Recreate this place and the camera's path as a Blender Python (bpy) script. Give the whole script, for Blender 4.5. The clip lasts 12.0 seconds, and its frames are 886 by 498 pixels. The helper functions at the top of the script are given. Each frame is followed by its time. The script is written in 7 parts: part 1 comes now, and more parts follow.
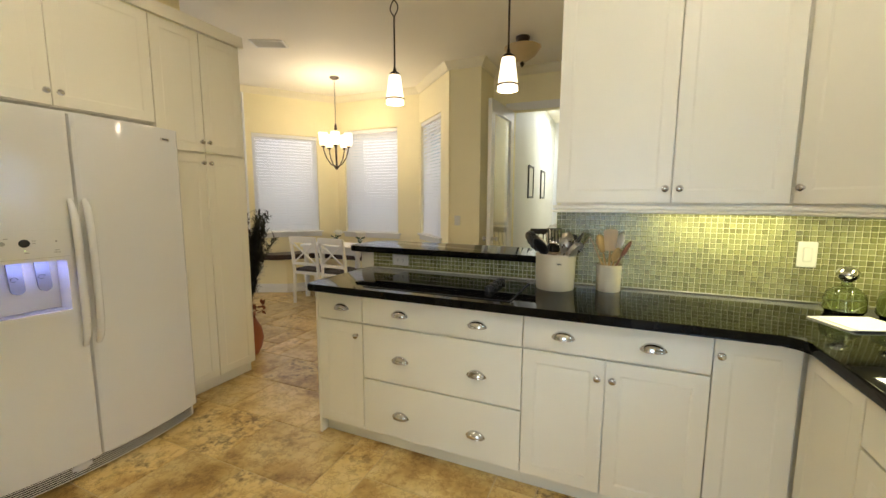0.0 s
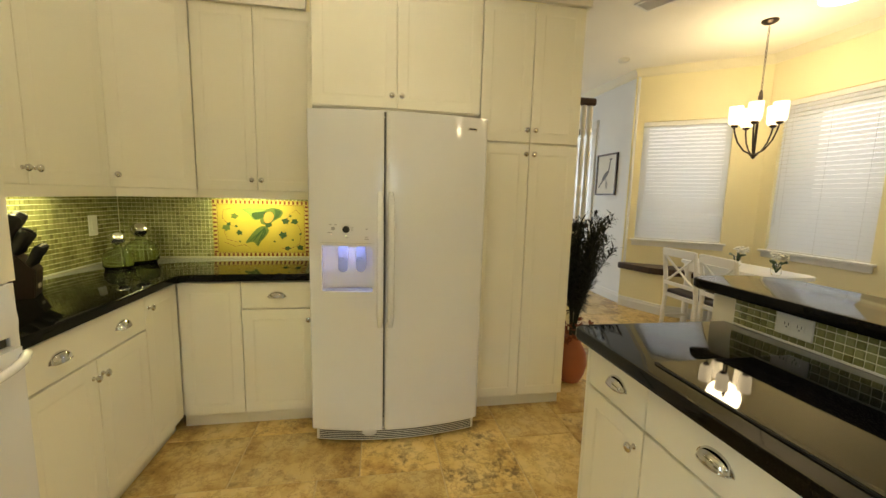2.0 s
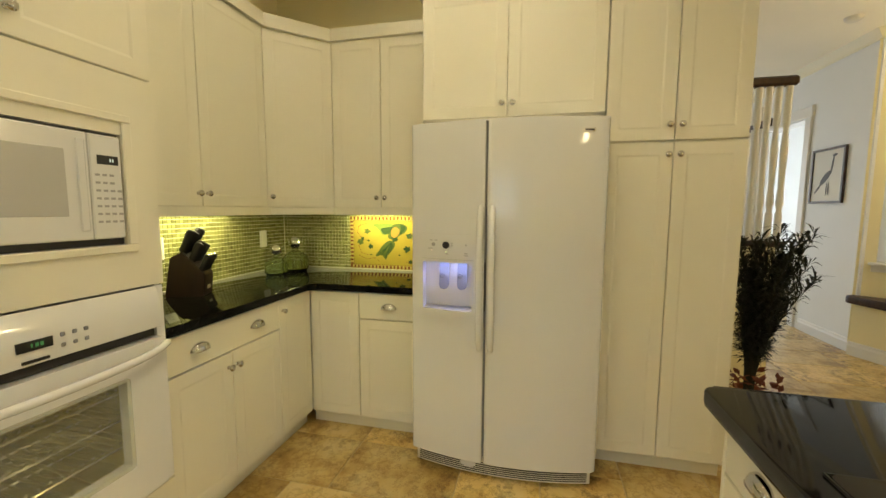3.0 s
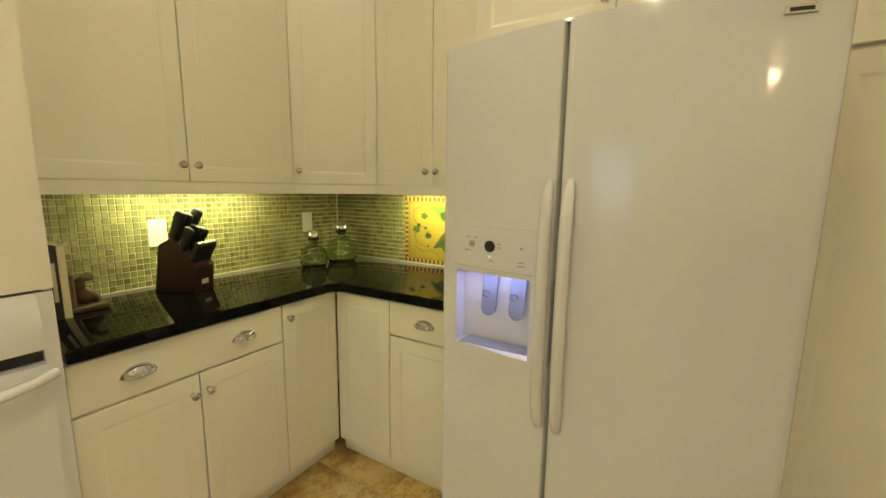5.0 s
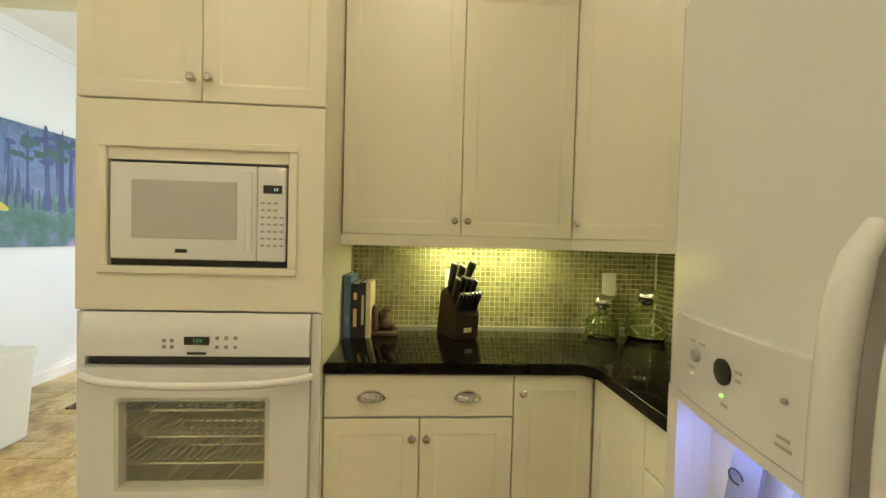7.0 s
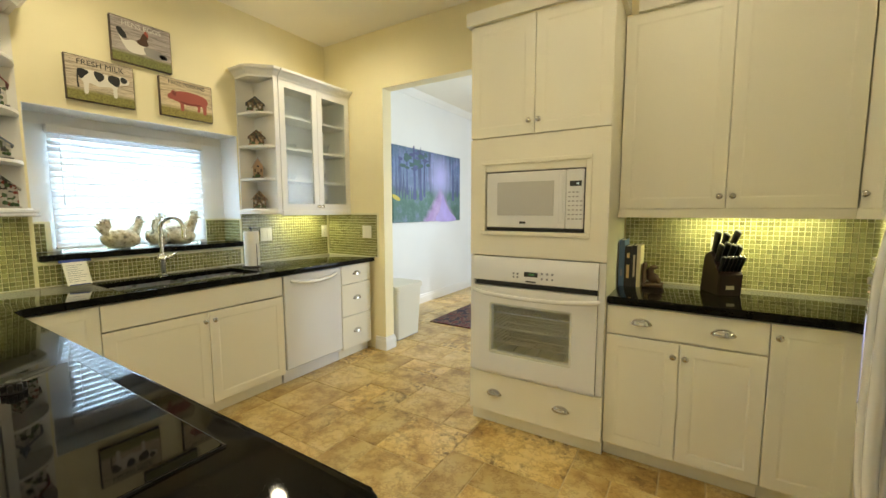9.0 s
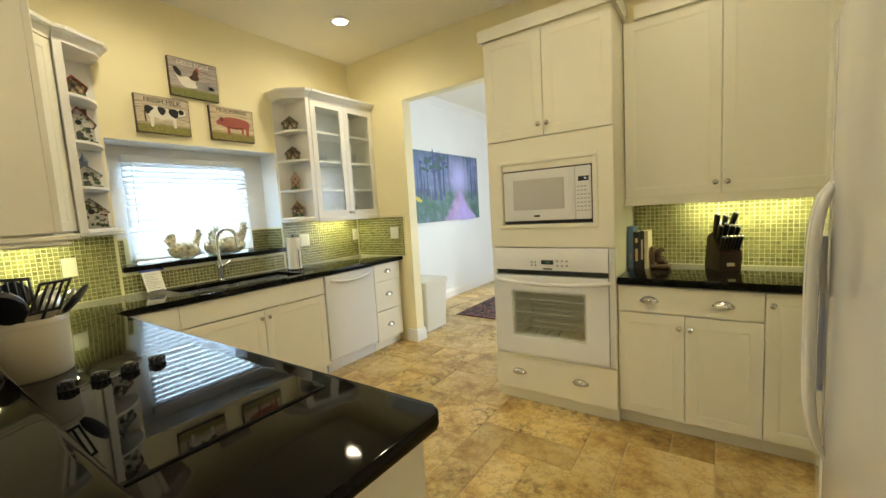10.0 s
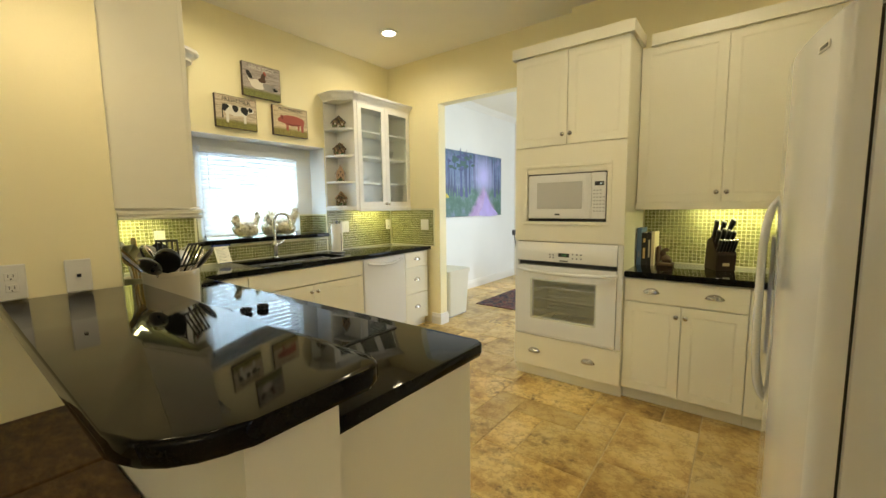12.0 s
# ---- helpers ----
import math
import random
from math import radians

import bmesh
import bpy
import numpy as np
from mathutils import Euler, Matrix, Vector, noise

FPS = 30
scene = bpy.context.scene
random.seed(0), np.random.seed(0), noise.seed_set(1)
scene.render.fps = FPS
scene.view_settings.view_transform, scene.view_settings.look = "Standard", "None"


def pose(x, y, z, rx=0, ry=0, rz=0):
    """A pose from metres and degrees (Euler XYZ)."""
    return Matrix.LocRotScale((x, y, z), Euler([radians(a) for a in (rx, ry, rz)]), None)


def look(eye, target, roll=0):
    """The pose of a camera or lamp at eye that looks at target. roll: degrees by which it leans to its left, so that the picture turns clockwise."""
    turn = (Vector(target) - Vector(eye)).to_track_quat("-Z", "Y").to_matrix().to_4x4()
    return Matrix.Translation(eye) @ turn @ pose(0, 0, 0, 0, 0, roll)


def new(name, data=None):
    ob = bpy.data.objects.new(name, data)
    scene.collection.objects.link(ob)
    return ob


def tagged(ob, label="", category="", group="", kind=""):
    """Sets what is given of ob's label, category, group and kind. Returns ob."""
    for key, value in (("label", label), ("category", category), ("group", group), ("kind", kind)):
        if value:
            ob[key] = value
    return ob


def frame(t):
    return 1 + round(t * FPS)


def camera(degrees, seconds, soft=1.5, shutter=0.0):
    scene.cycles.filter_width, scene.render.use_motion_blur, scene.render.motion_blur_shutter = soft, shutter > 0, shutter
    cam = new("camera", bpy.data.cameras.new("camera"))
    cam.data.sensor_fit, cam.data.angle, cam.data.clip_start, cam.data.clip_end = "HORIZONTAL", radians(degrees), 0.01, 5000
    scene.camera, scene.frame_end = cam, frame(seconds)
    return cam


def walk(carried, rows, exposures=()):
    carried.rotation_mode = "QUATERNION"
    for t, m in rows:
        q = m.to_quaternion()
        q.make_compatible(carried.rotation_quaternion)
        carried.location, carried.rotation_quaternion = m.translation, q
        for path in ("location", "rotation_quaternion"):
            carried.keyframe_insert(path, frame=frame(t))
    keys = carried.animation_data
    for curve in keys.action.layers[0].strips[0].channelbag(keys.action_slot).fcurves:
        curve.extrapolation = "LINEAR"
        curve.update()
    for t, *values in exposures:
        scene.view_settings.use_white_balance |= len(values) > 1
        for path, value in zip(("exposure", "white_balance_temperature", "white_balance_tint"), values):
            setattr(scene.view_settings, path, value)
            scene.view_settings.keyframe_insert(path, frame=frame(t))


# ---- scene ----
cam = camera(96.6, 12.0)
PATH = [
    (0, (1.1, 0.775, 1.383), (0.386, 2.43, 1.161), 0.2),
    (0.5, (1.061, 1.041, 1.376), (-0.052, 2.466, 1.207), 0.8),
    (1, (0.987, 1.311, 1.378), (-0.429, 2.434, 1.2), 2.0),
    (1.5, (0.916, 1.563, 1.378), (-0.744, 2.268, 1.16), 1.5),
    (2, (0.806, 1.758, 1.367), (-0.966, 2.071, 1.129), 1.5),
    (2.5, (0.695, 1.919, 1.368), (-1.108, 1.854, 1.159), 0.8),
    (3, (0.631, 2.053, 1.364), (-1.126, 1.633, 1.183), 0.3),
    (3.2, (0.607, 2.097, 1.37), (-1.122, 1.572, 1.189), 0.5),
    (4.8, (-0.056, 2.1, 1.347), (-1.642, 1.263, 1.061), 0.0),
    (5, (-0.178, 2.094, 1.357), (-1.72, 1.174, 1.084), 0.7),
    (5.5, (-0.442, 2.028, 1.344), (-1.816, 0.865, 1.105), 1.8),
    (6, (-0.677, 1.954, 1.353), (-1.727, 0.488, 1.145), -0.2),
    (6.5, (-0.805, 1.986, 1.351), (-1.395, 0.271, 1.261), -0.4),
    (7, (-0.834, 2.116, 1.357), (-0.955, 0.304, 1.314), 1.5),
    (7.5, (-0.854, 2.31, 1.372), (-0.558, 0.52, 1.288), 0.8),
    (7.7, (-0.864, 2.391, 1.372), (-0.405, 0.637, 1.26), -0.1),
    (9.3, (-0.88, 3.023, 1.367), (0.129, 1.525, 1.178), -1.3),
    (9.5, (-0.903, 3.074, 1.37), (0.128, 1.593, 1.174), -2.7),
    (10, (-1.005, 3.185, 1.372), (0.032, 1.705, 1.193), -3.4),
    (10.5, (-1.099, 3.308, 1.369), (-0.142, 1.773, 1.207), -0.1),
    (11, (-1.151, 3.406, 1.364), (-0.233, 1.851, 1.176), 1.7),
    (11.5, (-1.14, 3.485, 1.36), (-0.173, 1.965, 1.13), 1.0),
    (12, (-1.149, 3.573, 1.363), (-0.053, 2.138, 1.17), -0.7),
]
# the camera's exposure and white balance drift a little on the way: seconds, stops, kelvin, tint
DRIFT = [(0, 0.02, 5900, 18), (0.5, 0.02, 6000, 18), (1, 0.02, 6300, 14), (2, 0.04, 6550, 11), (5, 0.02, 6500, 10), (7, 0.0, 6350, 11), (9.5, 0.0, 6250, 11), (10.5, 0.0, 6250, 11), (12, 0.02, 6400, 10)]
walk(cam, [(t, look(eye, target, roll)) for t, eye, target, roll in PATH], DRIFT)

# ---- world and light ----
world = bpy.data.worlds.new("sky")
scene.world = world
world.use_nodes = True
_nt = world.node_tree
_sky = _nt.nodes.new("ShaderNodeTexSky")
_sky.sky_type, _sky.sun_disc = "NISHITA", False
_sky.sun_elevation, _sky.sun_rotation = radians(43), radians(200)
_nt.links.new(_sky.outputs[0], _nt.nodes["Background"].inputs[0])
_nt.nodes["Background"].inputs[1].default_value = 0.12


def lamp(name, kind, m, energy, colour, size=0.1, size_y=None, spot=None, blend=0.6, spread=180):
    d = bpy.data.lights.new(name, kind)
    d.energy, d.color = energy, colour
    if kind == "AREA":
        d.shape = "RECTANGLE" if size_y else "DISK"
        d.size = size
        d.spread = radians(spread)
        if size_y:
            d.size_y = size_y
    elif kind == "SUN":
        d.angle = size
    else:
        d.shadow_soft_size = size
        if kind == "SPOT":
            d.spot_size, d.spot_blend = radians(spot), blend
    ob = new(name, d)
    ob.matrix_basis = m
    return ob


WARM = (1.0, 0.78, 0.50)
CANC = (1.0, 0.85, 0.53)
sun = lamp("sun", "SUN", look((-3, -8, 8), (0, 0, 0)), 2.0, (1.0, 0.95, 0.88), size=0.009)

# ---- materials ----


def mat(name):
    m = bpy.data.materials.new(name)
    m.use_nodes = True
    nt = m.node_tree
    return m, nt, nt.nodes["Principled BSDF"]


def node(nt, kind, **kw):
    n = nt.nodes.new(kind)
    for k, v in kw.items():
        n.inputs[k.replace("_", " ")].default_value = v
    return n


def ramp(nt, fac, stops):
    r = nt.nodes.new("ShaderNodeValToRGB")
    e = r.color_ramp.elements
    while len(e) < len(stops):
        e.new(0.5)
    for el, (p, c) in zip(e, stops):
        el.position, el.color = p, (*c, 1)
    nt.links.new(fac, r.inputs[0])
    return r.outputs[0]


def coords(nt, scale=1.0, kind="Object"):
    tc = nt.nodes.new("ShaderNodeTexCoord")
    mp = nt.nodes.new("ShaderNodeMapping")
    mp.inputs["Scale"].default_value = scale if isinstance(scale, tuple) else (scale,) * 3
    nt.links.new(tc.outputs[kind], mp.inputs[0])
    return mp.outputs[0]


def world_coords(nt, scale=1.0):
    g = nt.nodes.new("ShaderNodeNewGeometry")
    mp = nt.nodes.new("ShaderNodeMapping")
    mp.inputs["Scale"].default_value = scale if isinstance(scale, tuple) else (scale,) * 3
    nt.links.new(g.outputs["Position"], mp.inputs[0])
    return mp.outputs[0]


def noise_tex(nt, vec, scale, detail=4.0, rough=0.55):
    n = nt.nodes.new("ShaderNodeTexNoise")
    n.inputs["Scale"].default_value, n.inputs["Detail"].default_value, n.inputs["Roughness"].default_value = scale, detail, rough
    nt.links.new(vec, n.inputs["Vector"])
    return n.outputs["Fac"]


def bump(nt, b, height, strength=0.1, dist=0.01):
    n = nt.nodes.new("ShaderNodeBump")
    n.inputs["Strength"].default_value, n.inputs["Distance"].default_value = strength, dist
    nt.links.new(height, n.inputs["Height"])
    nt.links.new(n.outputs[0], b.inputs["Normal"])


def mix(nt, fac, a, b, mode="MIX"):
    n = nt.nodes.new("ShaderNodeMix")
    n.data_type, n.blend_type = "RGBA", mode
    for s, v in ((0, fac), (6, a), (7, b)):
        if isinstance(v, (int, float)):
            n.inputs[s].default_value = v
        elif isinstance(v, tuple):
            n.inputs[s].default_value = (*v, 1)
        else:
            nt.links.new(v, n.inputs[s])
    return n.outputs[2]


def painted(name, colour, rough=0.45, vary=0.04, grain=60, strength=0.05, metal=0.0, coat=0.0):
    """Paint, plastic or plain stuff with faint mottling and fine relief."""
    m, nt, b = mat(name)
    v = world_coords(nt)
    f = noise_tex(nt, v, 1.7, 3)
    lo = tuple(max(0, c * (1 - vary)) for c in colour)
    hi = tuple(min(1, c * (1 + vary)) for c in colour)
    nt.links.new(ramp(nt, f, [(0.3, lo), (0.7, hi)]), b.inputs["Base Color"])
    g = noise_tex(nt, v, grain, 3)
    bump(nt, b, g, strength, 0.003)
    r = nt.nodes.new("ShaderNodeMapRange")
    r.inputs[3].default_value, r.inputs[4].default_value = rough * 0.85, min(1, rough * 1.15)
    nt.links.new(f, r.inputs[0])
    nt.links.new(r.outputs[0], b.inputs["Roughness"])
    b.inputs["Metallic"].default_value = metal
    b.inputs["Coat Weight"].default_value = coat
    return m


def glass(name, colour=(0.9, 0.95, 0.92), rough=0.02, ior=1.45):
    m, nt, b = mat(name)
    b.inputs["Base Color"].default_value = (*colour, 1)
    b.inputs["Roughness"].default_value, b.inputs["IOR"].default_value = rough, ior
    b.inputs["Transmission Weight"].default_value = 1.0
    return m


def glowing(name, colour, strength, base=(0.9, 0.9, 0.9)):
    m, nt, b = mat(name)
    b.inputs["Base Color"].default_value = (*base, 1)
    b.inputs["Emission Color"].default_value, b.inputs["Emission Strength"].default_value = (*colour, 1), strength
    return m


def granite():
    m, nt, b = mat("black_granite")
    v = world_coords(nt)
    f = noise_tex(nt, v, 260, 2)
    g = noise_tex(nt, v, 14, 5)
    c1 = ramp(nt, f, [(0.55, (0.003, 0.003, 0.003)), (0.74, (0.022, 0.018, 0.013))])
    c2 = ramp(nt, g, [(0.4, (0.002, 0.002, 0.0025)), (0.75, (0.010, 0.009, 0.007))])
    nt.links.new(mix(nt, 0.5, c1, c2), b.inputs["Base Color"])
    b.inputs["Roughness"].default_value = 0.05
    b.inputs["IOR"].default_value = 1.36
    b.inputs["Specular IOR Level"].default_value = 0.21
    return m


def travertine():
    m, nt, b = mat("travertine")
    v = world_coords(nt)
    info = nt.nodes.new("ShaderNodeObjectInfo")
    geo = nt.nodes.new("ShaderNodeNewGeometry")
    add = nt.nodes.new("ShaderNodeMath")
    add.operation = "ADD"
    nt.links.new(info.outputs["Random"], add.inputs[0])
    nt.links.new(geo.outputs["Random Per Island"], add.inputs[1])
    comb = nt.nodes.new("ShaderNodeVectorMath")
    comb.operation = "MULTIPLY_ADD"
    comb.inputs[1].default_value = (17.0, 29.0, 11.0)
    nt.links.new(add.outputs[0], comb.inputs[0])
    nt.links.new(v, comb.inputs[2])
    vv = comb.outputs[0]
    wrap = nt.nodes.new("ShaderNodeMath")
    wrap.operation = "FRACT"
    scaled = nt.nodes.new("ShaderNodeMath")
    scaled.operation = "MULTIPLY"
    scaled.inputs[1].default_value = 7.31
    nt.links.new(add.outputs[0], scaled.inputs[0])
    nt.links.new(scaled.outputs[0], wrap.inputs[0])
    cloud = noise_tex(nt, vv, 4.0, 8, 0.62)
    fine = noise_tex(nt, vv, 21, 9, 0.66)
    base = ramp(nt, cloud, [(0.30, (0.29, 0.17, 0.046)), (0.42, (0.49, 0.33, 0.105)), (0.52, (0.65, 0.49, 0.20)), (0.70, (0.70, 0.57, 0.30))])
    blotch = ramp(nt, fine, [(0.47, (0, 0, 0)), (0.59, (0.80, 0.80, 0.80))])
    sel = ramp(nt, noise_tex(nt, vv, 3.0, 6, 0.7), [(0.44, (0, 0, 0)), (0.60, (1, 1, 1))])
    amount = ramp(nt, wrap.outputs[0], [(0.0, (0.05, 0.05, 0.05)), (0.45, (0.45, 0.45, 0.45)), (0.8, (1, 1, 1))])
    k = mix(nt, 1.0, mix(nt, 1.0, blotch, sel, "MULTIPLY"), amount, "MULTIPLY")
    col = mix(nt, k, base, (0.078, 0.042, 0.013))
    veins = ramp(nt, noise_tex(nt, vv, 9.0, 10, 0.72), [(0.47, (1, 1, 1)), (0.50, (0.62, 0.52, 0.40)), (0.53, (1, 1, 1))])
    col = mix(nt, 0.8, col, mix(nt, 1.0, col, veins, "MULTIPLY"))
    tone = ramp(nt, wrap.outputs[0], [(0.0, (0.66, 0.61, 0.50)), (0.30, (1.0, 0.98, 0.92)), (0.60, (0.80, 0.77, 0.67)), (1.0, (1.08, 1.03, 0.90))])
    nt.links.new(mix(nt, 1.0, col, tone, "MULTIPLY"), b.inputs["Base Color"])
    r = nt.nodes.new("ShaderNodeMapRange")
    r.inputs[3].default_value, r.inputs[4].default_value = 0.22, 0.45
    nt.links.new(fine, r.inputs[0])
    nt.links.new(r.outputs[0], b.inputs["Roughness"])
    bump(nt, b, fine, 0.12, 0.004)
    return m


def mosaic():
    m, nt, b = mat("mosaic_glass_tile")
    info = nt.nodes.new("ShaderNodeObjectInfo")
    geo = nt.nodes.new("ShaderNodeNewGeometry")
    add = nt.nodes.new("ShaderNodeMath")
    add.operation = "ADD"
    nt.links.new(info.outputs["Random"], add.inputs[0])
    nt.links.new(geo.outputs["Random Per Island"], add.inputs[1])
    fr = nt.nodes.new("ShaderNodeMath")
    fr.operation = "FRACT"
    nt.links.new(add.outputs[0], fr.inputs[0])
    c = ramp(nt, fr.outputs[0], [(0.0, (0.12, 0.11, 0.035)), (0.3, (0.24, 0.235, 0.08)), (0.55, (0.33, 0.33, 0.13)), (0.8, (0.18, 0.18, 0.065)), (1.0, (0.38, 0.38, 0.16))])
    f = noise_tex(nt, world_coords(nt), 90, 3)
    nt.links.new(mix(nt, 0.25, c, ramp(nt, f, [(0.3, (0.15, 0.14, 0.06)), (0.7, (0.38, 0.38, 0.20))])), b.inputs["Base Color"])
    b.inputs["Roughness"].default_value = 0.24
    return m


def wood(name, dark, light, scale=6.0, rough=0.4):
    m, nt, b = mat(name)
    v = coords(nt, (scale, scale, scale * 0.12))
    f = noise_tex(nt, v, 4, 6, 0.6)
    nt.links.new(ramp(nt, f, [(0.3, dark), (0.7, light)]), b.inputs["Base Color"])
    b.inputs["Roughness"].default_value = rough
    bump(nt, b, f, 0.08, 0.003)
    return m


def metal(name, colour, rough):
    m, nt, b = mat(name)
    b.inputs["Base Color"].default_value = (*colour, 1)
    b.inputs["Metallic"].default_value = 1.0
    f = noise_tex(nt, world_coords(nt), 40, 3)
    r = nt.nodes.new("ShaderNodeMapRange")
    r.inputs[3].default_value, r.inputs[4].default_value = rough * 0.7, rough * 1.4
    nt.links.new(f, r.inputs[0])
    nt.links.new(r.outputs[0], b.inputs["Roughness"])
    return m


def blind_mat():
    m, nt, b = mat("blind_slat")
    b.inputs["Base Color"].default_value = (0.85, 0.85, 0.84, 1)
    b.inputs["Roughness"].default_value = 0.5
    t = nt.nodes.new("ShaderNodeBsdfTranslucent")
    t.inputs[0].default_value = (0.8, 0.82, 0.85, 1)
    mx = nt.nodes.new("ShaderNodeMixShader")
    mx.inputs[0].default_value = 0.20
    nt.links.new(b.outputs[0], mx.inputs[1])
    nt.links.new(t.outputs[0], mx.inputs[2])
    nt.links.new(mx.outputs[0], nt.nodes["Material Output"].inputs[0])
    return m


CAB = painted("cream_cabinet_paint", (0.81, 0.78, 0.65), 0.34, 0.02, 45, 0.04)
CABIN = painted("cabinet_shadow_gap", (0.30, 0.28, 0.24), 0.6)
WALL = painted("yellow_wall_paint", (0.91, 0.83, 0.53), 0.6, 0.025, 120, 0.08)
WHITEWALL = painted("white_wall_paint", (0.84, 0.85, 0.84), 0.6, 0.02, 120, 0.08)
CEIL = painted("ceiling_paint", (0.91, 0.87, 0.76), 0.75, 0.02, 150, 0.1)
TRIM = painted("white_trim_paint", (0.83, 0.82, 0.78), 0.35, 0.02, 50, 0.03)
APPL = painted("white_appliance_enamel", (0.75, 0.755, 0.76), 0.11, 0.01, 300, 0.01, coat=0.7)
PLASTIC = painted("white_plastic", (0.75, 0.73, 0.66), 0.35, 0.015, 200, 0.02)
BLACK = painted("black_plastic", (0.012, 0.012, 0.012), 0.3, 0.1, 100, 0.03)
GREY = painted("grey_plastic", (0.35, 0.35, 0.36), 0.4, 0.05, 100, 0.03)
GROUT = painted("grout", (0.80, 0.77, 0.52), 0.8, 0.06, 80, 0.2)
FGROUT = painted("floor_grout", (0.50, 0.39, 0.21), 0.8, 0.08, 60, 0.2)
CHROME = metal("chrome", (0.86, 0.85, 0.83), 0.06)
NICKEL = metal("polished_nickel", (0.60, 0.585, 0.56), 0.07)
STEEL = metal("brushed_steel", (0.62, 0.61, 0.58), 0.28)
BRONZE = metal("oil_rubbed_bronze", (0.06, 0.045, 0.035), 0.35)
GRANITE = granite()
TRAV = travertine()
MOSAIC = mosaic()
BLIND = blind_mat()
GLASS = glass("clear_glass", (0.96, 0.98, 0.97))
DARKWOOD = wood("dark_stained_wood", (0.022, 0.010, 0.006), (0.060, 0.026, 0.014))
LIGHTWOOD = wood("beech_wood", (0.42, 0.25, 0.10), (0.60, 0.40, 0.18))

# ---- mesh helpers ----


def box(bm, x0, y0, z0, x1, y1, z1, bevel=0.0, seg=1):
    v = [bm.verts.new((x, y, z)) for x in (x0, x1) for y in (y0, y1) for z in (z0, z1)]
    f = [bm.faces.new([v[i] for i in q]) for q in ((0, 1, 3, 2), (4, 6, 7, 5), (0, 4, 5, 1), (2, 3, 7, 6), (0, 2, 6, 4), (1, 5, 7, 3))]
    if bevel:
        es = list({e for q in f for e in q.edges})
        bmesh.ops.bevel(bm, geom=es, offset=bevel, segments=seg, affect="EDGES", profile=0.5)
    return bm


def boxes(*bs, bevel=0.0):
    bm = bmesh.new()
    for b in bs:
        box(bm, *b, bevel=bevel)
    return bm


def prism(bm, pts, z0, z1, bevel=0.0, seg=2):
    """A flat outline (anticlockwise) raised from z0 to z1."""
    lo = [bm.verts.new((x, y, z0)) for x, y in pts]
    hi = [bm.verts.new((x, y, z1)) for x, y in pts]
    n = len(pts)
    top = bm.faces.new(hi)
    bot = bm.faces.new(lo[::-1])
    for i in range(n):
        bm.faces.new((lo[i], lo[(i + 1) % n], hi[(i + 1) % n], hi[i]))
    if bevel:
        bmesh.ops.bevel(bm, geom=list(top.edges) + list(bot.edges), offset=bevel, segments=seg, affect="EDGES", profile=0.5)
    return bm


def round_corner(p0, p1, p2, r, n=6):
    """Points that round the corner p1 between p0 and p2."""
    a, b, c = Vector(p0), Vector(p1), Vector(p2)
    u, w = (a - b).normalized(), (c - b).normalized()
    ang = u.angle(w)
    d = r / math.tan(ang / 2)
    s, e = b + u * d, b + w * d
    ctr = b + (u + w).normalized() * (r / math.sin(ang / 2))
    out = []
    v0, v1 = s - ctr, e - ctr
    a0 = math.atan2(v0.y, v0.x)
    da = math.atan2(v1.y, v1.x) - a0
    da = (da + math.pi) % (2 * math.pi) - math.pi
    for i in range(n + 1):
        t = a0 + da * i / n
        out.append((ctr.x + r * math.cos(t), ctr.y + r * math.sin(t)))
    return out


def outline(pts):
    """pts: (x, y) or (x, y, radius)."""
    out = []
    n = len(pts)
    for i, p in enumerate(pts):
        if len(p) == 3 and p[2] > 0:
            out += round_corner(pts[i - 1][:2], p[:2], pts[(i + 1) % n][:2], p[2])
        else:
            out.append(p[:2])
    return out


def lathe(bm, profile, n=24, at=(0, 0, 0), axis="z"):
    """profile: (radius, height) from bottom to top."""
    rings = []
    for r, h in profile:
        ring = []
        for i in range(n):
            a = 2 * math.pi * i / n
            p = (r * math.cos(a), r * math.sin(a), h)
            if axis == "y":
                p = (p[0], -p[2], p[1])
            elif axis == "x":
                p = (p[2], p[0], p[1])
            ring.append(bm.verts.new((p[0] + at[0], p[1] + at[1], p[2] + at[2])))
        rings.append(ring)
    for a, b in zip(rings, rings[1:]):
        for i in range(n):
            bm.faces.new((a[i], a[(i + 1) % n], b[(i + 1) % n], b[i]))
    closed = profile[0] == profile[-1]
    if profile[0][0] > 1e-5 and not closed:
        bm.faces.new(rings[0][::-1])
    if profile[-1][0] > 1e-5 and not closed:
        bm.faces.new(rings[-1])
    bmesh.ops.remove_doubles(bm, verts=[v for r in rings for v in r], dist=1e-6)
    return bm


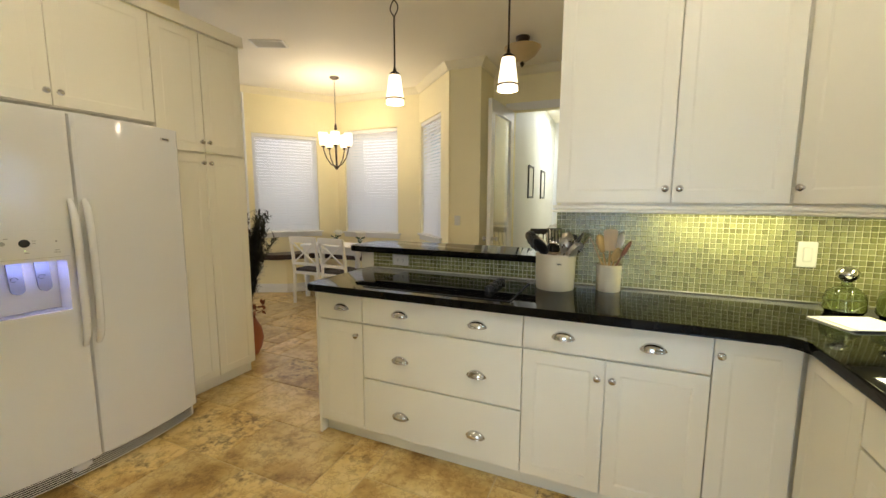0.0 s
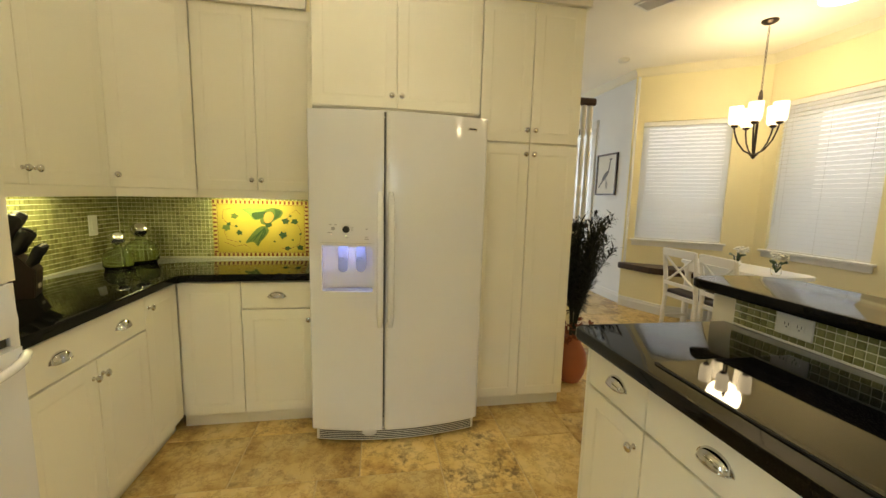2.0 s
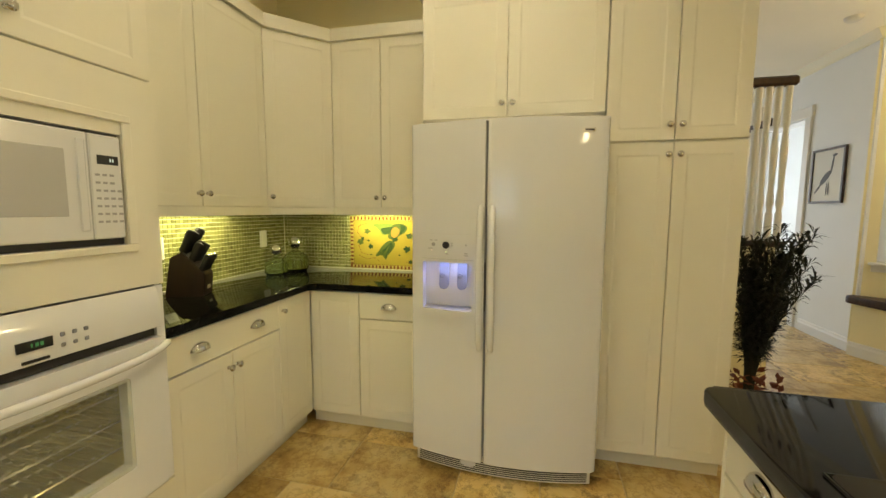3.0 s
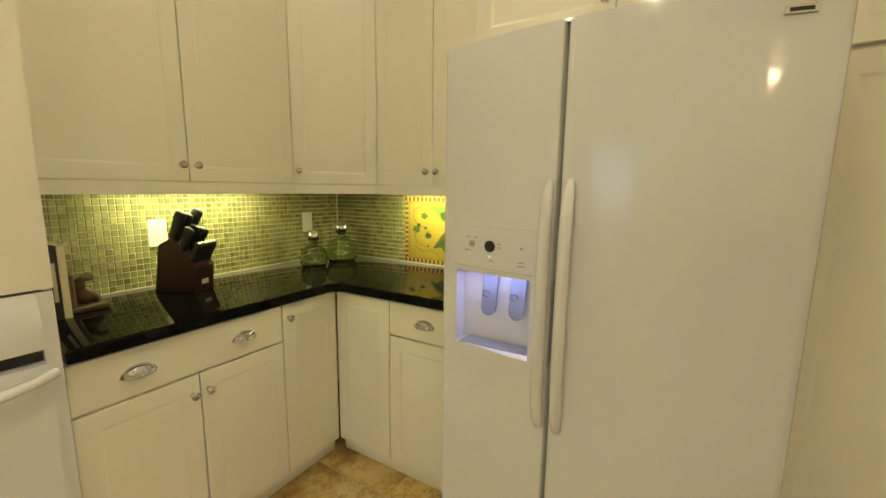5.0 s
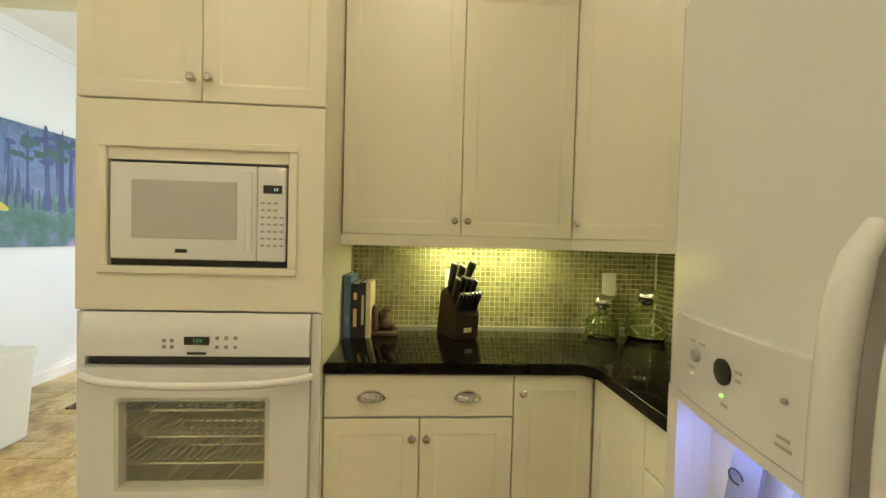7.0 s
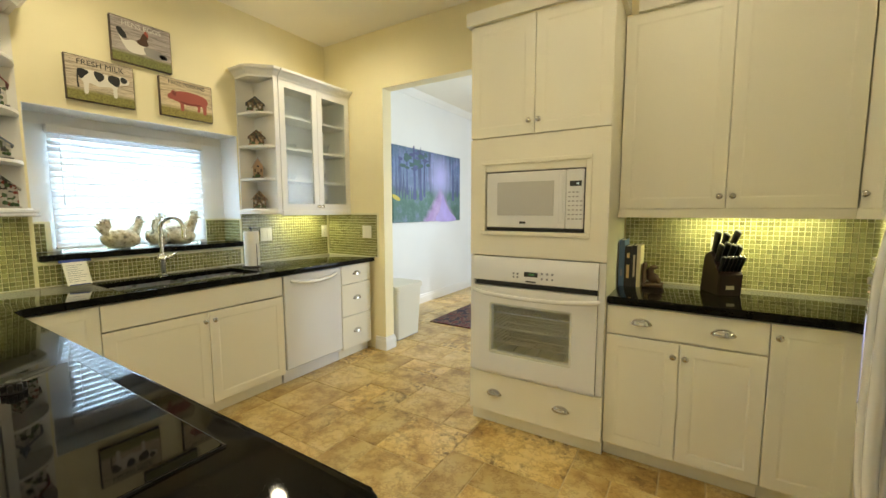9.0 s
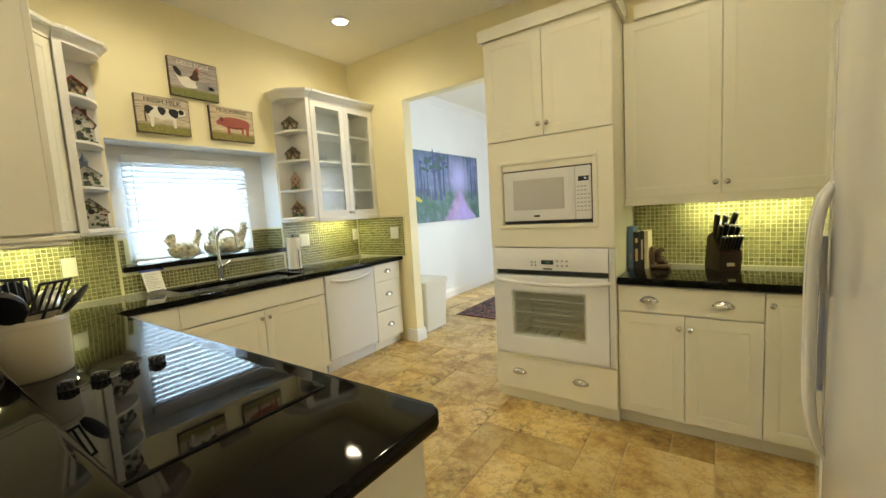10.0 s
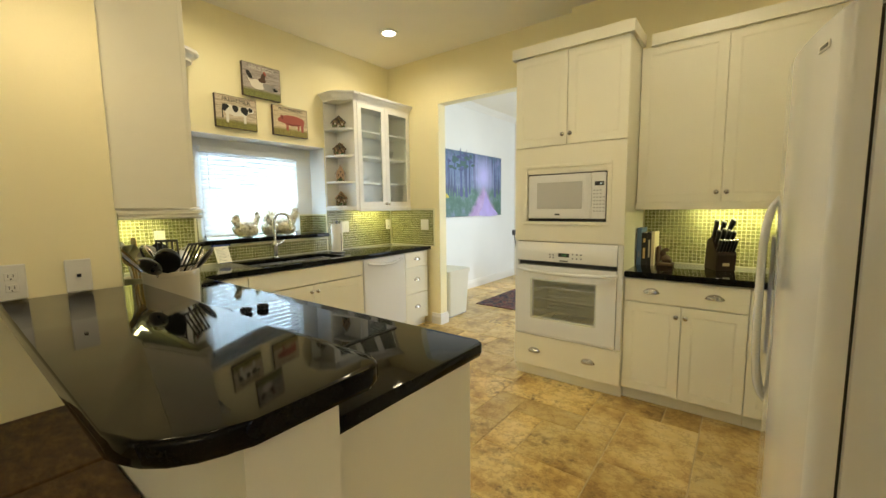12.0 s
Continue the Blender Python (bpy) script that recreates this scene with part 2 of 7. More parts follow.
def tube(bm, pts, radius, n=8, caps=True):
    """A round bar along pts; radius is a number or one a point."""
    pts = [Vector(p) for p in pts]
    rad = radius if isinstance(radius, (list, tuple)) else [radius] * len(pts)
    rings, up = [], None
    for i, p in enumerate(pts):
        d = (pts[min(i + 1, len(pts) - 1)] - pts[max(i - 1, 0)]).normalized()
        if up is None:
            up = Vector((0, 0, 1)) if abs(d.z) < 0.9 else Vector((1, 0, 0))
        s = d.cross(up).normalized()
        up = s.cross(d).normalized()
        rings.append([bm.verts.new(p + rad[i] * (math.cos(2 * math.pi * k / n) * s + math.sin(2 * math.pi * k / n) * up)) for k in range(n)])
    for a, b in zip(rings, rings[1:]):
        for k in range(n):
            bm.faces.new((a[k], a[(k + 1) % n], b[(k + 1) % n], b[k]))
    if caps:
        bm.faces.new(rings[0][::-1])
        bm.faces.new(rings[-1])
    return bm


def sweep(bm, path, profile):
    """A moulding: profile of (out, z) carried along the plan path, out to the right of the way, mitred."""
    pts = [Vector(p) for p in path]
    rings = []
    for i, p in enumerate(pts):
        ds = []
        if i > 0:
            ds.append((p - pts[i - 1]).normalized())
        if i < len(pts) - 1:
            ds.append((pts[i + 1] - p).normalized())
        ns = [Vector((d.y, -d.x)) for d in ds]
        n = sum(ns, Vector((0, 0))) / len(ns)
        n = n / n.length_squared
        rings.append([bm.verts.new((p.x + n.x * o, p.y + n.y * o, z)) for o, z in profile])
    k = len(profile)
    for a, b in zip(rings, rings[1:]):
        for j in range(k):
            bm.faces.new((a[j], b[j], b[(j + 1) % k], a[(j + 1) % k]))
    bm.faces.new(rings[0])
    bm.faces.new(rings[-1][::-1])
    bmesh.ops.recalc_face_normals(bm, faces=bm.faces[:])
    return bm


def mesh_of(bm, name, material, smooth=False, angle=40):
    bmesh.ops.recalc_face_normals(bm, faces=bm.faces[:])
    me = bpy.data.meshes.new(name)
    bm.to_mesh(me)
    bm.free()
    me.materials.append(material)
    if smooth:
        me.shade_smooth()
        me.set_sharp_from_angle(angle=radians(angle))
    return me


def part(name, bm, material, parent=None, label="", smooth=False, m=None):
    ob = new(name, mesh_of(bm, name, material, smooth))
    if parent:
        ob.parent = parent
    if m is not None:
        ob.matrix_basis = m
    if label:
        ob["label"] = label
    return ob


def share(name, me, parent, m):
    ob = new(name, me)
    ob.parent = parent
    ob.matrix_basis = m
    return ob


def thing(name, label, category, m=None, group="", kind=""):
    ob = new(name)
    ob.empty_display_size = 0.1
    if m is not None:
        ob.matrix_basis = m
    return tagged(ob, label, category, group, kind)


def structure(name, bm, material, label, category="", smooth=False):
    return tagged(part(name, bm, material, None, smooth=smooth), label, category or name.split("_")[0], kind="structure")

# ---- setting ----
H = 3.01            # ceiling
XW, XE = -2.11, 2.363  # west and east kitchen walls
YS, YD = 0.11, 0.03    # south wall behind the cabinets, south wall with the doorway
YN = 3.12              # north tiled wall


def wall(name, bs, material=WALL, label="yellow painted plaster wall"):
    return structure(name, boxes(*bs), material, label, "wall")


structure("floor", boxes((-7.5, -4.6, -0.12, 3.2, 9.9, -0.0036)), FGROUT, "floor bed with sandy grout between travertine tiles", "floor")
structure("ceiling", boxes((-7.5, -4.6, H, 3.2, 9.9, H + 0.12)), CEIL, "cream painted flat ceiling", "ceiling")
wall("wall_west", [(XW - 0.14, -0.1, 0, XW, 2.985, H)])
wall("wall_south", [(XW - 0.14, YS - 0.14, 0, 0.10, YS, H)])
# south wall with the doorway
wall("wall_south_door", [(0.10, YD - 0.12, 0, 0.52, YD, H), (0.52, YD - 0.12, 2.49, 1.60, YD, H), (1.60, YD - 0.12, 0, XE, YD, H)])
# east wall round the window niche
NY0, NY1, NZ0, NZ1, NX = 0.99, 2.246, 1.10, 1.985, 2.64
wall("wall_east", [(XE, YD - 0.12, 0, XE + 0.35, NY0, H), (XE, NY1, 0, XE + 0.35, YN + 0.2, H), (XE, NY0, 0, XE + 0.35, NY1, NZ0), (XE, NY0, NZ1, XE + 0.35, NY1, H)])
# north stub wall and the wall that runs on from it
wall("wall_north", [(0.80, YN, 0, XE, YN + 0.16, H), (0.80, YN + 0.16, 0, 0.98, 9.6, H)])
wall("wall_bar", [(-0.55, YN + 0.004, 0, 0.798, YN + 0.185, 1.025)], CAB, "cream painted knee wall under the raised bar")
# hall behind the south doorway
wall("wall_hall_east", [(2.45, -4.5, 0, 2.6, YD - 0.12, H)], WHITEWALL, "white painted hall wall")
# Window openings in the hall's south and west walls are assumed, for lamps.
wall("wall_hall_south", [(-2.2, -3.65, 0, 0.4, -3.45, H), (1.9, -3.65, 0, 2.6, -3.45, H), (0.4, -3.65, 0, 1.9, -3.45, 0.5), (0.4, -3.65, 2.4, 1.9, -3.45, H)], WHITEWALL, "white painted hall end wall")
wall("wall_hall_west", [(-2.2, -3.45, 0, -2.05, -2.9, H), (-2.2, -1.0, 0, -2.05, YS - 0.14, H), (-2.2, -2.9, 0, -2.05, -1.0, 0.5), (-2.2, -2.9, 2.3, -2.05, -1.0, H)], WHITEWALL, "white painted hall wall")

# breakfast bay: window walls, wall with the bird picture, pier beside the hall door
BAY = [(-3.92, 5.04), (-3.10, 6.13), (-1.60, 6.13), (-0.80, 5.33)]
BAYW = [((0.11, 1.05), 0.88, 2.37), ((0.15, 1.13), 0.86, 2.48), ((0.08, 0.88), 0.88, 2.50)]  # window span along the wall, sill, head


def along(p, q, s, out=0.0):
    a, b = Vector(p), Vector(q)
    d = (b - a).normalized()
    n = Vector((-d.y, d.x))
    return a + d * s + n * out


def wall_with_window(name, p, q, span, z0, z1, thick=0.16):
    """An upright wall in plan from p to q, thick to its left, with one opening."""
    bm = bmesh.new()
    L = (Vector(q) - Vector(p)).length
    for s0, s1, a, b in ((-0.02, span[0], 0, H), (span[1], L + 0.02, 0, H), (span[0], span[1], 0, z0), (span[0], span[1], z1, H)):
        pts = [along(p, q, s0), along(p, q, s1), along(p, q, s1, thick), along(p, q, s0, thick)]
        prism(bm, [tuple(v) for v in pts], a, b)
    return structure(name, bm, WALL, "yellow painted bay wall with a window opening", "wall")


for i in range(3):
    wall_with_window("wall_bay_%d" % (i + 1), BAY[i], BAY[i + 1], *BAYW[i])
wall("wall_picture", [(-7.4, 5.04, 0, -5.75, 5.2, H), (-5.75, 5.04, 2.42, -4.88, 5.2, H), (-4.88, 5.04, 0, -3.90, 5.2, H)], WHITEWALL, "white painted wall")
wall("wall_pier", [(-0.80, 5.33, 0, -0.39, 5.85, H)])
wall("wall_hall_door", [(-0.80, 5.85, 0, -0.13, 5.99, H), (-0.13, 5.85, 2.504, 0.80, 5.99, H)])
wall("wall_hall_north", [(-0.28, 5.99, 0, -0.13, 9.6, H), (-0.28, 9.6, 0, 0.98, 9.75, H)], WHITEWALL, "pale green-white hall wall")
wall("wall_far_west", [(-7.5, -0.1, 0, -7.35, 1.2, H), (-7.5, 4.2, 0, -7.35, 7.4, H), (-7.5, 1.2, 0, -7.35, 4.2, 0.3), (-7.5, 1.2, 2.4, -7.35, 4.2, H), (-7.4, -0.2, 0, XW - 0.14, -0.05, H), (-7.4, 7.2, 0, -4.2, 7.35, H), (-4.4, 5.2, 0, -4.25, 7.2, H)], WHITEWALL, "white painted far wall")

# crown mouldings at the ceiling and baseboards
CROWNM = painted("pale_yellow_moulding_paint", (0.85, 0.79, 0.58), 0.5, 0.02)
CROWN = [(0, H - 0.09), (0.012, H - 0.09), (0.018, H - 0.07), (0.05, H - 0.03), (0.062, H - 0.012), (0.07, H), (0, H)]
BASE = [(0, 0), (0.018, 0), (0.018, 0.09), (0.012, 0.105), (0.010, 0.125), (0, 0.13)]


def moulding(name, path, profile, material=TRIM, label="white painted moulding", cat="trim"):
    bm = bmesh.new()
    sweep(bm, path, profile)
    return structure(name, bm, material, label, cat)


moulding("crown_bay", [(-7.3, 5.04), BAY[0], BAY[1], BAY[2], BAY[3], (-0.39, 5.33), (-0.39, 5.85), (0.80, 5.85), (0.80, YN)], CROWN, CROWNM, "cream painted crown moulding")
moulding("crown_hall", [(2.45, YD - 0.12), (2.45, -3.45), (-2.0, -3.45)], CROWN)
moulding("baseboard_hall", [(2.45, YD - 0.12), (2.45, -3.45), (-2.0, -3.45)], BASE)
moulding("baseboard_picture", [(-4.70, 5.04), (-3.92, 5.04)], BASE)
moulding("baseboard_jamb", [(1.722, YD), (1.60, YD), (1.60, YD - 0.12), (2.45, YD - 0.12)], [(o, z) for o, z in BASE])
moulding("baseboard_pier", [(-0.80, 5.33), (-0.39, 5.33), (-0.39, 5.85), (-0.13, 5.85)], BASE)
moulding("baseboard_bar", [(0.80, YN + 1.6), (0.80, YN + 0.98)], BASE)

# ---- shared hardware meshes ----


def knob_mesh():
    bm = bmesh.new()
    lathe(bm, [(0.009, 0.0), (0.0085, 0.003), (0.0055, 0.006), (0.005, 0.013), (0.009, 0.016), (0.0145, 0.019), (0.0155, 0.023), (0.013, 0.027), (0.007, 0.0295), (0, 0.030)], 16, axis="y")
    return mesh_of(bm, "knob", NICKEL, True)


def pull_mesh():
    bm = bmesh.new()
    a, d, h = 0.043, 0.026, 0.034
    n, k = 20, 8
    grid = []
    for i in range(n + 1):
        th = math.pi * i / n
        row = []
        for j in range(k + 1):
            ph = 0.5 * math.pi * j / k
            row.append(bm.verts.new((a * math.cos(th), -d * math.sin(th) ** 0.7 * math.cos(ph), -0.012 + h * math.sin(th) ** 0.7 * math.sin(ph))))
        grid.append(row)
    for i in range(n):
        for j in range(k):
            bm.faces.new((grid[i][j], grid[i + 1][j], grid[i + 1][j + 1], grid[i][j + 1]))
    # flat flange behind the cup and the lip along its mouth
    pts = [(0.051 * math.cos(math.pi * i / 16), 0.030 * math.sin(math.pi * i / 16) - 0.012) for i in range(17)]
    lo = [bm.verts.new((x, 0, z)) for x, z in pts]
    hi = [bm.verts.new((x, -0.003, z)) for x, z in pts]
    bm.faces.new(lo)
    bm.faces.new(hi)
    for i in range(16):
        bm.faces.new((lo[i], lo[i + 1], hi[i + 1], hi[i]))
    tube(bm, [(a * math.cos(math.pi * i / 16), -d * math.sin(math.pi * i / 16) ** 0.7, -0.012) for i in range(17)], 0.0022, 6)
    bmesh.ops.remove_doubles(bm, verts=bm.verts[:], dist=1e-6)
    return mesh_of(bm, "cup_pull", NICKEL, True, 60)


KNOB, PULL = knob_mesh(), pull_mesh()


def shaker(x0, x1, z0, z1, t=0.02, rail=0.055, rec=0.0026):
    """A framed door leaf with a recessed flat panel, front at y = -t."""
    g = 0.0022
    x0, x1, z0, z1 = x0 + g, x1 - g, z0 + g, z1 - g
    bm = bmesh.new()

    def ring(i, y):
        return [bm.verts.new(p) for p in ((x0 + i, y, z0 + i), (x1 - i, y, z0 + i), (x1 - i, y, z1 - i), (x0 + i, y, z1 - i))]

    rs = [ring(0, 0), ring(0, -t + 0.002), ring(0.002, -t), ring(rail, -t), ring(rail + 0.009, -t + rec)]
    for a, b in zip(rs, rs[1:]):
        for i in range(4):
            bm.faces.new((a[i], a[(i + 1) % 4], b[(i + 1) % 4], b[i]))
    bm.faces.new(rs[-1])
    bm.faces.new(rs[0][::-1])
    return bm


def slab(x0, x1, z0, z1, t=0.02):
    g = 0.0022
    return box(bmesh.new(), x0 + g, -t, z0 + g, x1 - g, 0, z1 - g, bevel=0.002)


def cabinet(name, label, m, w, z0, z1, depth, fronts, toe=0.0, group="", category="cabinet", inset=0.0):
    """A cabinet unit, front at local y = 0, from x = 0 to w. fronts: (kind, x0, x1, z0, z1, knobs, pulls)."""
    th = thing(name, label, category, m, group)
    bs = [(0.0008, 0.001, z0 + (0.002 if toe else 0), w - 0.0008, depth - 0.004, z1)]
    if toe:
        bs.append((0.0008, 0.035, 0.0, w - 0.0008, depth - 0.03, toe))
    part("body", boxes(*bs), CAB, th)
    for kind, a, b, c, d, knobs, pulls in fronts:
        dr = part("door" if kind == "door" else "drawer", (shaker if kind == "door" else slab)(a, b, c, d), CAB, th)
        for kx, kz in knobs:
            share("knob", KNOB, dr, pose(kx, -0.02, kz))
        for kx, kz in pulls:
            share("cup_pull", PULL, dr, pose(kx, -0.02, kz))
    return th


D = lambda a, b, c, d, k=(), p=(): ("door", a, b, c, d, k, p)
R = lambda a, b, c, d, k=(), p=(): ("drawer", a, b, c, d, k, p)
TZ, CT = 0.088, 0.873
KB = "base cabinets"

# peninsula, facing south
pm = lambda x: pose(x, 2.547, 0)
cabinet("base_cabinet", "cream base cabinet, one drawer above a narrow door, on the peninsula", pm(-0.44), 0.303, TZ, CT, 0.565,
        [R(0, 0.303, 0.712, 0.868, (), [(0.165, 0.79)]), D(0, 0.303, 0.09, 0.708, [(0.268, 0.640)])], TZ, KB)
cabinet("drawer_cabinet", "cream base cabinet with three wide drawers under the cooktop", pm(-0.137), 0.882, TZ, CT, 0.565,
        [R(0, 0.882, 0.712, 0.868, (), [(0.235, 0.79), (0.66, 0.79)]), R(0, 0.882, 0.402, 0.708, (), [(0.235, 0.54), (0.66, 0.54)]),
         R(0, 0.882, 0.09, 0.398, (), [(0.235, 0.225), (0.66, 0.225)])], TZ, KB)
cabinet("base_cabinet", "cream base cabinet with a wide drawer above two doors", pm(0.745), 0.735, TZ, CT, 0.565,
        [R(0, 0.735, 0.712, 0.868, (), [(0.178, 0.79), (0.53, 0.79)]), D(0, 0.355, 0.09, 0.708, [(0.324, 0.628)]), D(0.355, 0.735, 0.09, 0.708, [(0.384, 0.628)])], TZ, KB)
cabinet("corner_cabinet", "cream corner base cabinet with one tall door and a knob", pm(1.48), 0.29, TZ, CT, 0.565, [D(0, 0.27, 0.09, 0.868, [(0.022, 0.80)])], TZ, KB)

# east run, facing west
em = lambda y: pose(1.773, y, 0, 0, 0, -90)
cabinet("corner_cabinet", "cream corner base cabinet, plain tall door, beside the sink", em(2.527), 0.369, TZ, CT, 0.585, [D(0.02, 0.369, 0.09, 0.868)], TZ, KB)
cabinet("sink_cabinet", "cream sink cabinet with a false front above two doors", em(2.158), 1.108, TZ, CT - 0.2, 0.585,
        [R(0, 1.108, 0.718, 0.868), D(0, 0.554, 0.09, 0.714, [(0.524, 0.655)]), D(0.554, 1.108, 0.09, 0.714, [(0.584, 0.655)])], TZ, KB)
cabinet("drawer_cabinet", "cream drawer cabinet with three drawers and cup pulls beside the dishwasher", em(0.45), 0.38, TZ, CT, 0.585,
        [R(0, 0.38, 0.70, 0.868, (), [(0.19, 0.79)]), R(0, 0.38, 0.40, 0.696, (), [(0.19, 0.56)]), R(0, 0.38, 0.09, 0.396, (), [(0.19, 0.245)])], TZ, KB)

# south run, facing north
sm = lambda x: pose(x, 0.68, 0, 0, 0, 180)
cabinet("base_cabinet", "cream base cabinet, wide drawer above two doors, beside the oven", sm(-0.517), 0.686, TZ, CT, 0.566,
        [R(0, 0.686, 0.712, 0.868, (), [(0.168, 0.79), (0.515, 0.79)]), D(0, 0.343, 0.09, 0.708, [(0.316, 0.640)]), D(0.343, 0.686, 0.09, 0.708, [(0.369, 0.640)])], TZ, KB)
cabinet("corner_cabinet", "cream corner base cabinet with one tall door and a knob", sm(-1.203), 0.32, TZ, CT, 0.566, [D(0, 0.302, 0.09, 0.868, [(0.03, 0.806)])], TZ, KB)
# west run, facing east
wm = lambda y: pose(-1.527, y, 0, 0, 0, 90)
cabinet("corner_cabinet", "cream corner base cabinet with a plain tall door", wm(0.682), 0.344, TZ, CT, 0.58, [D(0.02, 0.344, 0.09, 0.868)], TZ, KB)
cabinet("base_cabinet", "cream base cabinet with a drawer above one door beside the refrigerator", wm(1.026), 0.392, TZ, CT, 0.58,
        [R(0, 0.392, 0.712, 0.868, (), [(0.19, 0.79)]), D(0, 0.392, 0.09, 0.708, [(0.362, 0.645)])], TZ, KB)

# cabinets above and beside the refrigerator
KT = "tall cabinets"
cabinet("bridge_cabinet", "cream cabinet with two doors above the refrigerator", wm(1.424), 0.941, 1.845, 2.49, 0.58,
        [D(0, 0.458, 1.847, 2.488, [(0.43, 1.915)]), D(0.458, 0.941, 1.847, 2.488, [(0.486, 1.915)])], 0, KT)
tp = thing("fridge_panel", "cream side panel of the refrigerator recess", "panel")
part("panel", boxes((-2.105, 1.421, 0, -1.515, 1.4235, 2.49)), CAB, tp)
cabinet("pantry_cabinet", "tall cream pantry cabinet with four doors", wm(2.367), 0.625, TZ, 2.49, 0.58,
        [D(0, 0.312, 0.09, 1.692, [(0.286, 1.632)]), D(0.312, 0.625, 0.09, 1.692, [(0.338, 1.632)]), D(0, 0.312, 1.70, 2.488, [(0.286, 1.772)]), D(0.312, 0.625, 1.70, 2.488, [(0.338, 1.772)])], TZ, KT)

# wall cabinets
KU, UZ0, UZ1 = "wall cabinets", 1.372, 2.44
um = lambda x: pose(x, 0.406, 0, 0, 0, 180)
cabinet("wall_cabinet", "cream wall cabinet with two doors above the knife block", um(-0.517), 0.994, UZ0, UZ1, 0.296,
        [D(0, 0.503, UZ0, UZ1, [(0.475, 1.438)]), D(0.503, 0.994, UZ0, UZ1, [(0.531, 1.438)])], 0, KU)
uw = lambda y: pose(-1.831, y, 0, 0, 0, 90)
cabinet("wall_cabinet", "cream wall cabinet with two doors beside the refrigerator", uw(0.71), 0.711, UZ0, UZ1, 0.279,
        [D(0, 0.343, UZ0, UZ1, [(0.315, 1.438)]), D(0.343, 0.711, UZ0, UZ1, [(0.371, 1.438)])], 0, KU)


def corner_wall_cabinet(label, m, w, body, knob_x):
    """A wall cabinet across a corner; body is its plan in world metres."""
    th = thing("corner_wall_cabinet", label, "cabinet", m, KU)
    bm = bmesh.new()
    inv = m.inverted()
    prism(bm, [tuple((inv @ Vector((x, y, 0)))[:2]) for x, y in body], UZ0, UZ1)
    part("body", bm, CAB, th)
    d = part("door", shaker(0, w, UZ0, UZ1), CAB, th)
    share("knob", KNOB, d, pose(knob_x, -0.02, 1.438))


p0, p1 = Vector((-1.513, 0.42)), Vector((-1.817, 0.708))
wv = (p1 - p0).length
ang = math.degrees(math.atan2((p1 - p0).y, (p1 - p0).x))
nrm = Vector((0.688, 0.726))
o = p0 - nrm * 0.02
corner_wall_cabinet("cream diagonal corner wall cabinet with one door", pose(o.x, o.y, 0, 0, 0, ang), wv,
                    [(-1.513, 0.112), (-1.513, 0.392), (-1.835, 0.697), (-2.108, 0.697), (-2.108, 0.112)], 0.03)
# north wall cabinets
cabinet("wall_cabinet", "cream wall cabinet with two doors above the utensil crocks", pose(0.83, 2.835, 0), 0.925, UZ0, UZ1, 0.281,
        [D(0, 0.50, UZ0, UZ1, [(0.472, 1.438)]), D(0.50, 0.925, UZ0, UZ1, [(0.528, 1.438)])], 0, KU)
q0, q1 = Vector((1.762, 2.815)), Vector((2.055, 2.505))
wq = (q1 - q0).length
angq = math.degrees(math.atan2((q1 - q0).y, (q1 - q0).x))
nq = Vector((-(q1 - q0).y, (q1 - q0).x)).normalized()
oq = q0 + nq * 0.02
corner_wall_cabinet("cream diagonal corner wall cabinet with one door beside the open shelves", pose(oq.x, oq.y, 0, 0, 0, angq), wq,
                    [(1.762, 2.845), (2.073, 2.525), (2.36, 2.525), (2.36, YN - 0.004), (1.762, YN - 0.004)], 0.03)

# crown and light rail of the cabinets
UCROWN = [(-0.02, 0), (0.004, 0), (0.006, 0.015), (0.03, 0.045), (0.05, 0.058), (0.055, 0.075), (-0.02, 0.075)]
RAILP = [(0.008, -0.046), (0.014, -0.041), (0.014, -0.034), (0.003, -0.031), (0.003, -0.027), (0.012, -0.024), (0.012, -0.012), (0.006, -0.0105), (-0.022, -0.009), (-0.022, -0.001), (-0.026, -0.001), (-0.026, -0.046)]


def up(profile, z):
    return [(a, b + z) for a, b in profile]


def cab_trim(name, path, profile, label, cat):
    bm = bmesh.new()
    sweep(bm, path, profile)
    tagged(part(name, bm, CAB), label, cat)


cab_trim("cabinet_crown", [(-2.105, 2.994), (-1.505, 2.994), (-1.505, 1.42), (-1.79, 1.42)], up(UCROWN, 2.49), "cream crown moulding on the tall cabinets", "moulding")
cab_trim("cabinet_crown", [(-1.811, 1.355), (-1.811, 0.708), (-1.511, 0.426), (-0.58, 0.426)], up(UCROWN, 2.44), "cream crown moulding on the wall cabinets", "moulding")
cab_trim("cabinet_crown", [(-0.517, 0.40), (-0.517, 0.735), (0.298, 0.735), (0.298, YD + 0.002)], up(UCROWN, 2.455), "cream crown moulding on the oven cabinet", "moulding")
cab_trim("light_rail", [(-1.811, 1.418), (-1.811, 0.708), (-1.511, 0.426), (-0.519, 0.426)], up(RAILP, UZ0), "cream light rail under the wall cabinets", "moulding")
cab_trim("light_rail", [(0.83, YN - 0.006), (0.83, 2.815), (1.762, 2.815), (2.055, 2.505)], up(RAILP, UZ0), "cream light rail under the wall cabinets", "moulding")
cab_trim("cabinet_crown", [(0.83, YN - 0.006), (0.83, 2.815), (1.762, 2.815), (2.055, 2.505)], up(UCROWN, UZ1), "cream crown moulding on the wall cabinets", "moulding")

# ---- worktops ----
ET = 0.915


def worktop(name, pts, z0, z1, label):
    bm = bmesh.new()
    prism(bm, outline(pts), z0, z1, 0.008, 3)
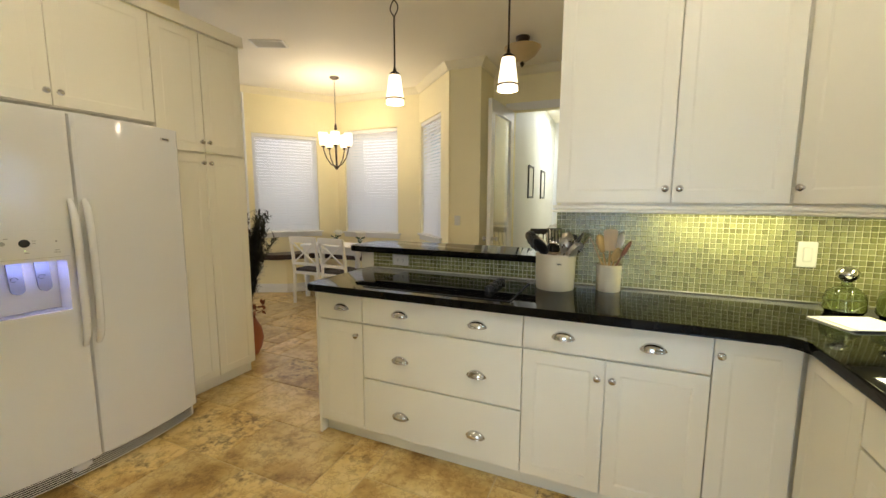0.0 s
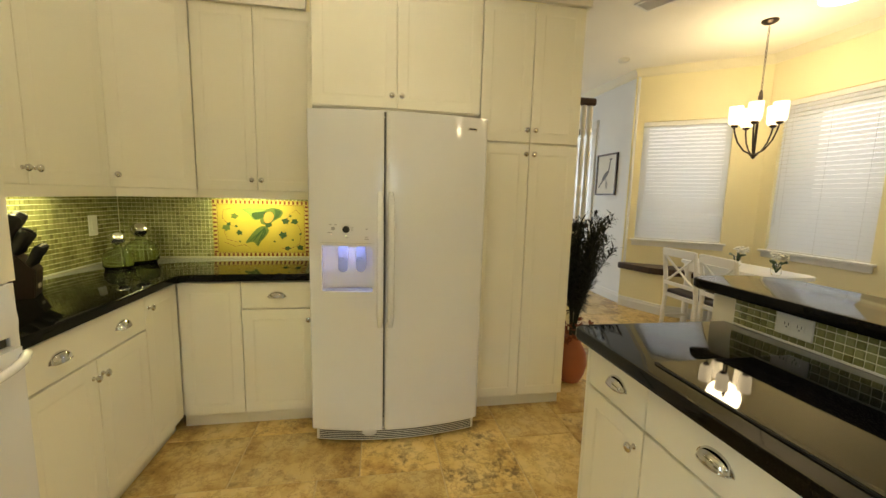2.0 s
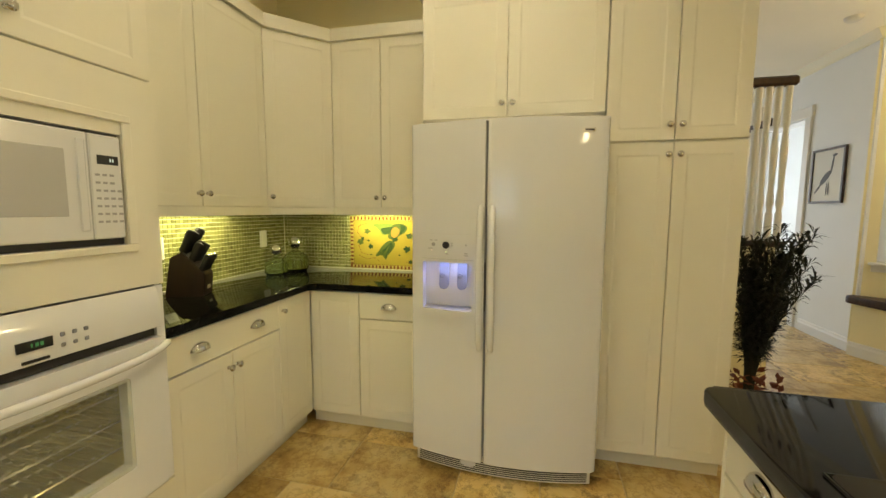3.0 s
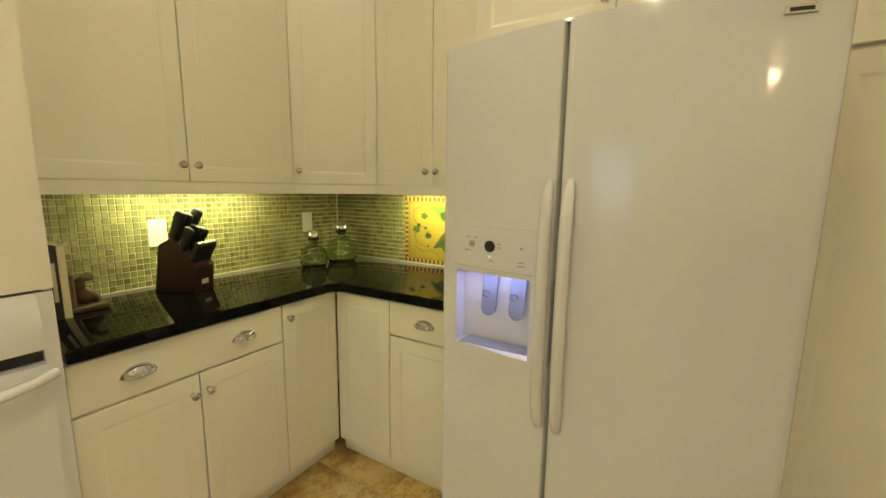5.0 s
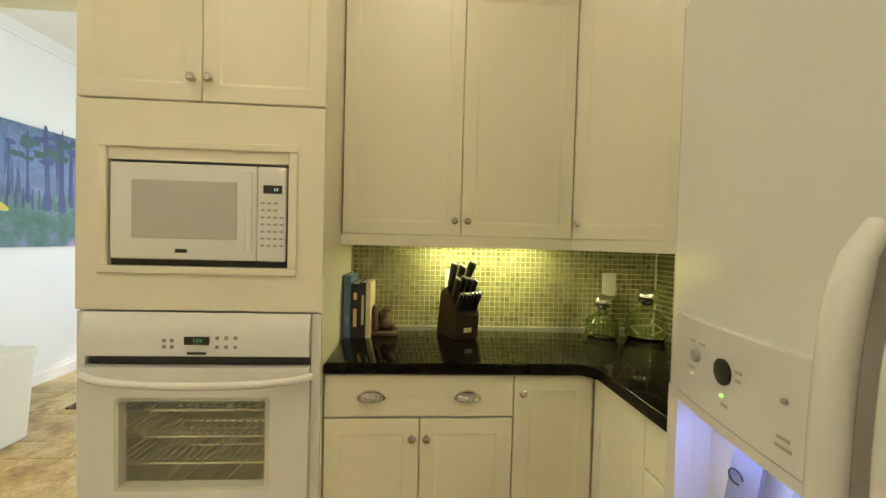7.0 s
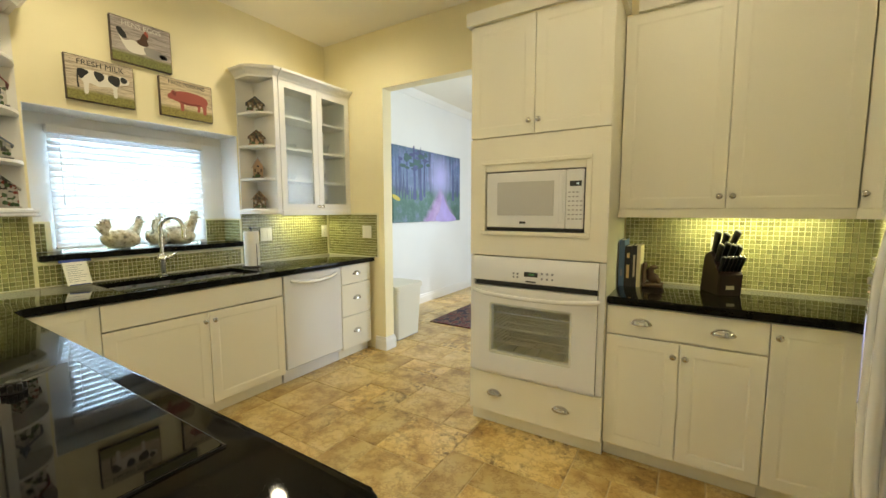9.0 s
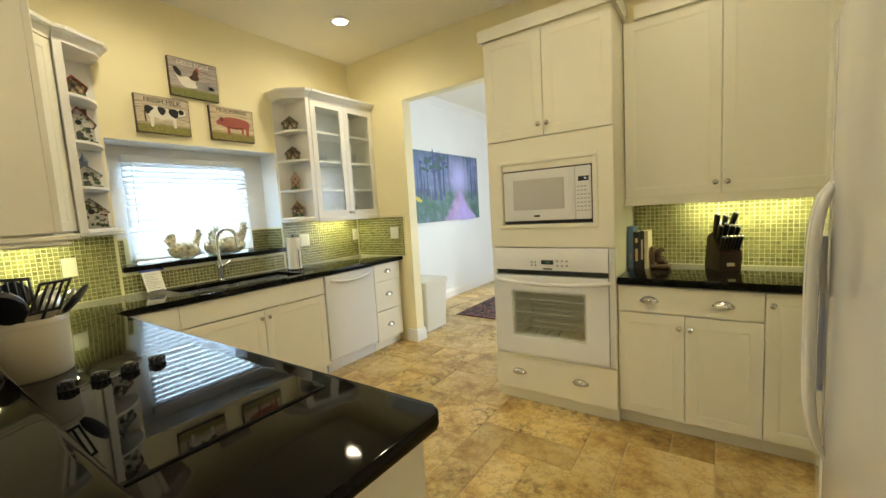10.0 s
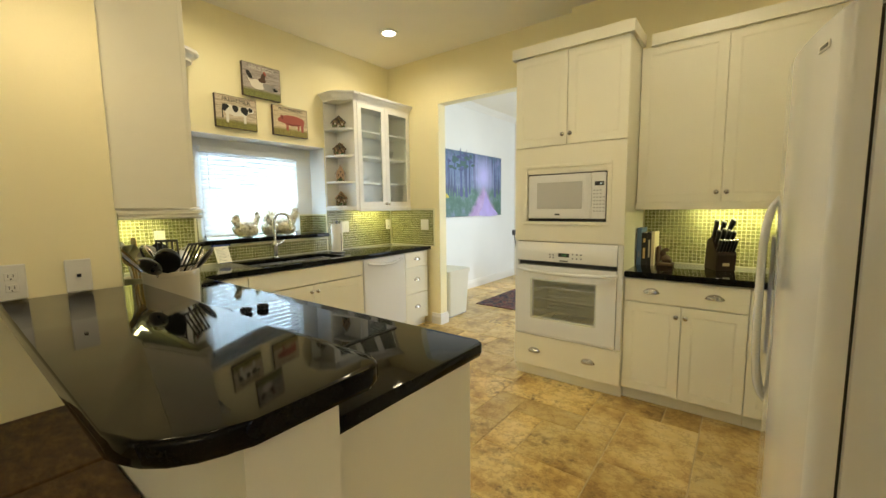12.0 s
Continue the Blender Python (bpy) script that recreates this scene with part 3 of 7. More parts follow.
    return tagged(part(name, bm, GRANITE, None, smooth=True), label, "countertop")


worktop("countertop", [(-0.519, YS + 0.004), (-0.519, 0.722), (-1.485, 0.722, 0.05), (-1.485, 1.419), (XW + 0.004, 1.419), (XW + 0.004, YS + 0.004)], 0.875, ET,
        "polished black granite countertop in the corner by the refrigerator")
SINK = (1.86, 1.18, 2.20, 2.03)  # x0, y0, x1, y1
# the L-shaped top has a hole for the sink: two long strips and the pieces beside the basin
ctop = thing("countertop", "polished black granite countertop on the peninsula and sink run", "countertop", pose(0, 0, 0))
for pts, bv in ((outline([(-0.483, 2.476, 0.03), (1.73, 2.482, 0.06), (1.73, SINK[3]), (XE - 0.004, SINK[3]), (XE - 0.004, YN - 0.004), (-0.483, YN - 0.004)]), 0.008),
                ([(1.73, SINK[1]), (SINK[0], SINK[1]), (SINK[0], SINK[3]), (1.73, SINK[3])], 0.0015),
                ([(SINK[2], SINK[1]), (XE - 0.004, SINK[1]), (XE - 0.004, SINK[3]), (SINK[2], SINK[3])], 0.0015),
                ([(1.73, YD + 0.004), (XE - 0.004, YD + 0.004), (XE - 0.004, SINK[1]), (1.73, SINK[1])], 0.004)):
    bm = bmesh.new()
    prism(bm, pts, 0.875, ET, bv, 3)
    part("slab", bm, GRANITE, ctop, smooth=True)
worktop("bar_top", [(-0.612, 3.05, 0.05), (0.796, 3.05), (0.796, 3.455), (-0.612, 3.455, 0.14)], 1.027, 1.067, "raised polished black granite bar top")
ep = thing("end_panel", "cream painted end panel of the peninsula", "panel")
part("panel", boxes((-0.456, 2.527, 0, -0.4405, YN + 0.003, 0.874), bevel=0.0015), CAB, ep)

# ---- refrigerator ----


def bow(x, w=0.905, d=0.065):
    return -d * (1 - ((x - w / 2) / (w / 2)) ** 2)


def bowed(bm, x0, x1, z0, z1, back, out=0.0, n=24, r=0.0):
    """A slab with the bowed front of the refrigerator doors, its outer upright edges eased by r."""
    front = []
    for i in range(n + 1):
        x = x0 + (x1 - x0) * i / n
        y = bow(x) - out
        front.append((x, y))
    if r:
        front = [(x0, front[0][1] + r), (x0 + 0.3 * r, front[0][1] + 0.3 * r), (x0 + r, bow(x0 + r) - out)] + front[1:-1] + [(x1 - r, bow(x1 - r) - out), (x1 - 0.3 * r, front[-1][1] + 0.3 * r), (x1, front[-1][1] + r)]
    return prism(bm, front + [(x1, back), (x0, back)], z0, z1)


fr = thing("refrigerator", "white side-by-side refrigerator with bowed doors and lit ice dispenser", "refrigerator", pose(-1.30, 1.428, 0, 0, 0, 90) @ Matrix.Diagonal((1.030, 1, 1, 1)))
part("case", boxes((0.004, 0.054, 0.09, 0.901, 0.72, 1.770), bevel=0.004), APPL, fr)
GASK = painted("grey_rubber", (0.03, 0.028, 0.026), 0.7)
part("gasket", boxes((0.012, 0.046, 0.10, 0.893, 0.056, 1.764)), GASK, fr)
bm = bmesh.new()
HX0, HX1, HZ0, HZ1 = 0.062, 0.318, 0.864, 1.108
for x0, x1, z0, z1 in ((0, 0.3698, 0.09, HZ0), (0, 0.3698, HZ1, 1.776), (0, HX0, HZ0, HZ1), (HX1, 0.3698, HZ0, HZ1)):
    bowed(bm, x0, x1, z0, z1, 0.047, r=0.008 if x0 == 0 else 0.0)
fz = part("freezer_door", bm, APPL, fr, smooth=True)
bm = bmesh.new()
bowed(bm, 0.3755, 0.905, 0.09, 1.776, 0.047, r=0.02)
fd = part("fridge_door", bm, APPL, fr, smooth=True)
bm = bmesh.new()
bowed(bm, 0.0, 0.905, 1.776, 1.785, 0.06, -0.012)
part("top_cap", bm, APPL, fr)
# dispenser: bezel, control panel, recess, paddles
bm = bmesh.new()
for x0, x1, z0, z1 in ((0.045, 0.335, 0.822, HZ0 + 0.003), (0.045, HX0 + 0.003, HZ0, HZ1), (HX1 - 0.003, 0.335, HZ0, HZ1), (0.045, 0.335, HZ1 - 0.003, 1.245)):
    bowed(bm, x0, x1, z0, z1, 0.0, 0.011)
bz = part("dispenser_bezel", bm, APPL, fz, smooth=True)
bm = bmesh.new()
box(bm, HX0 - 0.02, 0.036, HZ0 - 0.02, HX1 + 0.02, 0.043, HZ1 + 0.02)
part("dispenser_recess", bm, PLASTIC, fz)
GREYLT = painted("light_grey_plastic", (0.24, 0.25, 0.28), 0.35)
for px in (0.165, 0.255):
    bm = bmesh.new()
    pts = [(px - 0.024, 1.10), (px + 0.024, 1.10), (px + 0.024, 0.985)] + [(px + 0.024 * math.cos(a), 0.985 + 0.024 * math.sin(a)) for a in np.linspace(0, -math.pi, 9)[1:-1]] + [(px - 0.024, 0.985)]
    lo = [bm.verts.new((x, 0.012 - (1.10 - z) * 0.16, z)) for x, z in pts]
    hi = [bm.verts.new((x, 0.020 - (1.10 - z) * 0.16, z)) for x, z in pts]
    bm.faces.new(lo)
    bm.faces.new(hi[::-1])
    for i in range(len(pts)):
        bm.faces.new((lo[i], lo[(i + 1) % len(pts)], hi[(i + 1) % len(pts)], hi[i]))
    pd = part("paddle", bm, GREYLT, fz)
    bm = bmesh.new()
    tube(bm, [(px - 0.008 + 0.012 * math.cos(t), -0.004, 1.03 + 0.010 * math.sin(t)) for t in np.linspace(0, 5.2, 10)], 0.0012, 5)
    part("symbol", bm, BLACK, pd)
part("drip_tray", boxes((HX0 + 0.02, -0.035, HZ0, HX1 - 0.02, 0.03, HZ0 + 0.006), bevel=0.002), GREYLT, fz)


def on_bow(x, z, out):
    """A place on the bezel's face, turned with the bow."""
    s = math.degrees(math.atan2(bow(x + 0.01) - bow(x - 0.01), 0.02))
    return pose(x, bow(x) - out, z, 0, 0, s)


def disc(r, h):
    bm = bmesh.new()
    return lathe(bm, [(r, 0), (r, h * 0.7), (r * 0.85, h), (0, h)], 20, axis="y")


part("dial", disc(0.0175, 0.004), BLACK, bz, "black round display dial", True, on_bow(0.185, 1.19, 0.011))
part("button", disc(0.0095, 0.006), GREY, bz, "", True, on_bow(0.122, 1.193, 0.011))
part("lock_button", disc(0.004, 0.003), GREY, bz, "", True, on_bow(0.285, 1.193, 0.011))
GREENLED = glowing("green_led", (0.35, 1.0, 0.15), 0.9)
# The faint red glow is added: that mark on the bezel is grey.
ADDEDRED = glowing("added_red_glow", (1.0, 0.25, 0.12), 0.25)
part("green_light", disc(0.0028, 0.003), GREENLED, bz, "", True, on_bow(0.185, 1.158, 0.011))
part("added_red_dot", disc(0.0022, 0.003), ADDEDRED, bz, "", True, on_bow(0.112, 1.163, 0.011))
for bx, z, w in ((0.108, 1.213, 0.014), (0.134, 1.213, 0.014), (0.105, 1.172, 0.022), (0.215, 1.199, 0.012), (0.215, 1.188, 0.010), (0.190, 1.147, 0.014), (0.285, 1.152, 0.016), (0.285, 1.142, 0.022)):
    part("print", boxes((-w / 2, -0.0008, -0.0018, w / 2, 0, 0.0018)), GREY, bz, m=on_bow(bx, z, 0.0112))
bm = bmesh.new()
bowed(bm, 0.055, 0.325, 1.1195, 1.1208, -0.002, 0.0118)
part("panel_joint", bm, GREY, bz)
for hx, door_ in ((0.352, fz), (0.405, fd)):
    bm = bmesh.new()
    pts, rad = [], []
    for i in range(25):
        t = i / 24
        o = 0.039 * (1 - (2 * t - 1) ** 4) ** 0.6
        pts.append((0, 0.006 - o, 0.672 + t * 0.710))
        rad.append(0.0125 * min(1, 0.72 + 0.28 * min(i, 24 - i) / 2))
    tube(bm, pts, rad, 14)
    for v in bm.verts:
        v.co.x *= 1.35
    part("handle", bm, APPL, door_, smooth=True, m=pose(hx, bow(hx), 0))
lg = part("badge", boxes((-0.028, -0.003, -0.009, 0.028, 0, 0.009), bevel=0.002), STEEL, fd, "small grey maker's badge", m=on_bow(0.815, 1.722, 0.0))
part("badge_print", boxes((-0.02, -0.0036, -0.004, 0.02, -0.003, 0.004)), BLACK, fd, m=on_bow(0.815, 1.722, 0.0))
bm = bmesh.new()
bowed(bm, 0.02, 0.885, 0.012, 0.088, 0.06, -0.030)
gr = part("grille", bm, PLASTIC, fr, smooth=True)
for i in range(6):
    bm = bmesh.new()
    bowed(bm, 0.035, 0.870, 0.020 + i * 0.0105, 0.0248 + i * 0.0105, 0.05, -0.0285)
    part("grille_slot", bm, BLACK, gr)
bm = bmesh.new()
lathe(bm, [(0.040, 0), (0.040, 0.004), (0.033, 0.007), (0, 0.007)], 24, axis="y")
for v in bm.verts:
    v.co.z *= 0.5
part("grille_emblem", bm, APPL, gr, "white oval maker's emblem", True, on_bow(0.30, 0.062, -0.028))
part("foot", boxes((0.03, 0.03, 0.0, 0.07, 0.09, 0.013)), BLACK, fr)
part("foot", boxes((0.83, 0.03, 0.0, 0.87, 0.09, 0.013)), BLACK, fr)

# ---- oven tower ----
ot = thing("oven_cabinet", "tall cream cabinet around a built-in oven and microwave", "cabinet", pose(0.295, 0.713, 0, 0, 0, 180), KT)
W_ = 0.809
DB = 0.58
for nm, b in (("side_panel", (0.001, 0.001, TZ, 0.02, DB, 2.455)), ("side_panel", (W_ - 0.02, 0.001, TZ, W_ - 0.001, DB, 2.455)), ("upper_box", (0.0205, 0.001, 1.792, W_ - 0.0205, DB, 2.455)),
              ("drawer_box", (0.0205, 0.001, TZ, W_ - 0.0205, DB, 0.355)), ("shelf", (0.0205, 0.001, 1.10, W_ - 0.0205, DB, 1.235)), ("oven_back", (0.0205, DB - 0.02, 0.3555, W_ - 0.0205, DB, 1.0995)),
              ("microwave_back", (0.0205, DB - 0.02, 1.2355, W_ - 0.0205, DB, 1.7915)), ("plinth", (0.001, 0.03, 0, W_ - 0.001, DB, TZ - 0.0005))):
    part(nm, boxes(b), CAB, ot)
for a, b, k in ((0, 0.4, 0.372), (0.4, W_, 0.428)):
    d_ = part("door", shaker(a, b, 1.797, 2.452), CAB, ot)
    share("knob", KNOB, d_, pose(k, -0.02, 1.87))
d_ = part("drawer", slab(0, W_, 0.092, 0.348), CAB, ot)
share("cup_pull", PULL, d_, pose(0.173, -0.02, 0.226))
share("cup_pull", PULL, d_, pose(0.59, -0.02, 0.226))
MX0, MX1, MZ0, MZ1 = 0.104, 0.690, 1.243, 1.597
part("face_panel", boxes((0.002, -0.02, 1.095, W_ - 0.002, 0, MZ0), (0.002, -0.02, MZ1, W_ - 0.002, 0, 1.793), (0.002, -0.02, MZ0, MX0, 0, MZ1), (MX1, -0.02, MZ0, W_ - 0.002, 0, MZ1)), CAB, ot)
bm = bmesh.new()
t_ = 0.03
for i, (a, b, c, d) in enumerate(((MX0 - t_, MZ0 - 0.025, MX1 + t_, MZ0), (MX0 - t_, MZ1 + 0.04, MX1 + t_, MZ1 + 0.065), (MX0 - t_, MZ0, MX0, MZ1 + 0.04), (MX1, MZ0, MX1 + t_, MZ1 + 0.04))):
    box(bm, a, -0.030, b, c, -0.02, d, bevel=0.003)
part("trim_frame", bm, CAB, ot)
mw = thing("microwave", "white built-in microwave with grey window and keypad", "microwave", pose(0.295, 0.713, 0, 0, 0, 180))
part("housing", boxes((MX0 + 0.004, -0.010, MZ0 + 0.002, MX1 - 0.004, 0.35, MZ1 - 0.002)), BLACK, mw)
part("front", boxes((MX0 + 0.010, -0.028, MZ0 + 0.024, MX1 - 0.104, -0.010, MZ1 - 0.010), bevel=0.004), APPL, mw)
WINGREY = painted("grey_window", (0.50, 0.50, 0.49), 0.12, 0.03, 400, 0.02)
part("window", boxes((MX0 + 0.080, -0.0295, MZ0 + 0.095, MX1 - 0.168, -0.027, MZ1 - 0.066), bevel=0.001), WINGREY, mw)
cp = part("control_panel", boxes((MX1 - 0.102, -0.028, MZ0 + 0.024, MX1 - 0.008, -0.010, MZ1 - 0.010), bevel=0.004), APPL, mw)
part("display", boxes((MX1 - 0.082, -0.0295, MZ1 - 0.100, MX1 - 0.020, -0.027, MZ1 - 0.072)), BLACK, cp)
CYAN = glowing("cyan_digits", (0.2, 0.8, 1.0), 0.3)
part("digits", boxes((MX1 - 0.046, -0.0302, MZ1 - 0.091, MX1 - 0.042, -0.0294, MZ1 - 0.081), (MX1 - 0.038, -0.0302, MZ1 - 0.091, MX1 - 0.034, -0.0294, MZ1 - 0.081)), CYAN, cp)
for i in range(4):
    for j in range(7):
        if j < 2 and i == 3:
            continue
        part("key", boxes((MX1 - 0.090 + i * 0.021, -0.0290, MZ1 - 0.136 - j * 0.024, MX1 - 0.077 + i * 0.021, -0.027, MZ1 - 0.129 - j * 0.024)), GREY, cp)
part("badge", boxes((MX0 + 0.220, -0.0295, MZ0 + 0.047, MX0 + 0.258, -0.027, MZ0 + 0.060)), BLACK, mw)
part("door_grip", boxes((MX1 - 0.140, -0.034, MZ0 + 0.05, MX1 - 0.116, -0.0275, MZ1 - 0.03), bevel=0.003), APPL, mw)

ov = thing("oven", "white built-in wall oven with glass door and curved handle", "oven", pose(0.295, 0.713, 0, 0, 0, 180))
OX0, OX1 = 0.032, 0.772
bm = bmesh.new()
prof = [(-0.024, 0.938), (-0.040, 0.945), (-0.044, 0.985), (-0.040, 1.03), (-0.028, 1.075), (-0.021, 1.088), (0.0, 1.088), (0.0, 0.938)]
lo = [bm.verts.new((OX0, y, z)) for y, z in prof]
hi = [bm.verts.new((OX1, y, z)) for y, z in prof]
bm.faces.new(lo)
bm.faces.new(hi[::-1])
for i in range(len(prof)):
    bm.faces.new((lo[i], lo[(i + 1) % len(prof)], hi[(i + 1) % len(prof)], hi[i]))
op = part("control_panel", bm, APPL, ov, smooth=True)
part("display", boxes((0.365, -0.0465, 0.985, 0.445, -0.042, 1.012)), BLACK, op)
GREEND = glowing("green_digits", (0.15, 0.7, 0.2), 0.25, (0.02, 0.05, 0.02))
part("digits", boxes((0.395, -0.0472, 0.994, 0.399, -0.046, 1.004), (0.405, -0.0472, 0.994, 0.412, -0.046, 1.004), (0.416, -0.0472, 0.994, 0.423, -0.046, 1.004)), GREEND, op)
for i, (bx, bz_) in enumerate(((0.30, 0.998), (0.325, 0.998), (0.47, 1.008), (0.50, 1.008), (0.53, 1.008), (0.47, 0.978), (0.50, 0.978), (0.53, 0.978), (0.30, 0.978), (0.325, 0.978))):
    part("button", boxes((bx - 0.006, -0.0460, bz_ - 0.006, bx + 0.006, -0.040, bz_ + 0.006), bevel=0.002), GREYLT, op)
part("badge", boxes((0.375, -0.0460, 0.952, 0.435, -0.040, 0.960)), BLACK, op)
part("vent_gap", boxes((OX0 + 0.006, -0.012, 0.910, OX1 - 0.006, 0.0, 0.936)), BLACK, ov)
GX0, GX1, GZ0, GZ1 = 0.160, 0.632, 0.505, 0.795
od = part("oven_door", boxes((OX0, -0.045, 0.372, OX1, -0.008, GZ0), (OX0, -0.045, GZ1, OX1, -0.008, 0.908), (OX0, -0.045, GZ0, GX0, -0.008, GZ1), (GX1, -0.045, GZ0, OX1, -0.008, GZ1)), APPL, ov)
bm = bmesh.new()
prism(bm, outline([(GX0 - 0.012, GZ0 - 0.012, 0.012), (GX1 + 0.012, GZ0 - 0.012, 0.012), (GX1 + 0.012, GZ1 + 0.012, 0.012), (GX0 - 0.012, GZ1 + 0.012, 0.012)]), 0.0452, 0.0470)
for v in bm.verts:
    v.co = Vector((v.co.x, -v.co.z, v.co.y))
OVGLASS = glass("oven_glass", (0.86, 0.86, 0.74), 0.02)
OVGLASS.node_tree.nodes["Principled BSDF"].inputs["Transmission Weight"].default_value = 0.9
gl = part("door_glass", bm, OVGLASS, od)
gl.visible_shadow = False
bm = bmesh.new()
tube(bm, [(OX0 + 0.012 + 0.74 * t, -0.045 - 0.040 * (1 - (2 * t - 1) ** 6) - 0.010 * (1 - (2 * t - 1) ** 2), 0.880 - 0.016 * (1 - (2 * t - 1) ** 2)) for t in np.linspace(0, 1, 17)], 0.0135, 10)
part("handle", bm, APPL, od, smooth=True)
ENAMEL = painted("oven_enamel", (0.52, 0.48, 0.20), 0.25, 0.1, 60, 0.05)
cx0, cx1, cz0, cz1, cd = 0.06, 0.74, 0.40, 0.86, 0.50
part("cavity", boxes((cx0, cd, cz0, cx1, cd + 0.01, cz1), (cx0 - 0.01, 0, cz0, cx0, cd, cz1), (cx1, 0, cz0, cx1 + 0.01, cd, cz1), (cx0, 0, cz0 - 0.01, cx1, cd, cz0), (cx0, 0, cz1, cx1, cd, cz1 + 0.01)), ENAMEL, ov)
RACKM = metal("plated_rack_wire", (0.95, 0.93, 0.88), 0.07)
for rz_ in (0.545, 0.640, 0.735):
    bm = bmesh.new()
    for i in range(23):
        x = cx0 + 0.02 + i * 0.0288
        tube(bm, [(x, 0.035, rz_ + 0.012), (x, 0.05, rz_), (x, cd - 0.03, rz_), (x, cd - 0.02, rz_ + 0.02)], 0.0042, 6)
    for y in (0.035, 0.16, 0.30, cd - 0.03):
        tube(bm, [(cx0 + 0.005, y, rz_ - 0.004), (cx1 - 0.005, y, rz_ - 0.004)], 0.005, 6)
    part("oven_rack", bm, RACKM, ov, smooth=True)
bm = bmesh.new()
tube(bm, [(cx0 + 0.08 + 0.50 * k / 12, 0.08 if (k // 2) % 2 else cd - 0.08, cz0 + 0.03) for k in range(13)], 0.006, 8)
part("heating_element", bm, RACKM, ov, smooth=True)
for a, b in ((0.003, OX0 - 0.001), (OX1 + 0.001, W_ - 0.003)):
    part("side_trim", boxes((a, -0.016, 0.353, b, -0.001, 1.088), bevel=0.002), APPL, ov)
part("bottom_trim", boxes((OX0, -0.03, 0.352, OX1, -0.004, 0.366), bevel=0.002), APPL, ov)

# ---- dishwasher, sink, faucet, cooktop ----
dw = thing("dishwasher", "white dishwasher with a curved bar handle", "dishwasher", em(1.046))
part("tub", boxes((0.004, 0.0, 0.09, 0.588, 0.57, 0.865)), APPL, dw)
dd = part("door", boxes((0.004, -0.028, 0.115, 0.588, 0.0, 0.866), bevel=0.006), APPL, dw)
bm = bmesh.new()
tube(bm, [(0.06 + 0.47 * t, -0.028 - 0.03 * (1 - (2 * t - 1) ** 4), 0.822 - 0.03 * (1 - (2 * t - 1) ** 2)) for t in np.linspace(0, 1, 13)], 0.014, 10)
part("handle", bm, APPL, dd, smooth=True)
part("toe_panel", boxes((0.006, 0.03, 0.0, 0.586, 0.06, 0.088)), APPL, dw)

sk = thing("sink", "undermount stainless steel double sink", "sink", pose(0, 0, 0))
for y0_, y1_ in ((1.185, 1.585), (1.625, 2.025)):
    bm = bmesh.new()
    x0_, x1_, zb, zt, t_ = SINK[0] + 0.004, SINK[2] - 0.004, 0.70, 0.885, 0.004
    for b in ((x0_, y0_, zb, x1_, y1_, zb + t_), (x0_, y0_, zb, x0_ + t_, y1_, zt), (x1_ - t_, y0_, zb, x1_, y1_, zt), (x0_, y0_, zb, x1_, y0_ + t_, zt), (x0_, y1_ - t_, zb, x1_, y1_, zt)):
        box(bm, *b)
    bs = part("basin", bm, STEEL, sk)
    bm = bmesh.new()
    lathe(bm, [(0.045, zb + 0.004), (0.045, zb + 0.007), (0.03, zb + 0.005), (0, zb + 0.004)], 20, at=((x0_ + x1_) / 2, (y0_ + y1_) / 2, 0))
    part("drain", bm, CHROME, bs, smooth=True)
part("divider", boxes((SINK[0] + 0.004, 1.585, 0.70, SINK[2] - 0.004, 1.625, 0.880)), STEEL, sk)

fc = thing("faucet", "chrome gooseneck kitchen faucet beside the window sill", "faucet", pose(2.275, 1.635, ET) @ Matrix.Diagonal((1.2, 1.2, 1.04, 1)))
bm = bmesh.new()
lathe(bm, [(0.028, 0), (0.028, 0.008), (0.020, 0.014), (0.019, 0.085), (0.023, 0.10), (0.023, 0.13), (0.014, 0.145), (0.0125, 0.15)], 20)
part("base", bm, CHROME, fc, smooth=True)
bm = bmesh.new()
dirx, diry = -0.80, -0.60
pts = [(0, 0, 0.14), (0, 0, 0.22), (0, 0, 0.29)] + [(dirx * (0.065 - 0.065 * math.cos(a)), diry * (0.065 - 0.065 * math.cos(a)), 0.315 + 0.075 * math.sin(a)) for a in np.linspace(0, math.pi, 12)] + [(dirx * 0.13, diry * 0.13, 0.25)]
tube(bm, pts, [0.012] * (len(pts) - 2) + [0.013, 0.015], 12)
part("spout", bm, CHROME, fc, smooth=True)
bm = bmesh.new()
tube(bm, [(0, -0.02, 0.115), (-0.01, -0.045, 0.125), (-0.01, -0.075, 0.15)], [0.011, 0.009, 0.006], 10)
part("lever", bm, CHROME, fc, smooth=True)

COOKG = painted("cooktop_glass", (0.004, 0.004, 0.005), 0.03, 0.05, 500, 0.0)
COOKG.node_tree.nodes["Principled BSDF"].inputs["IOR"].default_value = 1.36
COOKG.node_tree.nodes["Principled BSDF"].inputs["Specular IOR Level"].default_value = 0.32
ck = thing("cooktop", "black glass electric cooktop set into the granite", "cooktop", pose(0.27, 2.778, ET))
bm = bmesh.new()
prism(bm, outline([(-0.405, -0.235, 0.015), (0.405, -0.235, 0.015), (0.405, 0.215, 0.015), (-0.405, 0.215, 0.015)]), 0.0005, 0.006, 0.0015, 2)
part("glass", bm, COOKG, ck)
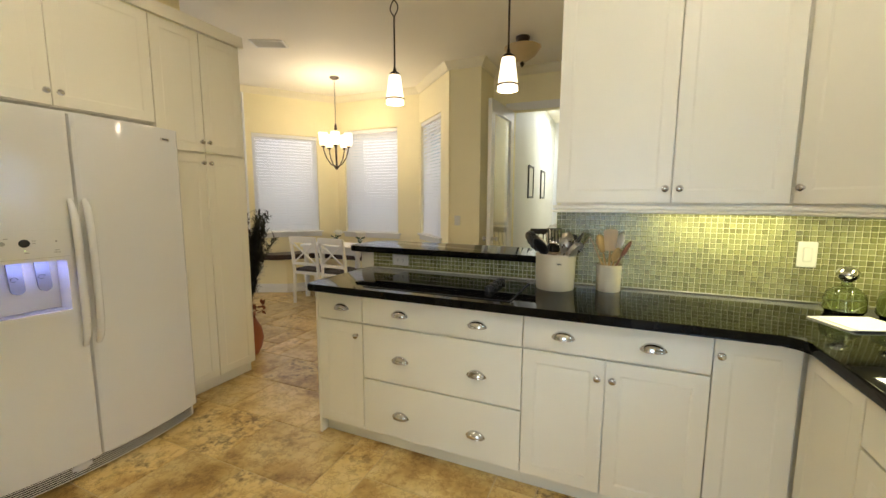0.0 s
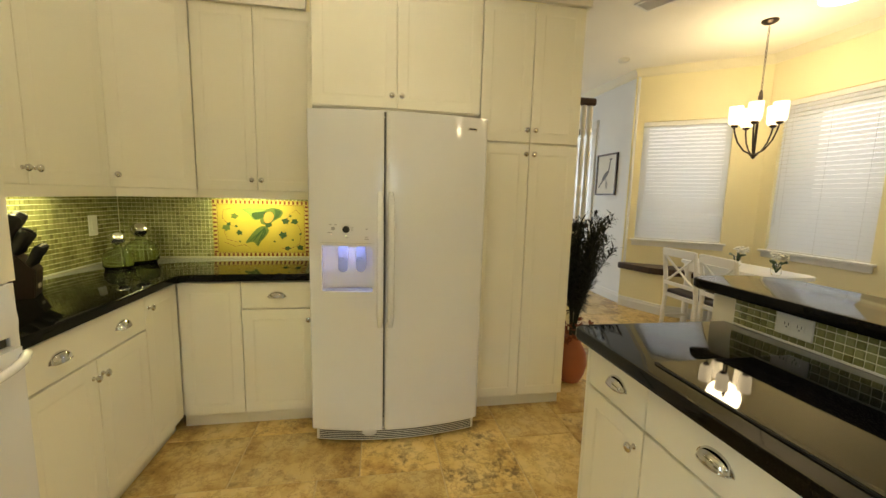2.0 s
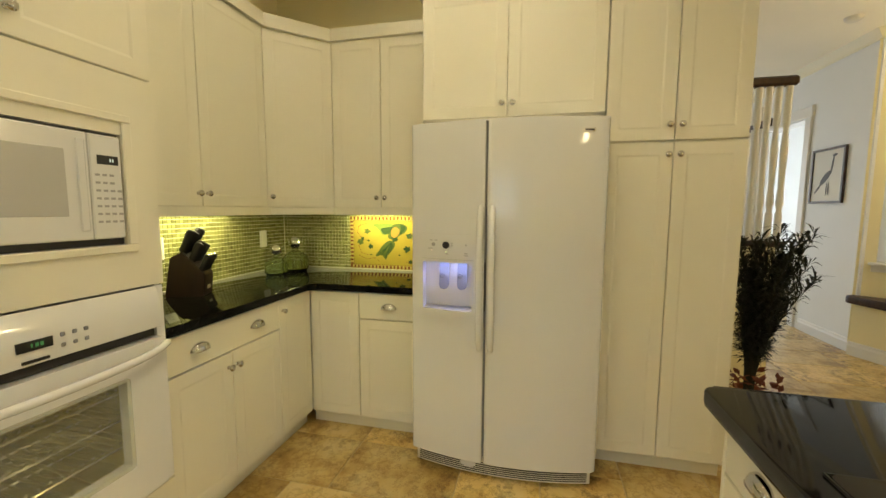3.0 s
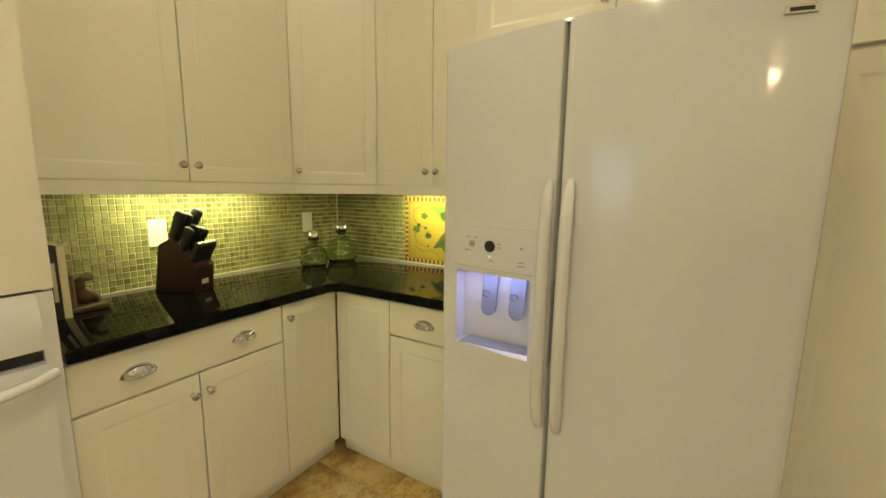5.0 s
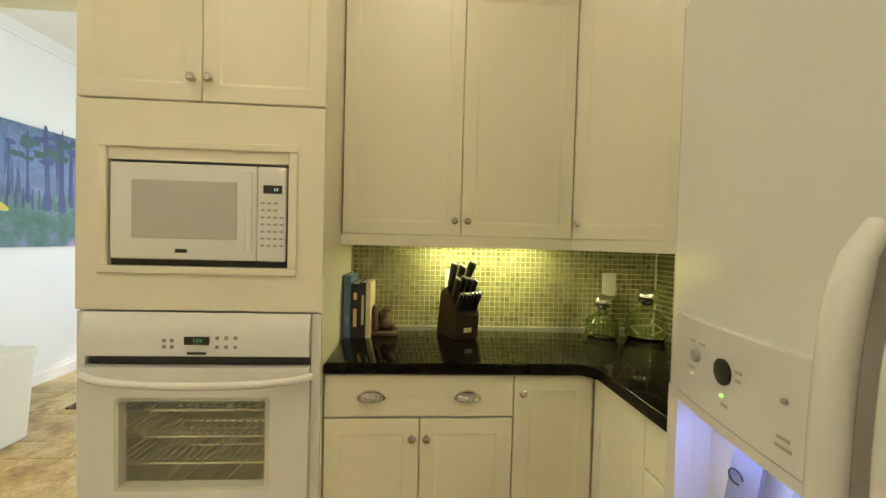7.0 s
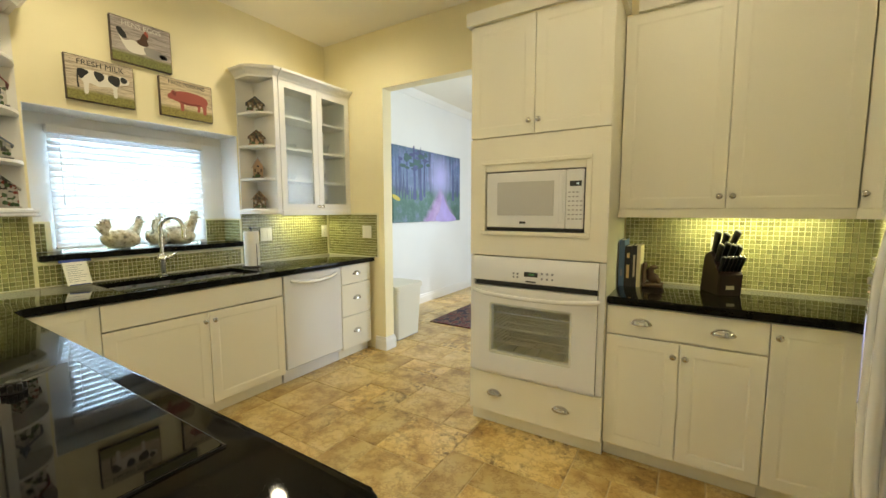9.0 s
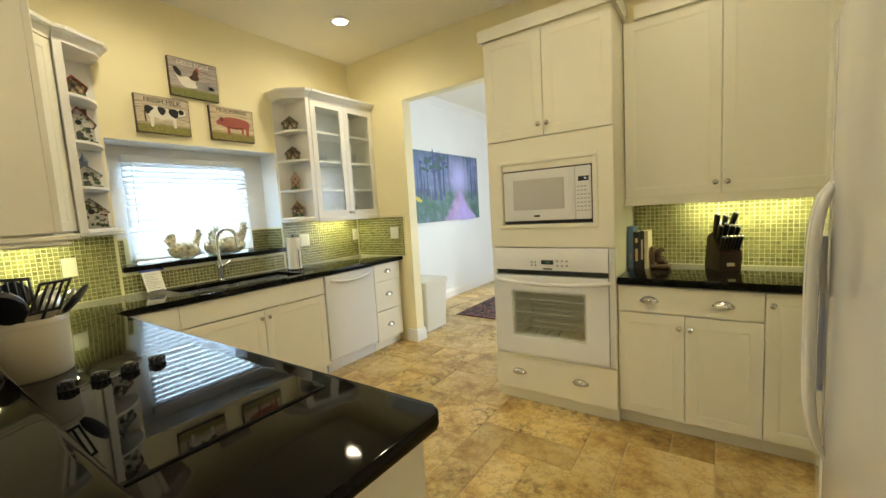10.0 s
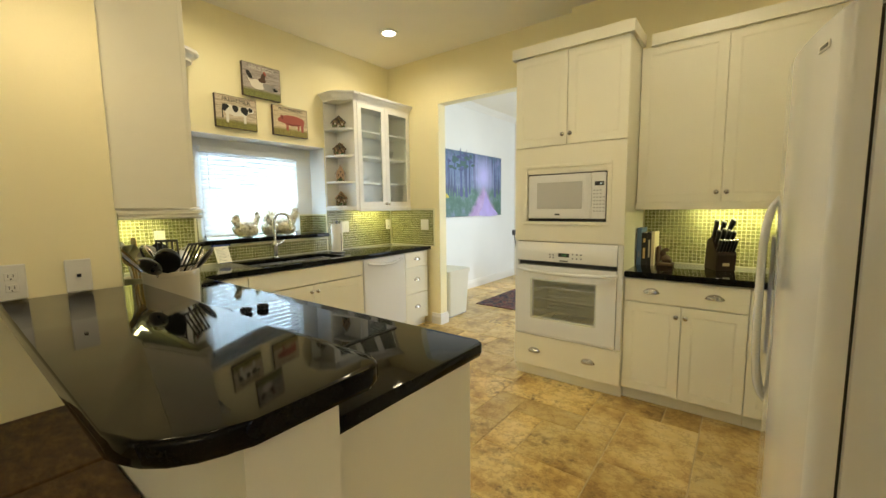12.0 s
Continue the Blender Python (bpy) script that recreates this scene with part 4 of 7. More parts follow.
part("edge_trim", boxes((-0.408, -0.238, 0.0, 0.408, -0.2355, 0.005), (-0.408, 0.2155, 0, 0.408, 0.218, 0.005), (-0.408, -0.2355, 0, -0.4055, 0.2155, 0.005), (0.4055, -0.2355, 0, 0.408, 0.2155, 0.005)), BLACK, ck)
for i in range(4):
    bm = bmesh.new()
    lathe(bm, [(0.024, 0.006), (0.024, 0.010), (0.017, 0.014), (0.016, 0.030), (0.013, 0.033), (0, 0.033)], 14)
    for k in range(7):
        a = 2 * math.pi * k / 7
        box(bm, 0.019 * math.cos(a) - 0.005, 0.019 * math.sin(a) - 0.005, 0.008, 0.019 * math.cos(a) + 0.005, 0.019 * math.sin(a) + 0.005, 0.028, bevel=0.002)
    part("knob", bm, BLACK, ck, m=pose(0.262, -0.082 + i * 0.074, 0), smooth=True)

# ---- window over the sink ----


def blinds(th, w, z0, z1, pitch=0.043, tilt=62, y=0.0):
    """Closed slatted blinds in the plane y of a window thing, from x = 0 to w."""
    bl = th
    me = mesh_of(boxes((-w / 2 + 0.004, -0.0012, -0.0245, w / 2 - 0.004, 0.0012, 0.0245)), "slat", BLIND)
    n = math.ceil((z1 - z0 - 0.085) / pitch)
    pitch = (z1 - z0 - 0.100) / (n - 1)
    part("head_rail", boxes((0.0, y - 0.03, z1 - 0.05, w, y + 0.03, z1), bevel=0.003), TRIM, bl)
    for i in range(n):
        share("slat", me, bl, pose(w / 2, y, z1 - 0.065 - i * pitch, -(90 - tilt)))
    part("bottom_rail", boxes((0.004, y - 0.022, z0 + 0.002, w - 0.004, y + 0.022, z0 + 0.016), bevel=0.003), TRIM, bl)
    for x in (w * 0.12, w * 0.5, w * 0.88):
        bm = bmesh.new()
        tube(bm, [(x, y - 0.027, z0 + 0.01), (x, y - 0.027, z1 - 0.05)], 0.0012, 5)
        part("ladder_cord", bm, TRIM, bl)
    bm = bmesh.new()
    tube(bm, [(w * 0.06, y - 0.034, z0 + 0.28), (w * 0.06, y - 0.034, z1 - 0.04)], 0.003, 6)
    part("tilt_wand", bm, TRIM, bl)


def window(name, m, w, z0, z1, label, frame_t=0.05):
    th = thing(name, label, "window", m, kind="structure")
    part("window_frame", boxes((0, 0.0, z0, frame_t, 0.05, z1), (w - frame_t, 0.0, z0, w, 0.05, z1), (frame_t, 0, z1 - frame_t, w - frame_t, 0.05, z1), (frame_t, 0, z0, w - frame_t, 0.05, z0 + frame_t)), TRIM, th)
    for a, b in ((z0 + frame_t, z1 - frame_t),):
        p = part("pane", boxes((frame_t, 0.022, a, w - frame_t, 0.028, b)), GLASS, th)
        p.visible_shadow = False
    return th


NW = NY1 - NY0
window("window_1", pose(NX + 0.01, NY1, 0, 0, 0, -90), NW, NZ0 + 0.01, NZ1, "white framed kitchen window set in a niche")
cas = thing("window_casing", "white painted lining boards of the window niche", "casing", pose(NX, NY1, 0, 0, 0, -90), kind="structure")
part("side_panel", boxes((0.0, -0.03, NZ0, 0.175, 0.008, NZ1), (NW - 0.215, -0.03, NZ0, NW, 0.008, NZ1)), WHITEWALL, cas)
part("head_board", boxes((0.0, -0.035, NZ1 - 0.075, NW, 0.008, NZ1)), TRIM, cas)
REV = painted("niche_white", (0.84, 0.86, 0.88), 0.55, 0.02)
part("reveal", boxes((0.0, -(NX - XE) + 0.001, NZ0 + 0.2, 0.004, -0.03, NZ1), (NW - 0.004, -(NX - XE) + 0.001, NZ0 + 0.2, NW, -0.03, NZ1), (0.004, -(NX - XE) + 0.001, NZ1 - 0.004, NW - 0.004, -0.03, NZ1)), REV, cas)
bt = thing("window_blind", "white slatted window blind, closed, bright with daylight", "blind", pose(NX - 0.06, NY1 - 0.14, 0, 0, 0, -90), "window blinds")
blinds(bt, 0.93, NZ0 + 0.02, NZ1 - 0.075, 0.040, 58)
sl = thing("window_sill", "black granite sill of the window niche", "window sill", kind="structure")
bm = bmesh.new()
prism(bm, [(XE - 0.035, NY0 + 0.002), (NX - 0.032, NY0 + 0.002), (NX - 0.032, NY1 - 0.002), (XE - 0.035, NY1 - 0.002)], NZ0 - 0.03, NZ0 + 0.006, 0.005, 2)
part("slab", bm, GRANITE, sl)
lamp("window_daylight", "AREA", pose(XE + 0.75, (NY0 + NY1) / 2, 1.65, 0, 90, 0), 132, (0.60, 0.82, 1.0), 1.6, 1.2)

# ---- outlets and switches ----


def plate(label, m, kind="outlet", wide=False):
    th = thing("wall_outlet" if kind == "outlet" else "light_switch", label, "outlet" if kind == "outlet" else "switch", m, "wall plates")
    hw, hh = (0.06, 0.037) if wide else (0.037, 0.06)
    if kind == "double":
        hw = 0.058
    part("plate", boxes((-hw, -0.006, -hh, hw, 0, hh), bevel=0.003), PLASTIC, th)
    if kind == "outlet":
        for s in (-1, 1):
            cx, cz = (s * 0.02, 0) if wide else (0, s * 0.02)
            so = part("socket", boxes((cx - 0.016, -0.008, cz - 0.014, cx + 0.016, -0.005, cz + 0.014), bevel=0.002), PLASTIC, th)
            part("slot", boxes((cx - 0.007, -0.0086, cz - 0.002, cx - 0.005, -0.0078, cz + 0.008), (cx + 0.005, -0.0086, cz - 0.002, cx + 0.007, -0.0078, cz + 0.007), (cx - 0.002, -0.0086, cz - 0.010, cx + 0.002, -0.0078, cz - 0.006)), BLACK, so)
    elif kind == "jack":
        part("jack", boxes((-0.006, -0.008, -0.006, 0.006, -0.005, 0.006)), BLACK, th)
    else:
        for s in ((-0.023, 0.023) if kind == "double" else (0,)):
            part("rocker", boxes((s - 0.016, -0.009, -0.033, s + 0.016, -0.005, 0.033), bevel=0.002), PLASTIC, th)
    return th


plate("white outlet plate on the tile behind the knife block", pose(-1.018, YS + 0.012, 1.15, 0, 0, 180))
plate("white switch plate on the tile beside glass bottles", pose(-1.838, YS + 0.012, 1.146, 0, 0, 180), "switch")
plate("white double switch plate on the tile near the doorway", pose(1.81, YD + 0.012, 1.16, 0, 0, 180), "double")
plate("white outlet plate on the tile near the corner", pose(XE - 0.012, 0.105, 1.157, 0, 0, -90))
plate("white double switch plate behind the paper towels", pose(XE - 0.012, 0.77, 1.157, 0, 0, -90), "double")
plate("white outlet plate on the tile beside the window", pose(XE - 0.012, 2.508, 1.15, 0, 0, -90), "switch")
plate("white outlet plate lying sideways on the bar tile", pose(-0.222, YN - 0.008, 0.978), "outlet", True)
plate("white switch plate on the tile above the corner", pose(1.93, YN - 0.012, 1.14), "switch")
plate("white outlet plate on the yellow wall above the bar", pose(0.798, 3.415, 1.128, 0, 0, -90))
plate("white switch plate on the yellow pier beside the bay", pose(-0.673, 5.329, 1.137), "switch")
plate("white phone plate on the yellow wall above the bar", pose(0.798, 3.245, 1.128, 0, 0, -90), "jack")

# ---- open shelves and glass cabinet on the window wall ----


def quarter(bm, cx, cy, a, b, z0, z1, sx, sy, n=10):
    pts = [(cx, cy)] + [(cx + sx * a * math.cos(t), cy + sy * b * math.sin(t)) for t in np.linspace(0, math.pi / 2, n)]
    if sx * sy < 0:
        pts = pts[::-1]
    return prism(bm, pts, z0, z1, 0.004, 2)


SHZ = (1.637, 1.905, 2.172)


def open_shelves(label, cy, b, sy):
    """Rounded end shelves: a back board on the wall, a side board, and quarter-round shelves."""
    th = thing("open_shelf", label, "shelf", pose(0, 0, 0), "open end shelves")
    xw = XE - 0.002
    ys = sorted((cy, cy + sy * b))
    part("back_board", boxes((xw - 0.012, ys[0], UZ0, xw, ys[1], UZ1)), TRIM, th)
    yb = sorted((cy, cy + sy * 0.014))
    part("side_board", boxes((2.05, yb[0], UZ0, xw - 0.012, yb[1], UZ1)), TRIM, th)
    yf = sorted((cy, cy + sy * 0.04))
    part("front_stile", boxes((2.032, yf[0], UZ0, 2.0495, yf[1], UZ1), bevel=0.002), TRIM, th)
    for z in SHZ:
        bm = bmesh.new()
        quarter(bm, xw - 0.012, cy + sy * 0.014, 0.295, b - 0.02, z - 0.018, z, -1, sy)
        part("shelf", bm, TRIM, th)
    way = [(2.04, cy), (2.04, cy + sy * 0.04), (2.14, cy + sy * (b - 0.03)), (2.19, cy + sy * b), (xw, cy + sy * b)]
    for nm, prof, zf0, zf1 in (("base_moulding", up(RAILP, UZ0 + 0.012), UZ0 - 0.012, UZ0 + 0.0115), ("cornice", up(UCROWN, UZ1), UZ1 + 0.002, UZ1 + 0.015)):
        bm = bmesh.new()
        sweep(bm, way if sy < 0 else way[::-1], prof)
        fill = [(xw, cy)] + [(x + 0.012, y - sy * (0.012 if i > 1 else 0)) for i, (x, y) in enumerate(way[:-1])] + [(xw, cy + sy * (b - 0.012))]
        prism(bm, fill if sy < 0 else fill[::-1], zf0, zf1)
        part(nm, bm, TRIM, th)
    return th


open_shelves("white rounded open shelves beside the window, holding painted birdhouses", 2.503, 0.242, -1)
open_shelves("white rounded open shelves beside the glass cabinet, holding small houses", 0.82, 0.165, 1)

gc = thing("glass_cabinet", "white wall cabinet with two glass doors and inner shelves", "cabinet", pose(2.05, 0.818, 0, 0, 0, -90), KU)
GW = 0.782
SEEDED = glass("seeded_cabinet_glass", (0.80, 0.83, 0.76), 0.14)
part("body", boxes((0, 0.30, UZ0, GW, 0.31, UZ1), (0, 0, UZ0, 0.018, 0.30, UZ1), (GW - 0.018, 0, UZ0, GW, 0.30, UZ1), (0.018, 0, UZ0, GW - 0.018, 0.30, UZ0 + 0.018), (0.018, 0, UZ1 - 0.018, GW - 0.018, 0.30, UZ1)), TRIM, gc)
for z in SHZ:
    part("shelf", boxes((0.018, 0.02, z - 0.018, GW - 0.018, 0.30, z)), TRIM, gc)
for a, b, k in ((0, GW / 2, GW / 2 - 0.022), (GW / 2, GW, GW / 2 + 0.022)):
    r_ = 0.055
    dr = part("glass_door", boxes((a + 0.002, -0.02, UZ0, a + r_, 0, UZ1), (b - r_, -0.02, UZ0, b - 0.002, 0, UZ1), (a + r_, -0.02, UZ1 - r_, b - r_, 0, UZ1), (a + r_, -0.02, UZ0, b - r_, 0, UZ0 + r_)), TRIM, gc)
    gp = part("pane", boxes((a + r_ - 0.004, -0.012, UZ0 + r_ - 0.004, b - r_ + 0.004, -0.008, UZ1 - r_ + 0.004)), SEEDED, dr)
    gp.visible_shadow = False
    share("knob", KNOB, dr, pose(k, -0.02, 1.405))
part("light_rail", boxes((-0.002, -0.028, UZ0 - 0.046, GW, 0.004, UZ0 - 0.001), bevel=0.005), TRIM, gc)
bm = bmesh.new()
sweep(bm, [(-0.001, -0.02), (GW, -0.02)], up(UCROWN, UZ1))
part("cornice", bm, TRIM, gc)
DISHG = glass("dish_glass", (0.92, 0.95, 0.94))
for i, (dx, z, r, h) in enumerate(((0.20, SHZ[0], 0.07, 0.06), (0.55, SHZ[0], 0.06, 0.09), (0.22, SHZ[1], 0.06, 0.05), (0.58, SHZ[1], 0.08, 0.10), (0.24, UZ0 + 0.018, 0.08, 0.07), (0.56, UZ0 + 0.018, 0.07, 0.08))):
    th = thing("glass_bowl", "clear glass bowl on a cabinet shelf", "bowl", pose(2.05 + 0.16, 0.818 - dx, z), "glass dishes")
    bm = bmesh.new()
    lathe(bm, [(r * 0.5, 0), (r * 0.75, h * 0.3), (r, h), (r - 0.004, h), (r * 0.72, h * 0.35), (r * 0.4, 0.006), (0, 0.006)], 20)
    part("bowl", bm, DISHG, th, smooth=True)


# painted little houses
def birdhouse(label, m, w, d, h, wallm, roofm, trimm, steeple=False, chimney=False):
    th = thing("birdhouse", label, "birdhouse", m, "painted birdhouses")
    bm = bmesh.new()
    hw = w / 2
    ev, rg = h * 0.55, h * 0.92
    pts = [(-hw, 0), (hw, 0), (hw, ev), (0, rg), (-hw, ev)]
    f = [bm.verts.new((x, -d / 2, z)) for x, z in pts]
    g = [bm.verts.new((x, d / 2, z)) for x, z in pts]
    bm.faces.new(f)
    bm.faces.new(g[::-1])
    for i in range(5):
        bm.faces.new((f[i], f[(i + 1) % 5], g[(i + 1) % 5], g[i]))
    part("house_wall", bm, wallm, th)
    for s in (-1, 1):
        bm = bmesh.new()
        o, t = 0.012, 0.008
        e = Vector((s * (hw + o), 0, ev - (rg - ev) * o / hw))
        r = Vector((0, 0, rg + t))
        q = [(e.x, e.z), (r.x, r.z - t + 0.002), (r.x, r.z + 0.004), (e.x, e.z + t)]
        lo = [bm.verts.new((x, -d / 2 - 0.012, z)) for x, z in q]
        hi = [bm.verts.new((x, d / 2 + 0.012, z)) for x, z in q]
        bm.faces.new(lo)
        bm.faces.new(hi[::-1])
        for i in range(4):
            bm.faces.new((lo[i], lo[(i + 1) % 4], hi[(i + 1) % 4], hi[i]))
        part("roof_half", bm, roofm, th)
    part("door", boxes((-w * 0.12, -d / 2 - 0.003, 0, w * 0.12, -d / 2 + 0.002, h * 0.28), bevel=0.001), trimm, th)
    bm = bmesh.new()
    lathe(bm, [(w * 0.11, 0), (w * 0.11, 0.004), (0, 0.004)], 14, at=(0, -d / 2, h * 0.55), axis="y")
    part("entrance_hole", bm, BLACK, th)
    for s in (-1, 1):
        part("window", boxes((s * w * 0.3 - w * 0.07, -d / 2 - 0.003, h * 0.28, s * w * 0.3 + w * 0.07, -d / 2 + 0.002, h * 0.43)), trimm, th)
    part("base", boxes((-hw - 0.008, -d / 2 - 0.014, 0, hw + 0.008, d / 2 + 0.004, 0.008)), trimm, th)
    if steeple:
        bm = bmesh.new()
        box(bm, -w * 0.14, -d * 0.3, rg - 0.03, w * 0.14, -d * 0.05, rg + h * 0.22)
        lathe(bm, [(w * 0.2, rg + h * 0.22), (w * 0.05, rg + h * 0.45), (0, rg + h * 0.62)], 4, at=(0, -d * 0.17, 0))
        part("steeple", bm, roofm, th)
    if chimney:
        part("chimney", boxes((w * 0.18, 0, rg - h * 0.2, w * 0.36, d * 0.2, rg + h * 0.06)), trimm, th)
    bm = bmesh.new()
    for k in range(9):
        a = random.uniform(-hw, hw)
        bmesh.ops.create_icosphere(bm, subdivisions=1, radius=random.uniform(0.006, 0.012), matrix=Matrix.Translation((a, -d / 2 - 0.006, random.uniform(0.006, 0.03))))
    tagged(part("shrubbery", bm, LEAFG, th), kind="stuff")
    return th


LEAFG = painted("leaf_green_paint", (0.06, 0.11, 0.04), 0.6, 0.3, 80, 0.2)
REDP = painted("barn_red_paint", (0.20, 0.035, 0.03), 0.5, 0.15)
WHITEP = painted("aged_white_paint", (0.46, 0.43, 0.38), 0.6, 0.15, 40, 0.1)
BLUEP = painted("slate_blue_paint", (0.18, 0.22, 0.30), 0.5, 0.15)
BROWNP = painted("bark_brown", (0.085, 0.048, 0.026), 0.7, 0.3, 30, 0.3)
TANP = painted("tan_wood", (0.45, 0.30, 0.18), 0.6, 0.2, 30, 0.2)
DKP = painted("dark_slate", (0.06, 0.06, 0.065), 0.6, 0.2)


def cottage_paint(name, c1, c2, c3, c4, scale):
    """Small brushed patches of four colours, as on a hand-painted ornament."""
    m, nt, b = mat(name)
    vo = nt.nodes.new("ShaderNodeTexVoronoi")
    vo.inputs["Scale"].default_value = scale
    nt.links.new(coords(nt), vo.inputs["Vector"])
    sp = nt.nodes.new("ShaderNodeSeparateColor")
    nt.links.new(vo.outputs["Color"], sp.inputs[0])
    r = ramp(nt, sp.outputs[0], [(0.0, c1), (0.50, c2), (0.68, c3), (0.84, c4)])
    r.node.color_ramp.interpolation = "CONSTANT"
    nt.links.new(r, b.inputs["Base Color"])
    b.inputs["Roughness"].default_value = 0.5
    bump(nt, b, vo.outputs["Distance"], 0.3, 0.004)
    return m


COTT = cottage_paint("cottage_front_paint", (0.52, 0.49, 0.43), (0.04, 0.035, 0.035), (0.24, 0.04, 0.03), (0.07, 0.12, 0.05), 75)
COTW = cottage_paint("cottage_white_paint", (0.60, 0.57, 0.50), (0.42, 0.42, 0.42), (0.60, 0.57, 0.50), (0.10, 0.13, 0.07), 60)
RUSTIC = cottage_paint("rustic_house_paint", (0.10, 0.055, 0.028), (0.16, 0.13, 0.07), (0.05, 0.06, 0.03), (0.30, 0.22, 0.12), 80)
birdhouse("small red birdhouse on the top shelf", pose(2.215, 2.40, SHZ[2], 0, 0, -98), 0.11, 0.08, 0.13, RUSTIC, REDP, TANP)
birdhouse("white birdhouse with red roof and garden", pose(2.215, 2.40, SHZ[1], 0, 0, -98), 0.14, 0.10, 0.22, COTW, REDP, DKP, chimney=True)
birdhouse("white church birdhouse with blue roof and steeple", pose(2.215, 2.40, SHZ[0], 0, 0, -98), 0.13, 0.10, 0.14, COTW, BLUEP, DKP, steeple=True)
birdhouse("cottage birdhouse in white, red and green", pose(2.215, 2.40, UZ0 + 0.012, 0, 0, -98), 0.15, 0.10, 0.19, COTT, COTT, WHITEP)
birdhouse("dark little house with white window", pose(2.235, 0.895, SHZ[2], 0, 0, -122), 0.12, 0.08, 0.125, RUSTIC, DKP, WHITEP)
birdhouse("rustic brown bark house", pose(2.235, 0.895, SHZ[1], 0, 0, -122), 0.11, 0.08, 0.125, RUSTIC, BROWNP, TANP, chimney=True)
birdhouse("tan wooden birdhouse figure", pose(2.235, 0.895, SHZ[0], 0, 0, -122), 0.075, 0.07, 0.18, TANP, WHITEP, BROWNP)
birdhouse("grey little barn with green trim", pose(2.235, 0.895, UZ0 + 0.012, 0, 0, -122), 0.10, 0.08, 0.155, RUSTIC, TANP, WHITEP)

# ---- three farm signs ----


def text_mesh(body, size, material, name="lettering", depth=0.0008):
    c = bpy.data.curves.new(name, "FONT")
    c.body, c.size, c.extrude, c.align_x = body, size, depth, "CENTER"
    ob = bpy.data.objects.new(name, c)
    scene.collection.objects.link(ob)
    bpy.context.view_layer.update()
    me = bpy.data.meshes.new_from_object(ob.evaluated_get(bpy.context.evaluated_depsgraph_get()))
    bpy.data.objects.remove(ob)
    me.materials.clear()
    me.materials.append(material)
    return me


def blob(bm, cx, cz, a, b, y, turn=0.0, n=18, t=0.0012):
    """A flat oval patch on a sign."""
    c, s = math.cos(turn), math.sin(turn)
    pts = [(cx + a * math.cos(k) * c - b * math.sin(k) * s, cz + a * math.cos(k) * s + b * math.sin(k) * c) for k in np.linspace(0, 2 * math.pi, n, endpoint=False)]
    lo = [bm.verts.new((x, y, z)) for x, z in pts]
    hi = [bm.verts.new((x, y - t, z)) for x, z in pts]
    bm.faces.new(hi)
    for i in range(n):
        bm.faces.new((lo[i], lo[(i + 1) % n], hi[(i + 1) % n], hi[i]))


def patch(bm, pts, y, n=4, t=0.0010):
    """A flat painted shape with a smooth closed outline through pts (x, z)."""
    k = len(pts)
    out = []
    for i in range(k):
        p0, p1, p2, p3 = (Vector(pts[(i + d) % k]) for d in (-1, 0, 1, 2))
        for j in range(n):
            u = j / n
            out.append(0.5 * (2 * p1 + (p2 - p0) * u + (2 * p0 - 5 * p1 + 4 * p2 - p3) * u * u + (3 * p1 - p0 - 3 * p2 + p3) * u ** 3))
    vs = [bm.verts.new((p.x, y, p.y)) for p in out]
    lo = [bm.verts.new((p.x, y + t, p.y)) for p in out]
    bm.faces.new(vs)
    for i in range(len(vs)):
        bm.faces.new((vs[i], vs[(i + 1) % len(vs)], lo[(i + 1) % len(vs)], lo[i]))
    return bm


def sign_board_mat(name, top, low):
    m, nt, b = mat(name)
    v = coords(nt, (1.0, 1.0, 1.0))
    sep = nt.nodes.new("ShaderNodeSeparateXYZ")
    nt.links.new(v, sep.inputs[0])
    f = noise_tex(nt, coords(nt, (3, 3, 40)), 5, 5)
    g = noise_tex(nt, coords(nt, (30, 30, 30)), 5, 5)
    base = ramp(nt, f, [(0.34, tuple(c * 0.50 for c in top)), (0.5, top), (0.66, tuple(min(1, c * 1.3) for c in top))])
    grass = ramp(nt, g, [(0.35, tuple(c * 0.5 for c in low)), (0.65, low)])
    hgt = ramp(nt, sep.outputs[2], [(0.0, (1, 1, 1)), (0.05, (1, 1, 1)), (0.075, (0, 0, 0))])
    nt.links.new(mix(nt, hgt, base, grass), b.inputs["Base Color"])
    b.inputs["Roughness"].default_value = 0.6
    return m


SIGNA = sign_board_mat("sign_paint_tan", (0.52, 0.44, 0.33), (0.30, 0.28, 0.07))
SIGNB = sign_board_mat("sign_paint_grey", (0.40, 0.35, 0.33), (0.24, 0.25, 0.07))
SIGNC = sign_board_mat("sign_paint_cream", (0.56, 0.46, 0.30), (0.33, 0.28, 0.07))
COWB = painted("cow_black", (0.012, 0.012, 0.014), 0.6)
COWW = painted("cow_white", (0.75, 0.72, 0.66), 0.6)
PIGR = painted("pig_red", (0.36, 0.085, 0.06), 0.6, 0.2, 60, 0.05)


def sign(label, y1, z0, w, h, board, words, letters, size, shapes):
    th = thing("farm_sign", label, "sign", pose(XE - 0.001, y1, z0, 0, 0, -90), "farm signs")
    part("board", boxes((0, -0.03, 0, w, 0, h), bevel=0.002), board, th)
    part("edge", boxes((-0.003, -0.028, -0.003, w + 0.003, -0.001, 0.0), (-0.003, -0.028, h, w + 0.003, -0.001, h + 0.003), (-0.003, -0.028, 0, -0.0002, -0.001, h), (w + 0.0002, -0.028, 0, w + 0.003, -0.001, h)), DARKWOOD, th)
    share("lettering", text_mesh(words, size, letters), th, pose(w / 2, -0.0305, h - size * 1.02, 90))
